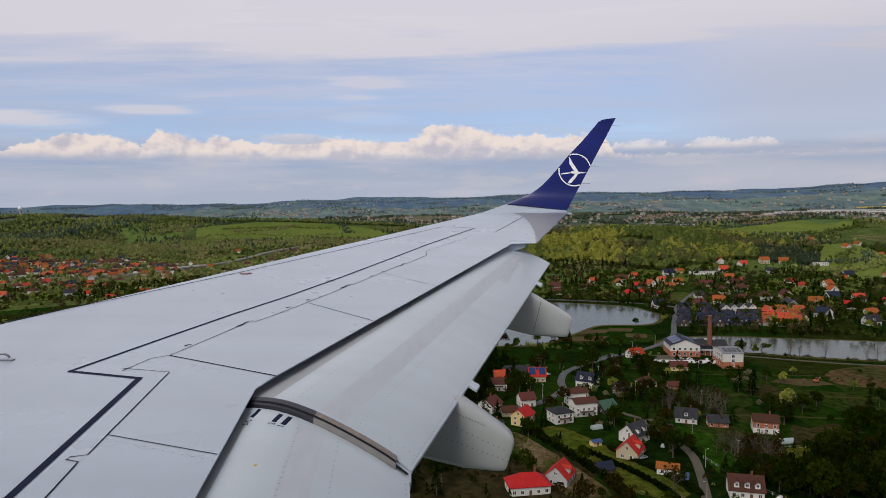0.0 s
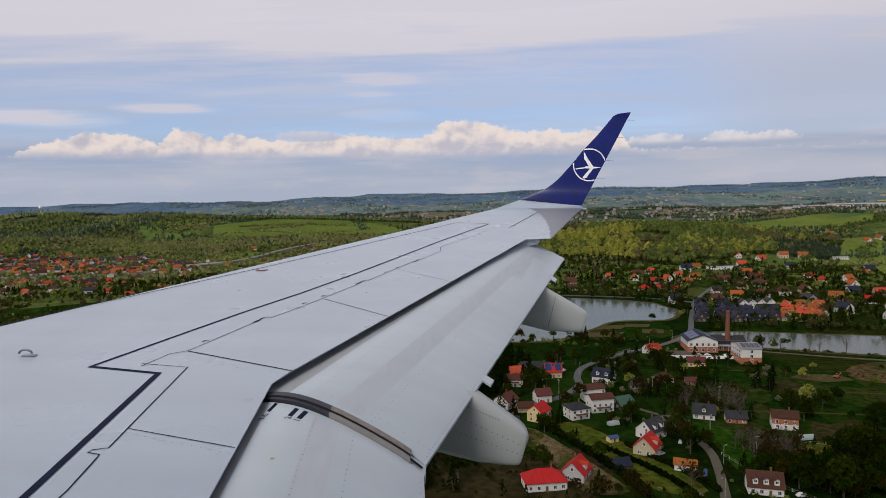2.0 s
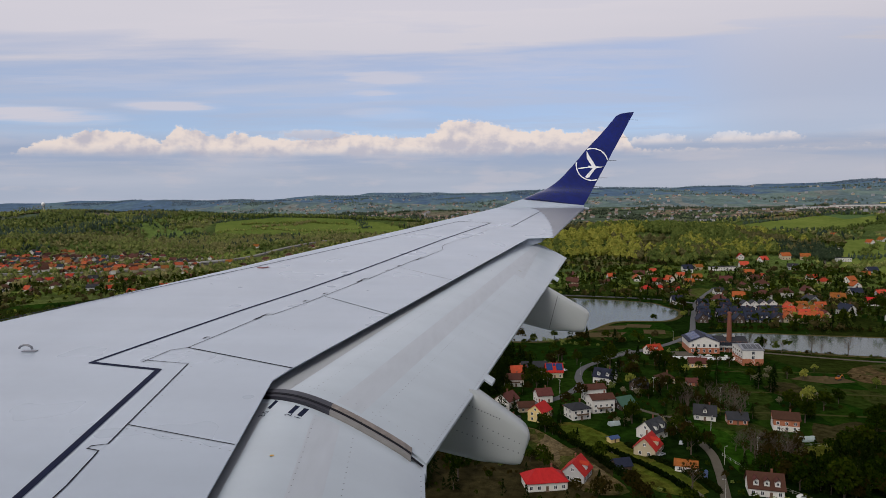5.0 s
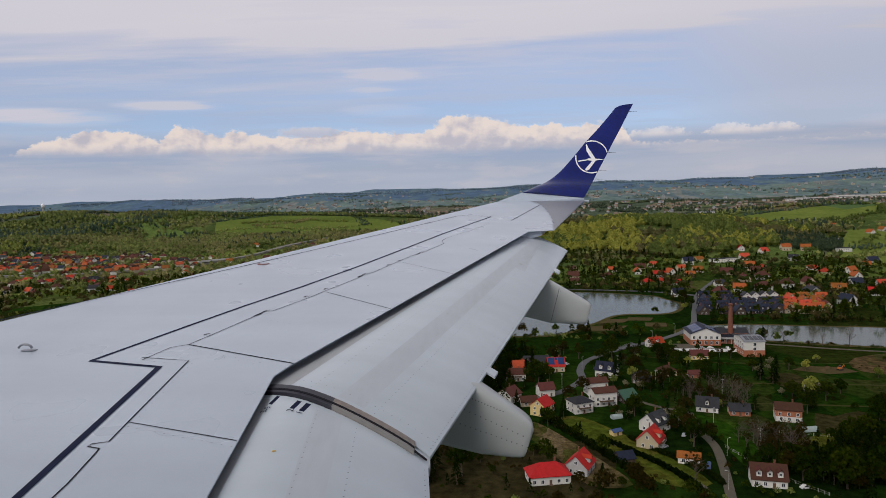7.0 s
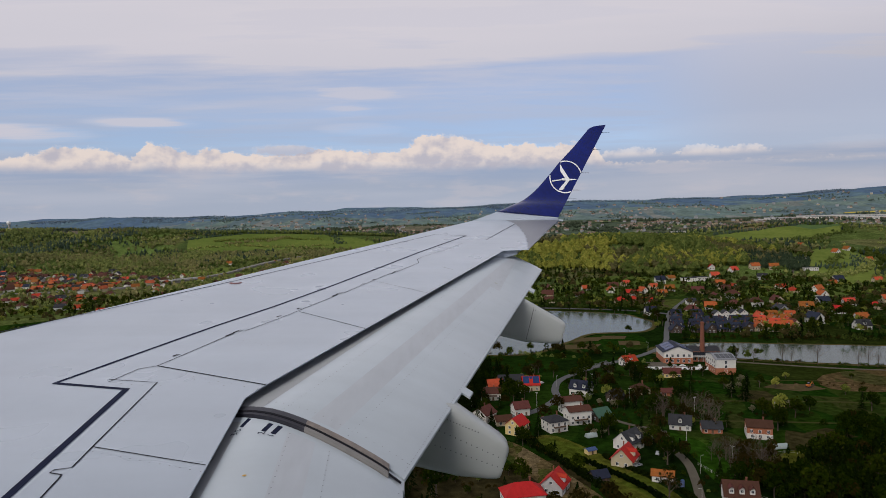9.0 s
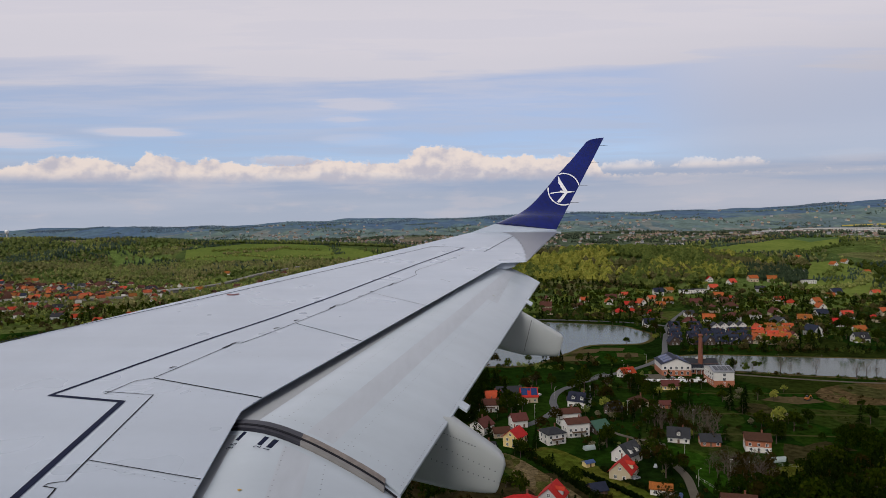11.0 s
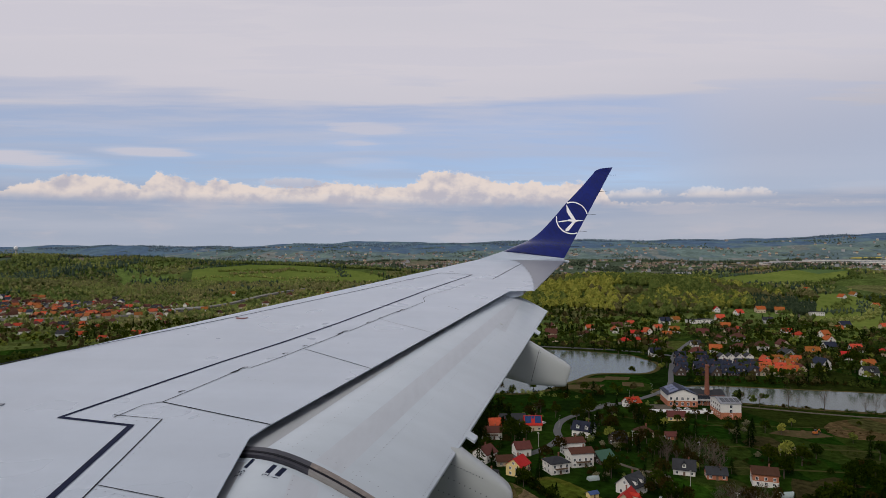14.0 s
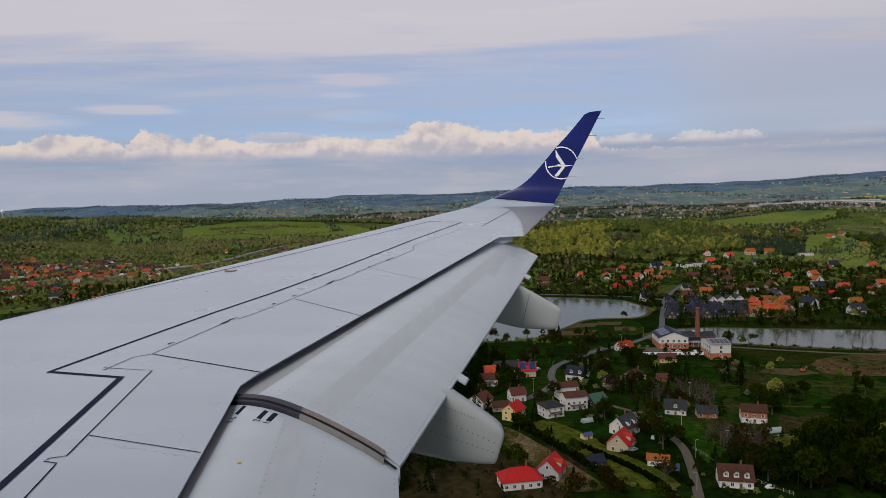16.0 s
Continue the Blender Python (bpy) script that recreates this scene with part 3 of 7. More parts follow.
# flap track fairings
def fairing(y, rows, half):
    """A boxy pod in rings; the rear rings lean, their foot further forward than their top."""
    rings = []
    for x, xb, top, bot, w in rows:
        c, h = (top + bot) / 2, (top - bot) / 2
        ring = []
        for k in range(24):
            a = 2 * math.pi * (k + 0.5) / 24
            cx, cz = math.cos(a), math.sin(a)
            e = 0.36
            dz = math.copysign(abs(cz) ** e, cz)
            ring.append((x + (xb - x) * (1 - dz) / 2, y + half * w * math.copysign(abs(cx) ** e, cx), c + h * dz))
        rings.append(ring)
    return loft(rings)


f1 = part("flap_fairing", fairing(3.4, ((-1.3, -1.3, -0.98, -1.12, 0.5), (-0.8, -0.8, -0.92, -1.24, 0.9), (-0.115, -0.115, -0.925, -1.325, 1), (0.10, 0.09, -1.02, -1.378, 1), (0.28, 0.24, -1.155, -1.395, 0.99), (0.325, 0.285, -1.190, -1.397, 0.98), (0.347, 0.303, -1.212, -1.394, 0.96), (0.356, 0.310, -1.228, -1.384, 0.91), (0.359, 0.313, -1.245, -1.368, 0.80)), 0.083),
          GREY_PAINT, wing, "grey flap track fairing with a square-cut tail", smooth=True)
f2 = part("flap_fairing", fairing(6.0, ((-0.6, -0.6, -0.68, -0.80, 0.5), (0.1, 0.1, -0.62, -1.00, 0.9), (0.54, 0.54, -0.665, -1.145, 1), (0.82, 0.80, -0.835, -1.215, 1), (1.07, 1.03, -0.985, -1.232, 0.99), (1.13, 1.09, -1.022, -1.234, 0.98), (1.155, 1.112, -1.040, -1.231, 0.96), (1.164, 1.120, -1.054, -1.222, 0.91), (1.167, 1.123, -1.066, -1.205, 0.80)), 0.09),
          GREY_PAINT, wing, "grey flap track fairing with a square-cut tail", smooth=True)
for fa, y, rows in ((f1, 3.4, ((-0.05, -1.10, 0.30, -1.27), (-0.02, -1.2, 0.32, -1.33), (0.0, -1.05, 0.2, -1.14))), (f2, 6.0, ((0.89, -0.92, 0.82, -1.17), (0.6, -1.0, 0.76, -1.15)))):
    pts = []
    for x0, z0, x1, z1 in rows:
        for k in range(14):
            x, z = x0 + (x1 - x0) * k / 13, z0 + (z1 - z0) * k / 13
            pts.append((x, z))
    v, f = [], []
    for x, z in pts:
        o = len(v)
        v += [(x + 0.0035 * math.cos(k * math.pi / 3), y - 0.0862, z + 0.0035 * math.sin(k * math.pi / 3)) for k in range(6)]
        f.append(tuple(range(o, o + 6)))
    tagged(part("fairing_rivets", (v, f), RIVET, fa), kind="stuff")

for fa, y, half, x0, z0, x1, z1 in ((f2, 6.0, 0.0915, 0.875, -0.895, 0.80, -1.185),):
    part("fairing_seam", ([(x0, y - half, z0), (x0 + 0.0035, y - half, z0), (x1 + 0.0035, y - half, z1), (x1, y - half, z1)], [(0, 1, 2, 3)]), GAP, fa)

# wing tip and winglet
ARC = finer([(1.052, 10.06, 0), (1.131, 9.896, 0), (1.163, 9.342, 0), (1.146, 8.615, 0), (1.091, 7.895, 0), (1.008, 7.215, 0)], 5)
EDGE = finer([(1.885, 10.09, 0), (1.817, 9.857, 0), (1.651, 9.30, 0), (1.443, 8.628, 0), (1.227, 7.90, 0), (1.035, 7.235, 0)], 5)
v, f = [], []
for k, (a, b) in enumerate(zip(ARC, EDGE)):
    jag = 0.02 * (k % 2)
    v += [(a[0] + jag, a[1], wing_z(a[0] + jag, a[1]) + 0.004), (b[0], b[1], wing_z(b[0], b[1]) + 0.004)]
    if k:
        f.append((2 * k - 2, 2 * k - 1, 2 * k + 1, 2 * k))
part("tip_panel", (v, f), TIP_GREY, wing, "bare grey wing tip panel with a jagged paint edge")
WL = (
    ((0.962, 10.2, -0.034), (1.935, 10.35, -0.141)),
    ((1.195, 10.45, 0.052), (2.062, 10.55, 0.026)),
    ((1.425, 10.7, 0.142), (2.16, 10.75, 0.135)),
    ((1.656, 10.9, 0.295), (2.283, 10.95, 0.295)),
    ((1.958, 11.2, 0.58), (2.493, 11.25, 0.578)),
    ((2.153, 11.4, 0.782), (2.638, 11.45, 0.78)),
    ((2.461, 11.7, 1.065), (2.851, 11.75, 1.066)),
    ((2.757, 12.0, 1.362), (3.052, 12.02, 1.351)),
    ((2.822, 12.06, 1.429), (3.107, 12.08, 1.428)),
    ((2.902, 12.1, 1.468), (3.148, 12.1, 1.501)),
)
rings = []
for a, b in zip(finer([a for a, _ in WL], 4), finer([b for _, b in WL], 4)):
    a, b = Vector(a), Vector(b)
    n = Vector((0.0, 0.78, -0.62))
    th = (b - a).length * 0.04
    prof = ((0.0, 0.0), (0.02, 0.32), (0.06, 0.55), (0.14, 0.80), (0.28, 1.0), (0.45, 0.92), (0.65, 0.66), (0.85, 0.30), (1.0, 0.02))
    rings.append([a + (b - a) * u - n * th * h for u, h in prof] + [a + (b - a) * u + n * th * h * 0.8 for u, h in prof[-2:0:-1]])
WGEO = loft(rings)
WGEO = (WGEO[0], [t for q in WGEO[1] for t in ([(q[0], q[1], q[2]), (q[0], q[2], q[3])] if len(q) == 4 else [q])])
winglet = part("winglet", WGEO, BLUE_PAINT, wing, "glossy dark blue upswept winglet", smooth=True)
root = [[(0.55, 10.0, wing_z(0.55, 10.0)), (1.89, 10.08, wing_z(1.89, 10.08)), (1.87, 10.08, wing_z(1.89, 10.08) - 0.06), (0.58, 10.0, wing_z(0.55, 10.0) - 0.10)],
        [WL[0][0], WL[0][1], (1.92, 10.36, -0.19), (0.98, 10.22, -0.11)]]
part("winglet_root", loft(root), WHITE_PAINT, wing)
part("tip_light_fairing", tube((1.45, 10.30, -0.150), (2.01, 10.37, -0.196), 0.024, 10, 0.020), FLAP_PAINT, wing, "slim pale rod at the wing tip")
for s in (0.13, 0.235, 0.335, 0.455, 0.65, 0.78):
    w = s * (len(WL) - 1)
    i = min(int(w), len(WL) - 2)
    p = Vector(lerp(WL[i][1], WL[i + 1][1], w - i))
    part("static_wick", tube(p - Vector((0.02, 0, 0)), p + Vector((0.14, 0.0, -0.005)), 0.004, 5, 0.002), GAP, winglet)

# white emblem: a ring and plain bars
SKIN = BVHTree.FromPolygons([Vector(p) for p in WGEO[0]], WGEO[1])


def emblem_at(a, b):
    """A place on the winglet's inner face, seen from the cabin; a to the rear, b up, in metres round the emblem's middle."""
    way = Vector((2.206 + a, 11.2, 0.521 + b)).normalized()
    hit = SKIN.ray_cast(Vector((0, 0, 0)), way)
    return None if hit[0] is None else tuple(hit[0] - way * 0.010)


def emblem_poly(pts):
    v = [p for p in (emblem_at(*q) for q in pts) if p]
    return v, [tuple(range(len(v)))]


runs = [[]]
for k in range(97):
    quad = [emblem_at(r * math.cos(a) + 0.020, r * math.sin(a) + 0.008) for r, a in ((0.275, k * math.pi / 48), (0.256, k * math.pi / 48), (0.256, (k + 1) * math.pi / 48), (0.275, (k + 1) * math.pi / 48))]
    if k < 96 and all(quad):
        runs[-1].append(quad)
    elif runs[-1]:
        runs.append([])
for run in runs:
    if run:
        v = [run[0][0], run[0][1]]
        for q in run:
            v += [q[3], q[2]]
        part("emblem_arc", (v, [(2 * k, 2 * k + 1, 2 * k + 3, 2 * k + 2) for k in range(len(run))]), LOGO, winglet, "thin white arc of the emblem")
for pts in ([(-0.125, 0.215), (-0.105, 0.238), (-0.075, 0.236), (-0.02, 0.14), (0.085, -0.025), (0.02, -0.03), (-0.07, 0.11)],
            [(-0.045, -0.012), (0.02, -0.018), (0.225, -0.036), (0.222, -0.056), (0.06, -0.058), (-0.05, -0.046)],
            [(0.03, -0.055), (0.085, -0.055), (-0.03, -0.205), (-0.075, -0.222), (-0.095, -0.195)],
            [(-0.215, -0.052), (-0.16, -0.040), (-0.05, -0.030), (-0.05, -0.046), (-0.20, -0.066)]):
    part("emblem_bar", emblem_poly(pts), LOGO, winglet)


# ---- fuselage with its row of windows ----
FUS_Y, FUS_Z = -1.385, EYE_Z - 0.25
WIN_HALF = 0.40
WIN_A0, WIN_A1 = -10.0, 28.0


def on_hull(x, deg, r):
    return (x, FUS_Y + r * math.cos(radians(deg)), FUS_Z + r * math.sin(radians(deg)))


def rounded(t, half_w, half_h, rad):
    """A point on a rounded rectangle, t from 0 to 1 round it."""
    c, s = math.cos(2 * math.pi * t), math.sin(2 * math.pi * t)
    e = 0.55
    return half_w * math.copysign(abs(c) ** e, c), half_h * math.copysign(abs(s) ** e, s)


def hull(r, wins):
    v, f = [], []

    def quad(x0, x1, a0, a1):
        o = len(v)
        v.extend([on_hull(x0, a0, r), on_hull(x1, a0, r), on_hull(x1, a1, r), on_hull(x0, a1, r)])
        f.append((o, o + 1, o + 2, o + 3))

    xs = [-7.0] + [w + d for w in wins for d in (-WIN_HALF, WIN_HALF)] + [7.0]
    steps = [WIN_A1 + (360 - WIN_A1 + WIN_A0) * k / 44 for k in range(45)]
    for a0, a1 in zip(steps, steps[1:]):
        quad(-7.0, 7.0, a0, a1)
    for k in range(8):
        a0, a1 = WIN_A0 + (WIN_A1 - WIN_A0) * k / 8, WIN_A0 + (WIN_A1 - WIN_A0) * (k + 1) / 8
        quad(xs[0], xs[1], a0, a1)
        quad(xs[-2], xs[-1], a0, a1)
    n = 48
    mid = 9.0
    for w in wins:
        ring = []
        for k in range(n):
            px, pz = rounded(k / n, 0.155, 0.20, 0.08)
            ox, oz = rounded(k / n, 1, 1, 0)
            m = max(abs(ox), abs(oz))
            ring.append((on_hull(w + px, mid + math.degrees(pz / r), r), on_hull(w + WIN_HALF * ox / m, mid + 19.0 * oz / m, r)))
        o = len(v)
        for a, b in ring:
            v.extend([a, b])
        for k in range(n):
            j = (k + 1) % n
            f.append((o + 2 * k, o + 2 * k + 1, o + 2 * j + 1, o + 2 * j))
    return v, f


HULL_PAINT = material("hull_paint", (0.62, 0.63, 0.65), 0.32, vary=0.04, scale=0.5, coat=0.2)
fus = thing("fuselage", pose(0, 0, 0), "white round airliner fuselage with a row of small windows", "aircraft fuselage")
wins = [0.8 * k for k in range(-5, 6)]
part("skin", hull(1.55, wins), HULL_PAINT, fus, "white painted metal skin", smooth=True)
part("cabin_lining", hull(1.48, wins), CABIN, fus, "dark grey cabin lining", smooth=True)
for w in wins:
    n = 32
    rows = []
    for r, g in ((1.553, 1.06), (1.553, 0.98), (1.475, 0.98), (1.475, 1.10)):
        rows.append([on_hull(w + rounded(k / n, 0.155 * g, 0.20 * g, 0)[0], 9.0 + math.degrees(rounded(k / n, 0.155 * g, 0.20 * g, 0)[1] / r), r) for k in range(n)])
    wf = part("window_frame", loft(rows, caps=False), CABIN, fus)
    if abs(w) > 0.1:
        part("pane", ([on_hull(w + rounded(k / n, 0.153, 0.198, 0)[0], 9.0 + math.degrees(rounded(k / n, 0.153, 0.198, 0)[1] / 1.52), 1.52) for k in range(n)], [tuple(range(n))]), SEAL_DARK, wf)
for x in (-7.0, 7.0):
    part("bulkhead", ([on_hull(x, 360 * k / 48, 1.55) for k in range(48)], [tuple(range(48))]), CABIN, fus)

# ---- ground ----
def np_noise(x, y, scale, seed=0.0):
    """Smooth sum of waves, about -1 to 1."""
    x, y = np.asarray(x, float) / scale, np.asarray(y, float) / scale
    out = 0
    for k in range(6):
        a = 1.3 * k + 0.7 * seed + 0.4
        w = 1.0 + 0.55 * k
        out = out + np.sin((x * math.cos(a) + y * math.sin(a)) * w + 2.1 * k + seed) / (1 + 0.5 * k)
    return out / 2.6


def ramp01(v, lo, hi):
    t = np.clip((np.asarray(v, float) - lo) / (hi - lo), 0, 1)
    return t * t * (3 - 2 * t)


def hill(x, y, cx, cy, sx, sy, h):
    return h * np.exp(-((x - cx) / sx) ** 2 - ((y - cy) / sy) ** 2)


def height(x, y):
    x, y = np.asarray(x, float), np.asarray(y, float)
    r = np.hypot(x, y)
    h = hill(x, y, 330, 1350, 430, 250, 47) + hill(x, y, 930, 1720, 420, 330, 56) + hill(x, y, -520, 2050, 560, 330, 52)
    h = h + hill(x, y, -1330, 2050, 480, 420, 58) + hill(x, y, -1000, 1500, 260, 160, 30) + hill(x, y, -300, 1560, 260, 220, 20) + hill(x, y, 1500, 1500, 400, 400, 30)
    h = h + 9 * np_noise(x, y, 210, 1) * ramp01(r, 900, 1500) + 2.0 * np_noise(x, y, 70, 4) * ramp01(r, 820, 1100)
    lean = np.clip(x, -3200, 3200)
    h = h + ramp01(r, 1600, 3300) * (52 + 0.010 * lean) + ramp01(r, 3000, 4600) * (97 + 0.010 * lean + 30 * np_noise(x, y, 420, 2) + 12 * np_noise(x, y, 120, 7))
    return h


def height1(x, y):
    return float(height(x, y))


def polar_sheet(radii, angles):
    rr, aa = np.meshgrid(radii, angles, indexing="ij")
    x, y = rr * np.sin(aa), rr * np.cos(aa)
    z = height(x, y)
    v = np.stack([x.ravel(), y.ravel(), z.ravel()], 1)
    nr, na = len(radii), len(angles)
    i, j = np.meshgrid(np.arange(nr - 1), np.arange(na - 1), indexing="ij")
    a = (i * na + j).ravel()
    f = np.stack([a, a + 1, a + na + 1, a + na], 1)[:, ::-1]
    return v.tolist(), f.tolist()


def field_material(name, patches, scale, far=False, glow=0.0):
    """Meadow and plough land in irregular parcels, broken by noise."""
    m = bpy.data.materials.new(name)
    m.use_nodes = True
    nt = m.node_tree
    N, L = nt.nodes.new, nt.links.new
    b = nt.nodes["Principled BSDF"]
    b.inputs["Roughness"].default_value = 0.95
    b.inputs["Specular IOR Level"].default_value = 0.0
    co = N("ShaderNodeTexCoord")
    place_at = co.outputs["Object"]
    if far:
        uphill = N("ShaderNodeMapping")
        uphill.inputs["Scale"].default_value = (1.0, 0.55, 1.0)
        L(place_at, uphill.inputs[0])
        place_at = uphill.outputs[0]
    warp = N("ShaderNodeTexNoise")
    warp.inputs["Scale"].default_value = scale * 0.6
    L(place_at, warp.inputs["Vector"])
    mul = N("ShaderNodeVectorMath")
    mul.operation = "MULTIPLY_ADD"
    mul.inputs[1].default_value = (0.9 / scale,) * 3
    L(warp.outputs["Color"], mul.inputs[0])
    L(place_at, mul.inputs[2])
    mp = N("ShaderNodeMapping")
    mp.inputs["Scale"].default_value = (1.0, 0.55, 0.0)
    mp.inputs["Rotation"].default_value = (0, 0, 0.5)
    L(mul.outputs[0], mp.inputs[0])
    vo = N("ShaderNodeTexVoronoi")
    vo.inputs["Scale"].default_value = scale
    L(mp.outputs[0], vo.inputs["Vector"])
    sep = N("ShaderNodeSeparateColor")
    L(vo.outputs["Color"], sep.inputs[0])
    ramp = N("ShaderNodeValToRGB")
    ramp.color_ramp.interpolation = "CONSTANT"
    els = ramp.color_ramp.elements
    while len(els) > 1:
        els.remove(els[0])
    for k, (p, c) in enumerate(patches):
        e = els[0] if k == 0 else els.new(p)
        e.position, e.color = p, (*c, 1)
    L(sep.outputs[0], ramp.inputs[0])
    col = ramp.outputs[0]
    for s, lo, hi in ((scale * 4, 0.65, 1.35), (0.25, 0.6, 1.4), (1.5, 0.75, 1.25)) if not far else ((scale * 5, 0.85, 1.15), (0.02, 0.8, 1.2)):
        n = N("ShaderNodeTexNoise")
        n.inputs["Scale"].default_value, n.inputs["Detail"].default_value = s, 5
        L(place_at, n.inputs["Vector"])
        mr = N("ShaderNodeMapRange")
        mr.inputs[1].default_value, mr.inputs[2].default_value, mr.inputs[3].default_value, mr.inputs[4].default_value = 0.3, 0.7, lo, hi
        L(n.outputs[0], mr.inputs[0])
        mx = N("ShaderNodeMix")
        mx.data_type, mx.blend_type = "RGBA", "MULTIPLY"
        mx.inputs[0].default_value = 1.0
        L(col, mx.inputs[6])
        L(mr.outputs[0], mx.inputs[7])
        col = mx.outputs[2]
    L(col, b.inputs["Base Color"])
    # glow stands in for haze over distant land
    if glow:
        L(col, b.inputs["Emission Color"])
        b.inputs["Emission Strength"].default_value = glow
    return m


# cloud shade is painted into the near ground as darker greens
GROUND = field_material("shaded_garden_ground", ((0.0, (0.009, 0.024, 0.003)), (0.3, (0.013, 0.030, 0.004)), (0.5, (0.018, 0.026, 0.005)), (0.68, (0.007, 0.017, 0.003)), (0.86, (0.031, 0.026, 0.011)), (0.92, (0.017, 0.041, 0.005))), 0.014)
# slopes and valley farmland carry distance haze as paler colour
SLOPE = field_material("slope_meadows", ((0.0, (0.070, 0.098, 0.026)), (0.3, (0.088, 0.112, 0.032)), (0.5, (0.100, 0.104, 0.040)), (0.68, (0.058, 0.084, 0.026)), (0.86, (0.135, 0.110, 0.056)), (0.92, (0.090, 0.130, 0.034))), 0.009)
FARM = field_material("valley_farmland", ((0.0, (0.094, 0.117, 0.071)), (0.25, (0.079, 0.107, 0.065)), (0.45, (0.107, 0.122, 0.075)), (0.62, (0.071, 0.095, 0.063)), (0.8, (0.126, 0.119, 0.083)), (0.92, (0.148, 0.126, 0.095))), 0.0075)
# haze painted into the far land: blue-grey tints plus a glow
FAR = field_material("haze_tinted_hills", ((0.0, (0.043, 0.067, 0.103)), (0.26, (0.048, 0.074, 0.101)), (0.44, (0.040, 0.063, 0.101)), (0.62, (0.052, 0.080, 0.099)), (0.80, (0.046, 0.071, 0.101)), (0.90, (0.068, 0.082, 0.099)), (0.94, (0.058, 0.083, 0.097))), 0.013, far=True, glow=0.85)
MIDFAR = field_material("haze_tinted_fields", ((0.0, (0.070, 0.096, 0.092)), (0.22, (0.062, 0.085, 0.091)), (0.42, (0.077, 0.102, 0.092)), (0.58, (0.058, 0.081, 0.090)), (0.74, (0.089, 0.098, 0.094)), (0.84, (0.072, 0.099, 0.090)), (0.93, (0.099, 0.105, 0.100))), 0.016, far=True, glow=0.72)
degs = np.concatenate([np.arange(-180, -46, 6.0), np.arange(-46, 46, 0.3), np.arange(46, 180.1, 6.0)])
ang = np.radians(degs)
RINGS = np.geomspace(40, 3250, 130)
single("ground", polar_sheet(RINGS[:93], ang), GROUND, "green meadows and gardens in irregular parcels, darkened for cloud shade", "ground", kind="structure", smooth=True)
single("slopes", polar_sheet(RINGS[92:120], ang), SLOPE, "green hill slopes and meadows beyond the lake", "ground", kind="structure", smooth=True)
single("valley", polar_sheet(RINGS[119:], ang), FARM, "green farmland of the broad valley, paled for haze", "ground", kind="structure", smooth=True)
single("backdrop", polar_sheet(np.geomspace(3245, 3905, 14), ang), MIDFAR, "farmland at the foot of the ridges, haze painted in", "hills", kind="structure", smooth=True)
single("backdrop", polar_sheet(np.geomspace(3900, 6500, 30), ang), FAR, "far wooded ridges with fields, haze painted in", "hills", kind="structure", smooth=True)


def spline(pts, n=6, closed=False):
    out, m = [], len(pts)
    for i in range(m if closed else m - 1):
        q4 = [pts[(i + k) % m] if closed else pts[min(max(i + k, 0), m - 1)] for k in (-1, 0, 1, 2)]
        p = [Vector((a[0], a[1], 0)) for a in q4]
        for s in range(n):
            t = s / n
            q = 0.5 * (2 * p[1] + (p[2] - p[0]) * t + (2 * p[0] - 5 * p[1] + 4 * p[2] - p[3]) * t * t + (3 * p[1] - p[0] - 3 * p[2] + p[3]) * t ** 3)
            out.append((q.x, q.y))
    if not closed:
        out.append(tuple(pts[-1]))
    return out


def ribbon(pts, width, up, lift=0.0):
    """A strip along a line on the ground; lift raises it on a bank."""
    v, f = [], []
    for i, (x, y) in enumerate(pts):
        p0, p1 = pts[max(0, i - 1)], pts[min(len(pts) - 1, i + 1)]
        d = Vector((p1[0] - p0[0], p1[1] - p0[1])).normalized()
        nx, ny = -d.y * width / 2, d.x * width / 2
        z = height1(x, y) + up + lift
        v += [(x + nx, y + ny, z), (x - nx, y - ny, z), (x - nx * 1.05, y - ny * 1.05, z - up - 1), (x + nx * 1.05, y + ny * 1.05, z - up - 1)]
    for i in range(len(pts) - 1):
        a, b = 4 * i, 4 * i + 4
        f += [(a, b, b + 1, a + 1), (a + 1, b + 1, b + 2, a + 2), (a + 3, a, b, b + 3)][::1]
    return v, [q[::-1] for q in f]


def patch(pts, up, step=18.0):
    """A sheet inside a closed outline, laid on the ground."""
    if len(pts) < 3:
        return [], []
    bm = bmesh.new()
    vs = [bm.verts.new((x, y, 0)) for x, y in pts]
    bm.faces.new(vs)
    xs, ys = [p[0] for p in pts], [p[1] for p in pts]
    for axis, lo, hi in ((0, min(xs), max(xs)), (1, min(ys), max(ys))):
        n = min(40, int((hi - lo) / step))
        for k in range(1, n):
            c = lo + (hi - lo) * k / n
            bmesh.ops.bisect_plane(bm, geom=bm.verts[:] + bm.edges[:] + bm.faces[:], plane_co=(c, 0, 0) if axis == 0 else (0, c, 0), plane_no=(1, 0, 0) if axis == 0 else (0, 1, 0))
    bmesh.ops.triangulate(bm, faces=bm.faces[:])
    bm.verts.index_update()
    v = [(p.co.x, p.co.y, height1(p.co.x, p.co.y) + up + max(0.0, math.hypot(p.co.x, p.co.y) - 750) * 0.0012) for p in bm.verts]
    f = [tuple(q.index for q in (p.verts if p.normal.z > 0 else reversed(p.verts))) for p in bm.faces]
    bm.free()
    return v, f


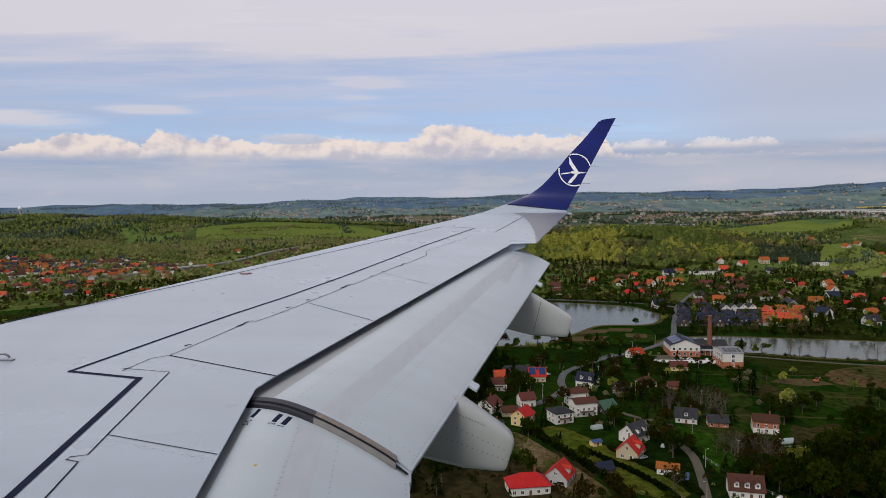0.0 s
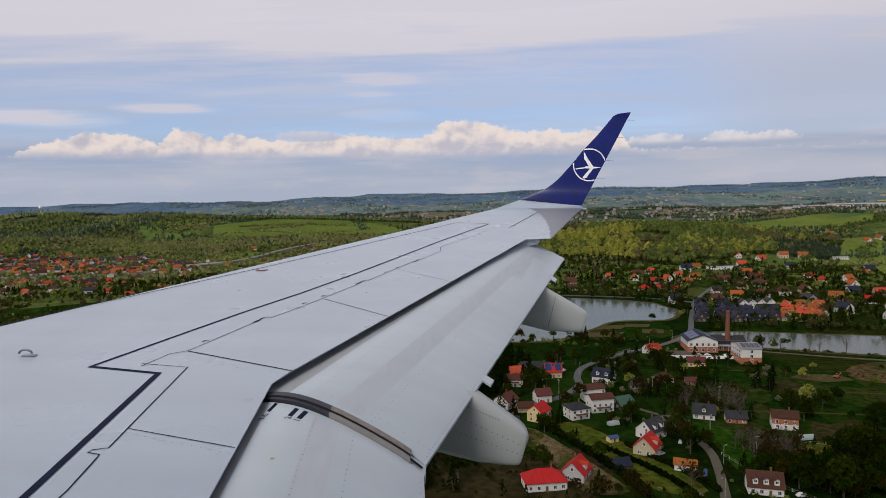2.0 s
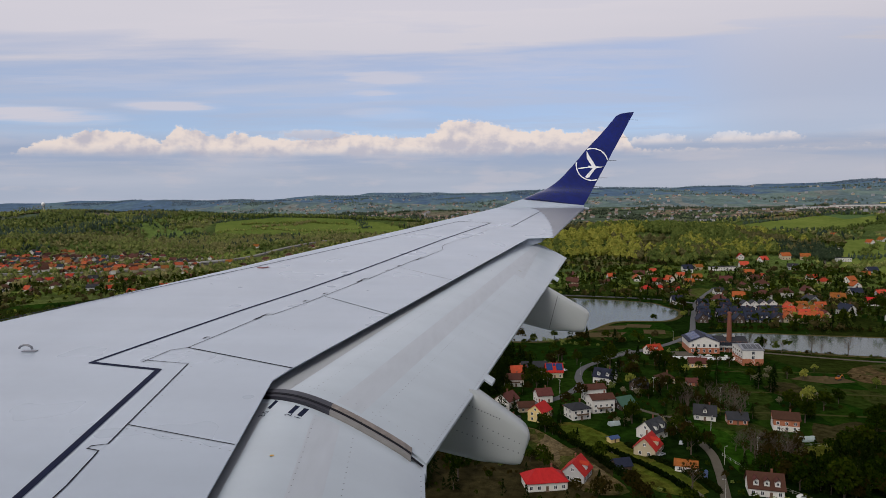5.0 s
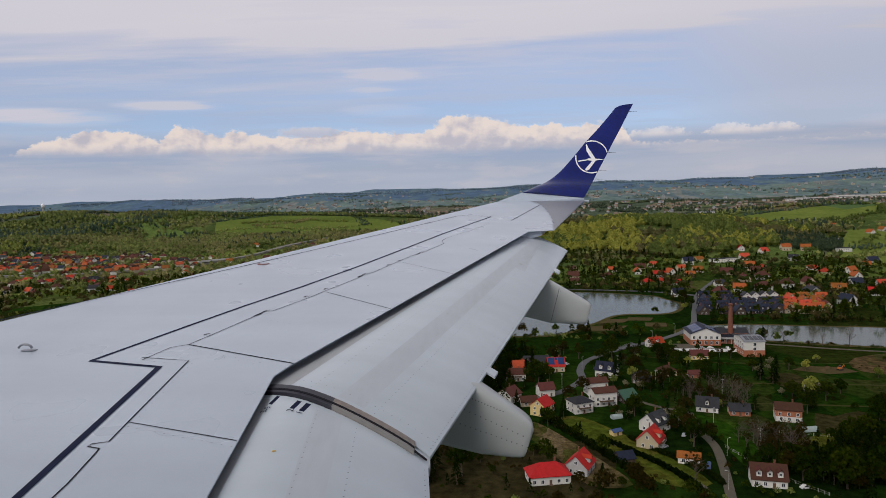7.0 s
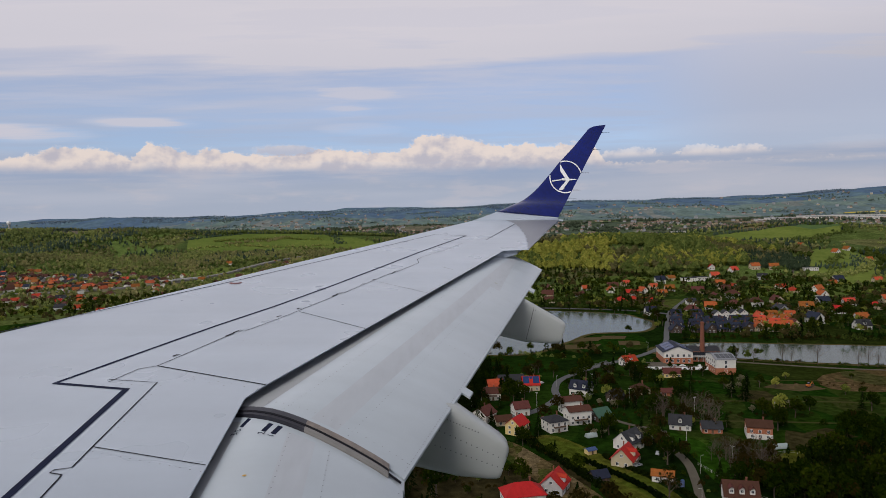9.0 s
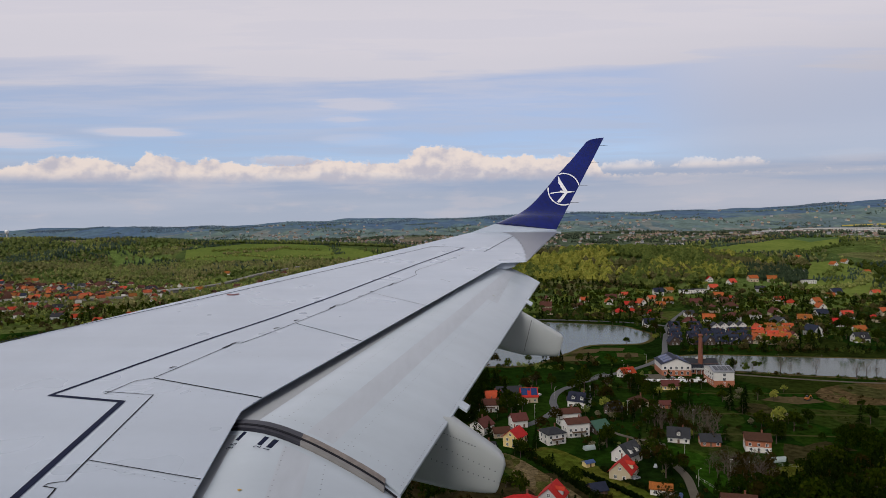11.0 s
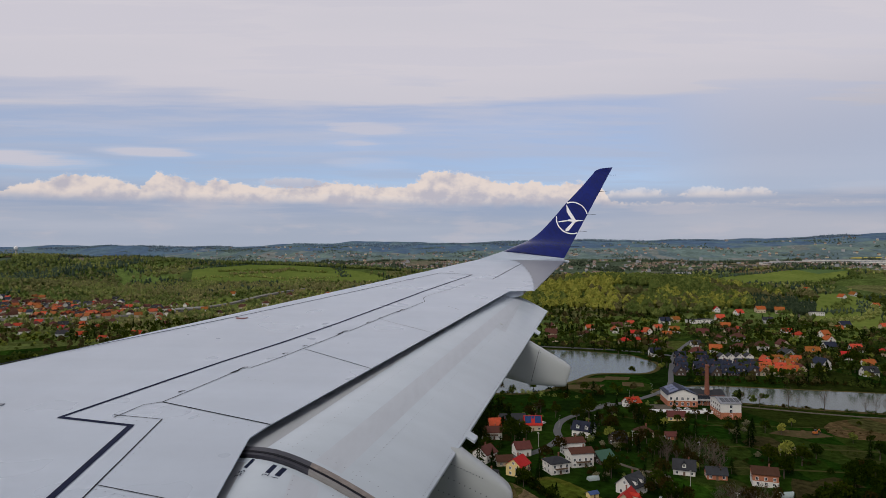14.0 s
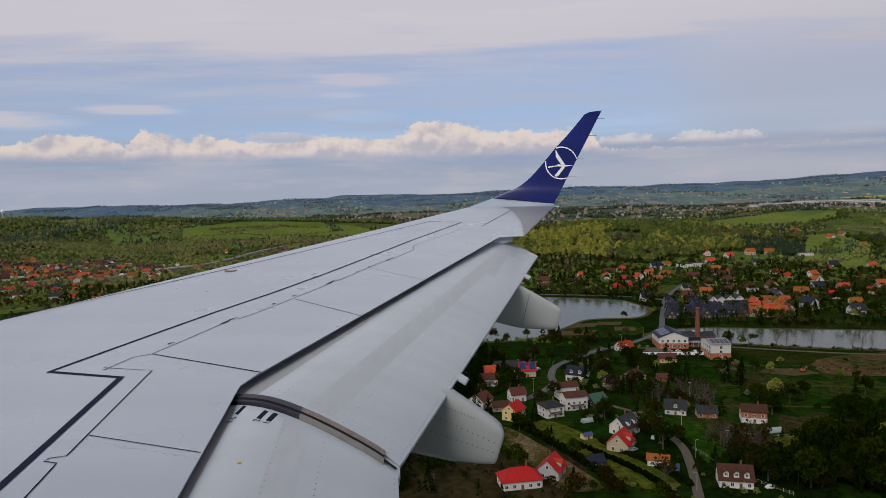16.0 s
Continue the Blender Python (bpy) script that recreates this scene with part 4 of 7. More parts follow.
WATER = material("lake_water", (0.060, 0.078, 0.056), 0.20, vary=0.25, scale=0.012, fine=6, spec=0.28)
ASPHALT = material("asphalt", (0.082, 0.082, 0.087), 0.9, vary=0.15, scale=0.3)
PALE_ROAD = material("pale_asphalt", (0.17, 0.16, 0.145), 0.9, vary=0.15, scale=0.05)
GRAVEL = material("pale_track", (0.085, 0.072, 0.052), 0.95, vary=0.2, scale=0.4)
SHORE = material("reed_shore", (0.10, 0.07, 0.035), 0.95, vary=0.4, scale=0.12, spec=0.0, second=(0.035, 0.05, 0.012))
BRIGHT = material("bright_meadow", (0.078, 0.115, 0.024), 0.95, vary=0.25, scale=0.012, fine=9, spec=0.0, second=(0.145, 0.182, 0.042), per_object=0.18)
# near meadow, its greens darkened to stand for cloud shade
GREEN = field_material("shaded_meadow", ((0.0, (0.009, 0.027, 0.003)), (0.3, (0.014, 0.031, 0.004)), (0.5, (0.020, 0.034, 0.006)), (0.68, (0.008, 0.022, 0.003)), (0.84, (0.028, 0.035, 0.009)), (0.95, (0.034, 0.030, 0.012))), 0.05)
SOIL = material("bare_soil", (0.10, 0.066, 0.04), 0.95, vary=0.35, scale=0.06, fine=10, spec=0.0, second=(0.06, 0.055, 0.022))
STRAW = material("dry_grass", (0.060, 0.050, 0.021), 0.95, vary=0.3, scale=0.05, fine=10, spec=0.0, second=(0.035, 0.05, 0.011))
REED = field_material("dry_reeds", ((0.0, (0.070, 0.050, 0.022)), (0.3, (0.046, 0.046, 0.016)), (0.55, (0.085, 0.058, 0.028)), (0.75, (0.030, 0.042, 0.010)), (0.9, (0.060, 0.048, 0.020))), 0.05)
TURF = field_material("yellow_turf", ((0.0, (0.066, 0.072, 0.011)), (0.4, (0.082, 0.078, 0.015)), (0.7, (0.052, 0.068, 0.009))), 0.06)
EARTH = field_material("rough_earth", ((0.0, (0.090, 0.066, 0.030)), (0.3, (0.050, 0.052, 0.014)), (0.5, (0.120, 0.090, 0.048)), (0.72, (0.036, 0.046, 0.010)), (0.88, (0.075, 0.060, 0.024))), 0.16)
LUSH = field_material("lush_meadow", ((0.0, (0.016, 0.044, 0.004)), (0.35, (0.022, 0.050, 0.005)), (0.6, (0.028, 0.052, 0.007)), (0.85, (0.013, 0.036, 0.003))), 0.05)
RAPE = material("yellow_field", (0.42, 0.33, 0.02), 0.95, vary=0.2, scale=0.02)

LAKE_W = spline([(60, 545), (114, 589), (149, 631), (199, 636), (224, 680), (219, 715), (201, 748), (98, 788), (-10, 795), (-110, 740), (-70, 590)], 6, True)
LAKE_E = spline([(185, 556), (232, 574), (300, 560), (363, 546), (480, 516), (640, 470), (800, 450), (800, 400), (620, 420), (460, 458), (323, 481), (225, 517), (186, 532)], 6, True)
for pts in (LAKE_W, LAKE_E):
    cx, cy = sum(p[0] for p in pts) / len(pts), sum(p[1] for p in pts) / len(pts)
    single("water", patch(pts, 0.25, 60), WATER, "calm grey-green lake water", "lake", kind="structure")
    single("shore", ribbon(pts + pts[:2], 9.0, 0.2), SHORE, "dry reed and mud bank along the lake", "bank", kind="structure")


def area(name, pts, mat, label, up=0.14, category="field", smooth_n=3):
    single(name, patch(spline(pts, smooth_n, True), up), mat, label, category, kind="structure")


area("meadow", [(600, 1490), (690, 1430), (800, 1470), (960, 1560), (1040, 1660), (930, 1690), (800, 1640), (700, 1630)], BRIGHT, "bright green meadow on the hill", smooth_n=1)
area("meadow", [(560, 980), (640, 960), (790, 1160), (830, 1330), (740, 1300), (640, 1120)], BRIGHT, "bright green meadow strip between gardens")
area("meadow", [(-640, 1700), (-400, 1660), (-260, 1820), (-330, 2000), (-560, 2010), (-700, 1880)], BRIGHT, "bright green meadow on the left hill", smooth_n=1)
area("meadow", [(-420, 1720), (-200, 1700), (-150, 1850), (-300, 1960)], BRIGHT, "bright green meadow beside the wood")
area("meadow", [(120, 870), (260, 900), (400, 960), (380, 1060), (250, 1040), (130, 960)], BRIGHT, "green meadow at the foot of the wooded hill")
area("meadow", [(420, 860), (540, 840), (620, 900), (560, 960), (450, 950)], BRIGHT, "green meadow between gardens")
area("meadow", [(-900, 1120), (-700, 1150), (-480, 1230), (-420, 1380), (-640, 1330), (-920, 1240)], BRIGHT, "green meadow round the far village")
area("meadow", [(-700, 860), (-560, 830), (-430, 900), (-440, 1080), (-600, 1080), (-720, 980)], BRIGHT, "green meadow before the motorway")
area("meadow", [(-300, 1200), (-120, 1150), (-60, 1300), (-180, 1420), (-320, 1360)], BRIGHT, "green meadow beside the motorway")
area("meadow", [(1000, 1350), (1250, 1300), (1400, 1450), (1250, 1600), (1050, 1520)], BRIGHT, "green meadow on the slope")
area("meadow", [(110, 330), (160, 300), (230, 290), (330, 320), (350, 400), (250, 440), (180, 460), (130, 400)], GREEN, "green meadow beside the stream, darkened for cloud shade", up=0.10)
area("meadow", [(90, 560), (130, 545), (180, 560), (190, 620), (150, 622), (115, 584)], GREEN, "green spit of land between the lakes", up=0.12)
for pts in ([(120, 592), (146, 594), (158, 612), (128, 610)], [(106, 562), (134, 560), (146, 580), (112, 580)], [(160, 575), (178, 572), (182, 588), (164, 592)], [(150, 603), (172, 600), (178, 614), (156, 618)], [(214, 428), (232, 416), (252, 420), (248, 432), (226, 436)]):
    area("bare_patch", pts, SOIL, "bare brown soil patch", up=0.2, smooth_n=1)
area("reed_field", [(255, 420), (300, 410), (380, 425), (400, 460), (330, 470), (270, 455)], REED, "dry brown grass beside the lake", up=0.16)
area("reed_field", [(150, 300), (200, 286), (260, 290), (280, 312), (200, 322)], TURF, "dry grass strip in a garden", up=0.16)
area("ploughed_field", [(-900, 1250), (-760, 1240), (-740, 1280), (-880, 1300)], SOIL, "brown ploughed field", up=0.2)
# valley fields, their colours paled to stand in for haze
FIELDS = (material("hazed_field", (0.105, 0.135, 0.062), 0.95, vary=0.2, scale=0.01, fine=8, spec=0.0), material("straw_field", (0.16, 0.145, 0.085), 0.95, vary=0.2, scale=0.01, fine=8, spec=0.0),
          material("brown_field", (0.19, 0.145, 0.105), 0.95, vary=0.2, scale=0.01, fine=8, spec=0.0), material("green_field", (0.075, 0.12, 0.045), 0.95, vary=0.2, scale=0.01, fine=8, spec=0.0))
area("ploughed_field", [(60, 2500), (330, 2480), (380, 2600), (90, 2640)], FIELDS[2], "brown ploughed field in the valley", up=0.5)
area("ploughed_field", [(900, 2300), (1250, 2250), (1350, 2420), (960, 2460)], FIELDS[2], "brown ploughed field in the valley", up=0.5)
area("rape_field", [(1750, 2750), (2100, 2650), (2150, 2700), (1800, 2810)], RAPE, "yellow rape field in the valley", up=0.5)
LAWN_GREEN = field_material("garden_lawns", ((0.0, (0.022, 0.040, 0.008)), (0.3, (0.016, 0.030, 0.006)), (0.5, (0.034, 0.056, 0.010)), (0.7, (0.014, 0.026, 0.005)), (0.84, (0.060, 0.074, 0.018)), (0.94, (0.075, 0.060, 0.030))), 0.03)
area("gardens", [(238, 790), (300, 740), (420, 650), (560, 600), (740, 620), (820, 800), (760, 960), (560, 990), (380, 960), (240, 880)], LAWN_GREEN, "light green garden lawns among the houses", up=0.12)
area("gardens", [(-60, 830), (100, 830), (220, 800), (250, 880), (120, 900), (-40, 880)], LAWN_GREEN, "light green garden lawns above the lake", up=0.12)
rf = random.Random(21)
for k in range(46):
    r, a = rf.uniform(1900, 3120), radians(rf.uniform(-38, 43) if k < 30 else rf.uniform(2, 43))
    cx, cy, w, d, t = r * math.sin(a), r * math.cos(a), rf.uniform(50, 170), rf.uniform(30, 80), rf.uniform(-0.5, 0.5)
    corners = [(cx + x * math.cos(t) - y * math.sin(t) + rf.uniform(-15, 15), cy + x * math.sin(t) + y * math.cos(t) + rf.uniform(-15, 15)) for x, y in ((-w, -d), (w, -d), (w, d), (-w, d))]
    i = rf.choice((0, 0, 1, 2, 3, 3))
    single("field", patch(corners, 0.4, 45), FIELDS[i], ("green field in the valley, paled for haze", "straw coloured field in the valley", "brown ploughed field in the valley", "green crop field in the valley")[i], "field", kind="structure")
PLOT_EARTH = [(30, 336), (38, 336), (50, 312), (60, 288), (68, 262), (50, 262), (42, 288), (32, 314)]
PLOT_LAWN = [(50, 342), (62, 344), (78, 318), (90, 292), (100, 262), (80, 262), (68, 290), (58, 316)]
PLOT_TRACK = [(70, 306), (80, 292), (90, 274), (96, 256)]
PLOT_MEADOW = [(118, 346), (132, 338), (150, 320), (170, 304), (164, 286), (140, 280), (122, 276), (120, 292), (122, 312)]
area("garden_soil", PLOT_EARTH, EARTH, "rough brown earth strip between gardens", up=0.12)
area("meadow", PLOT_MEADOW, LUSH, "lush green meadow beside the lane", up=0.13)
area("garden_lawn", PLOT_LAWN, TURF, "mown yellow-green garden lawn", up=0.12)

ROAD_LINE = spline([(330, 860), (290, 790), (262, 737), (225, 640), (199, 572), (166, 531), (120, 495), (88, 462), (78, 436), (74, 412), (52, 384), (20, 374), (-40, 380)], 6)
single("road", ribbon(ROAD_LINE, 4.8, 0.35), ASPHALT, "narrow grey asphalt road", "road", kind="structure")
LANE = spline([(120, 348), (118, 336), (116, 320), (116, 302), (112, 283), (107, 265), (98, 235)], 6)
single("lane", ribbon(LANE, 4.0, 0.3), GRAVEL, "pale winding lane between meadows", "road", kind="structure")
for pts in ([(457, 687), (520, 808), (588, 937), (650, 1055)], [(519, 926), (556, 1005), (572, 1049), (598, 1092)], [(372, 715), (379, 738), (393, 773), (411, 810)]):
    single("lane", ribbon(spline(pts, 8), 3.6, 0.5), GRAVEL, "pale lane between hillside gardens", "road", kind="structure")
single("lane", ribbon(spline(PLOT_TRACK, 5), 2.6, 0.3), GRAVEL, "pale garden track", "road", kind="structure")
single("lane", ribbon(spline([(84, 400), (92, 382), (104, 362), (120, 348)], 5), 2.6, 0.3), GRAVEL, "pale gravel track", "road", kind="structure")
single("lane", ribbon(spline([(450, 690), (520, 800), (560, 930), (600, 1010), (660, 1120)], 6), 5.0, 0.4), GRAVEL, "pale road climbing the hill", "road", kind="structure")
single("lane", ribbon(spline([(395, 790), (410, 880), (430, 960), (400, 1040)], 6), 5.0, 0.4), GRAVEL, "pale road between gardens", "road", kind="structure")
single("lane", ribbon(spline([(230, 500), (300, 470), (400, 445), (520, 415), (640, 395)], 6), 1.8, 0.5), GRAVEL, "pale embankment path along the lake", "road", kind="structure")
single("shore_road", ribbon(spline([(-200, 800), (-20, 815), (110, 806), (220, 770), (262, 735)], 6), 6.0, 0.4), ASPHALT, "grey lakeside road", "road", kind="structure")
HIGHWAY = spline([(-1500, 900), (-1100, 1000), (-860, 1075), (-699, 1128), (-540, 1182), (-430, 1300), (-350, 1430), (-230, 1620), (-60, 1900)], 6)
single("highway", ribbon(HIGHWAY, 13.0, 3.2), PALE_ROAD, "grey motorway on a low embankment", "motorway", kind="structure")

# ---- houses ----
ROOFS = {
    "red": material("red_tiles", (0.33, 0.030, 0.014), 0.7, spec=0.15, vary=0.2, scale=0.6, fine=7, per_object=0.15),
    "orange": material("orange_tiles", (0.34, 0.082, 0.024), 0.75, spec=0.15, vary=0.28, scale=0.6, fine=7, per_object=0.35),
    "brown": material("brown_tiles", (0.075, 0.030, 0.021), 0.8, spec=0.15, vary=0.2, scale=0.6, fine=7, per_object=0.3),
    "dark": material("dark_tiles", (0.026, 0.027, 0.032), 0.7, spec=0.2, vary=0.25, scale=0.6, fine=7, per_object=0.3),
    "blue": material("blue_slate", (0.014, 0.018, 0.036), 0.6, spec=0.2, vary=0.25, scale=0.6, fine=7, per_object=0.2),
    "green": material("green_sheet", (0.03, 0.085, 0.055), 0.5, vary=0.2, scale=0.5),
    "grey": material("grey_sheet", (0.22, 0.23, 0.25), 0.5, vary=0.2, scale=0.4, per_object=0.2),
}
# far-town tiles greyed in colour, standing in for haze
ROOFS["hazed"] = material("hazed_tiles", (0.20, 0.145, 0.115), 0.8, spec=0.1, vary=0.3, scale=0.1, per_island=0.3)
ROOFS["clay"] = material("clay_tiles", (0.30, 0.085, 0.032), 0.8, spec=0.1, vary=0.3, scale=0.1, per_island=0.35)
WALLS = {
    "white": material("white_render", (0.60, 0.58, 0.54), 0.9, vary=0.08, scale=0.5, per_object=0.06),
    "cream": material("cream_render", (0.46, 0.38, 0.26), 0.9, vary=0.08, scale=0.5, per_object=0.1),
    "yellow": material("yellow_render", (0.60, 0.46, 0.20), 0.9, vary=0.08, scale=0.5),
    "grey": material("grey_render", (0.36, 0.36, 0.36), 0.9, vary=0.12, scale=0.5, per_object=0.1),
    "brick": material("brick_wall", (0.34, 0.12, 0.06), 0.9, vary=0.2, scale=0.7, fine=9),
    "wood": material("timber_wall", (0.06, 0.04, 0.03), 0.9, vary=0.3, scale=0.8),
}
GLASS = material("window_glass", (0.03, 0.035, 0.045), 0.08, vary=0.3, scale=0.5)
FRAME = material("window_frame", (0.72, 0.72, 0.70), 0.6, vary=0.05)
CHIMNEY = material("chimney_brick", (0.17, 0.060, 0.035), 0.9, vary=0.3, scale=2)
WOOD = material("door_wood", (0.10, 0.06, 0.035), 0.7, vary=0.3, scale=2)
CONCRETE = material("pale_concrete", (0.40, 0.39, 0.37), 0.9, vary=0.15, scale=0.4)


def gable_walls(w, d, h, r):
    x, y = w / 2, d / 2
    v = [(-x, -y, -1), (x, -y, -1), (x, y, -1), (-x, y, -1), (-x, -y, h), (x, -y, h), (x, y, h), (-x, y, h), (-x, 0, h + r), (x, 0, h + r)]
    return v, [(0, 1, 5, 4), (2, 3, 7, 6), (1, 2, 6, 9, 5), (3, 0, 4, 8, 7), (4, 5, 9, 8), (6, 7, 8, 9)]


def gable_roof(w, d, h, r, over=0.6, th=0.22):
    x, y = w / 2 + over, d / 2 + over
    drop = r * over / (d / 2)
    ring = lambda px: [(px, -y, h - drop), (px, 0, h + r + 0.05), (px, y, h - drop), (px, y, h - drop + th), (px, 0, h + r + th + 0.1), (px, -y, h - drop + th)]
    return loft([ring(-x), ring(x)])


def hip_roof(w, d, h, r, over=0.6):
    x, y = w / 2 + over, d / 2 + over
    rx = max(0.3, x - y)
    v = [(-x, -y, h - 0.1), (x, -y, h - 0.1), (x, y, h - 0.1), (-x, y, h - 0.1), (-x, -y, h + 0.12), (x, -y, h + 0.12), (x, y, h + 0.12), (-x, y, h + 0.12), (-rx, 0, h + r), (rx, 0, h + r)]
    return v, [(3, 2, 1, 0), (0, 1, 5, 4), (1, 2, 6, 5), (2, 3, 7, 6), (3, 0, 4, 7), (4, 5, 9, 8), (5, 6, 9), (6, 7, 8, 9), (7, 4, 8)]


def flat_roof(w, d, h):
    return merge(box(0, 0, h + 0.15, w + 0.4, d + 0.4, 0.3), box(0, d / 2, h + 0.45, w + 0.4, 0.25, 0.3), box(0, -d / 2, h + 0.45, w + 0.4, 0.25, 0.3))


WIN_MESH = {}


PLAIN = []


def window(parent, x, y, z, face, w=1.2, h=1.4):
    """Framed window with its pane; on far houses one dark opening."""
    if PLAIN:
        ob = new("window", PLAIN[0])
        ob.parent = parent
        ob.matrix_basis = pose(x, y, z, 0, 0, face)
        return ob
    key = (round(w, 2), round(h, 2))
    if key not in WIN_MESH:
        WIN_MESH[key] = (mesh_of("window", merge(box(0, -0.03, h / 2 + 0.06, w + 0.24, 0.10, 0.12), box(0, -0.03, -h / 2 - 0.06, w + 0.24, 0.14, 0.12), box(-w / 2 - 0.06, -0.03, 0, 0.12, 0.10, h), box(w / 2 + 0.06, -0.03, 0, 0.12, 0.10, h), box(0, -0.02, 0, 0.08, 0.08, h)), FRAME),
                         mesh_of("pane", box(0, -0.015, 0, w, 0.05, h), GLASS))
    fr, pn = WIN_MESH[key]
    ob = new("window", fr)
    ob.parent = parent
    ob.matrix_basis = pose(x, y, z, 0, 0, face)
    p = new("pane", pn)
    p.parent = ob
    return ob


def house(x, y, turn, w, d, h, r, roof, wall, shape="gable", dormers=0, chimney=True, balcony=False, group="village houses", name="house", label="", category="house", base=None, sparse=False):
    z = height1(x, y) if base is None else base
    words = {"gable": "steep", "hip": "hipped", "flat": "flat"}[shape]
    colour = {"red": "bright red tiled", "orange": "orange tiled", "brown": "brown tiled", "dark": "dark grey", "blue": "blue-black", "green": "green sheet", "grey": "pale grey"}[roof]
    coat = {"white": "white rendered", "cream": "cream rendered", "yellow": "yellow rendered", "grey": "grey rendered", "brick": "brick and render", "wood": "dark timber"}[wall]
    ob = thing(name, pose(x, y, z, 0, 0, turn), label or f"{coat} house with {words} {colour} roof among gardens", category, group)
    if shape == "gable":
        part("wall", gable_walls(w, d, h, r), WALLS[wall], ob)
        part("roof", gable_roof(w, d, h, r), ROOFS[roof], ob)
    else:
        part("wall", box(0, 0, h / 2 - 0.5, w, d, h + 1), WALLS[wall], ob)
        part("roof", hip_roof(w, d, h, r) if shape == "hip" else flat_roof(w, d, h), ROOFS[roof], ob)
    floors = max(1, int(h // 2.7))
    for k in range(floors):
        zz = 1.5 + 2.7 * k
        n = max(2, int(w // 3.2))
        for i in range(n):
            xx = -w / 2 + w * (i + 0.5) / n
            if k == 0 and i == n // 2:
                part("door", merge(box(xx, -d / 2 - 0.03, 1.05, 1.1, 0.12, 2.1), box(xx, -d / 2 - 0.5, 0.05, 1.8, 1.0, 0.3)), WOOD, ob)
            else:
                window(ob, xx, -d / 2, zz, 0)
        for sx, face in () if sparse else ((-1, -90), (1, 90)):
            window(ob, sx * w / 2, -d / 5, zz, face)
            window(ob, sx * w / 2, d / 5, zz, face)
    if shape == "gable" and r > 2.5:
        for sx, face in ((-1, -90), (1, 90)):
            window(ob, sx * w / 2, 0, h + r * 0.35, face, 1.1, 1.2)
    if chimney:
        part("chimney", merge(box(w * 0.2, d * 0.12, h + r * 0.75 + 0.5, 0.7, 0.5, r * 0.5 + 1.4), box(w * 0.2, d * 0.12, h + r + 1.25, 0.85, 0.65, 0.15)), CHIMNEY, ob)
    for k in range(dormers):
        dx = (k - (dormers - 1) / 2) * w / (dormers + 0.3)
        dr = part("dormer", merge(box(dx, -d * 0.3, h + r * 0.42, 1.9, d * 0.34, r * 0.5)), WALLS[wall], ob)
        v, f = gable_roof(2.0, 1.9, h + r * 0.66, 0.9, 0.3, 0.15)
        v = [(dx + py, -d * 0.3 + px * (d * 0.34 + 0.6) / 2.0, pz) for px, py, pz in v]
        part("dormer_roof", (v, f), ROOFS[roof], dr)
        window(dr, dx, -d * 0.3 - d * 0.17, h + r * 0.42, 0, 1.0, 1.0)
    if balcony:
        bal = part("balcony", merge(box(0, -d / 2 - 0.8, 2.75, w * 0.6, 1.6, 0.18)), CONCRETE, ob)
        part("railing", merge(box(0, -d / 2 - 1.55, 3.3, w * 0.6, 0.06, 0.9), box(-w * 0.3, -d / 2 - 0.8, 3.3, 0.06, 1.6, 0.9), box(w * 0.3, -d / 2 - 0.8, 3.3, 0.06, 1.6, 0.9)), WOOD, bal)
    return ob


TAKEN = []


def place(x, y, *a, **k):
    TAKEN.append((x, y, max(a[1], a[2]) * 0.62 + 2.5))
    return house(x, y, *a, **k)


PANEL_BLUE = material("panel_blue", (0.012, 0.03, 0.11), 0.25, vary=0.3, scale=2.0)
# the near village street
near = "houses along the village lane"
place(42, 351, 55, 10, 9, 5.6, 3.6, "red", "yellow", balcony=True, group=near)
place(63, 355, 20, 11, 10, 5.8, 2.6, "dark", "white", "hip", balcony=True, group=near)
place(78, 366, 12, 13, 9, 7.8, 1.8, "brown", "white", balcony=True, group=near)
place(78, 386, 12, 12, 8, 7.6, 1.8, "brown", "white", group=near)
place(92, 372, 25, 10, 11, 2.8, 3.4, "green", "wood", group=near, chimney=False)
place(26, 374, 50, 10, 10, 4.8, 3.4, "brown", "white", group=near, balcony=True)
place(36, 366, 10, 9, 6, 3.0, 2.2, "brown", "cream", group=near, chimney=False)
place(48, 384, 14, 9, 8, 4.6, 3.0, "brown", "white", group=near)
place(93, 423, -30, 13, 10, 4.6, 4.4, "blue", "white", dormers=2, group=near)
sunny = place(62, 438, 0, 11, 9, 4.2, 4.6, "red", "cream", group=near, label="cream house with red roof covered in blue solar panels")
for x0, x1, z0 in ((-5.4, -1.2, 0.5), (1.2, 5.4, 0.5), (-0.9, 0.9, 2.9)):
    slope = lambda x, up, lift: (x, -4.5 + up * 4.5 / 4.6, 4.2 + up + 0.32 + lift)
    lo, hi = z0, 4.3
    quad = [slope(x0, lo, 0), slope(x1, lo, 0), slope(x1, hi, 0), slope(x0, hi, 0)]
    part("solar_panel", (quad + [(a, b, c + 0.06) for a, b, c in quad], [(3, 2, 1, 0), (4, 5, 6, 7), (0, 1, 5, 4), (1, 2, 6, 5), (2, 3, 7, 6), (3, 0, 4, 7)]), PANEL_BLUE, sunny, "dark blue solar panel")
place(50, 449, 4, 17, 9, 3.4, 4.0, "dark", "wood", group=near, chimney=False)
place(38, 440, 8, 10, 8, 3.4, 3.4, "orange", "brick", group=near)
place(33, 418, 0, 13, 9, 4.6, 2.6, "brown", "white", group=near, balcony=True)
place(14, 425, 5, 12, 9, 4.0, 3.2, "brown", "white", group=near)
place(9, 440, 0, 8, 7, 3.4, 2.8, "red", "white", group=near)
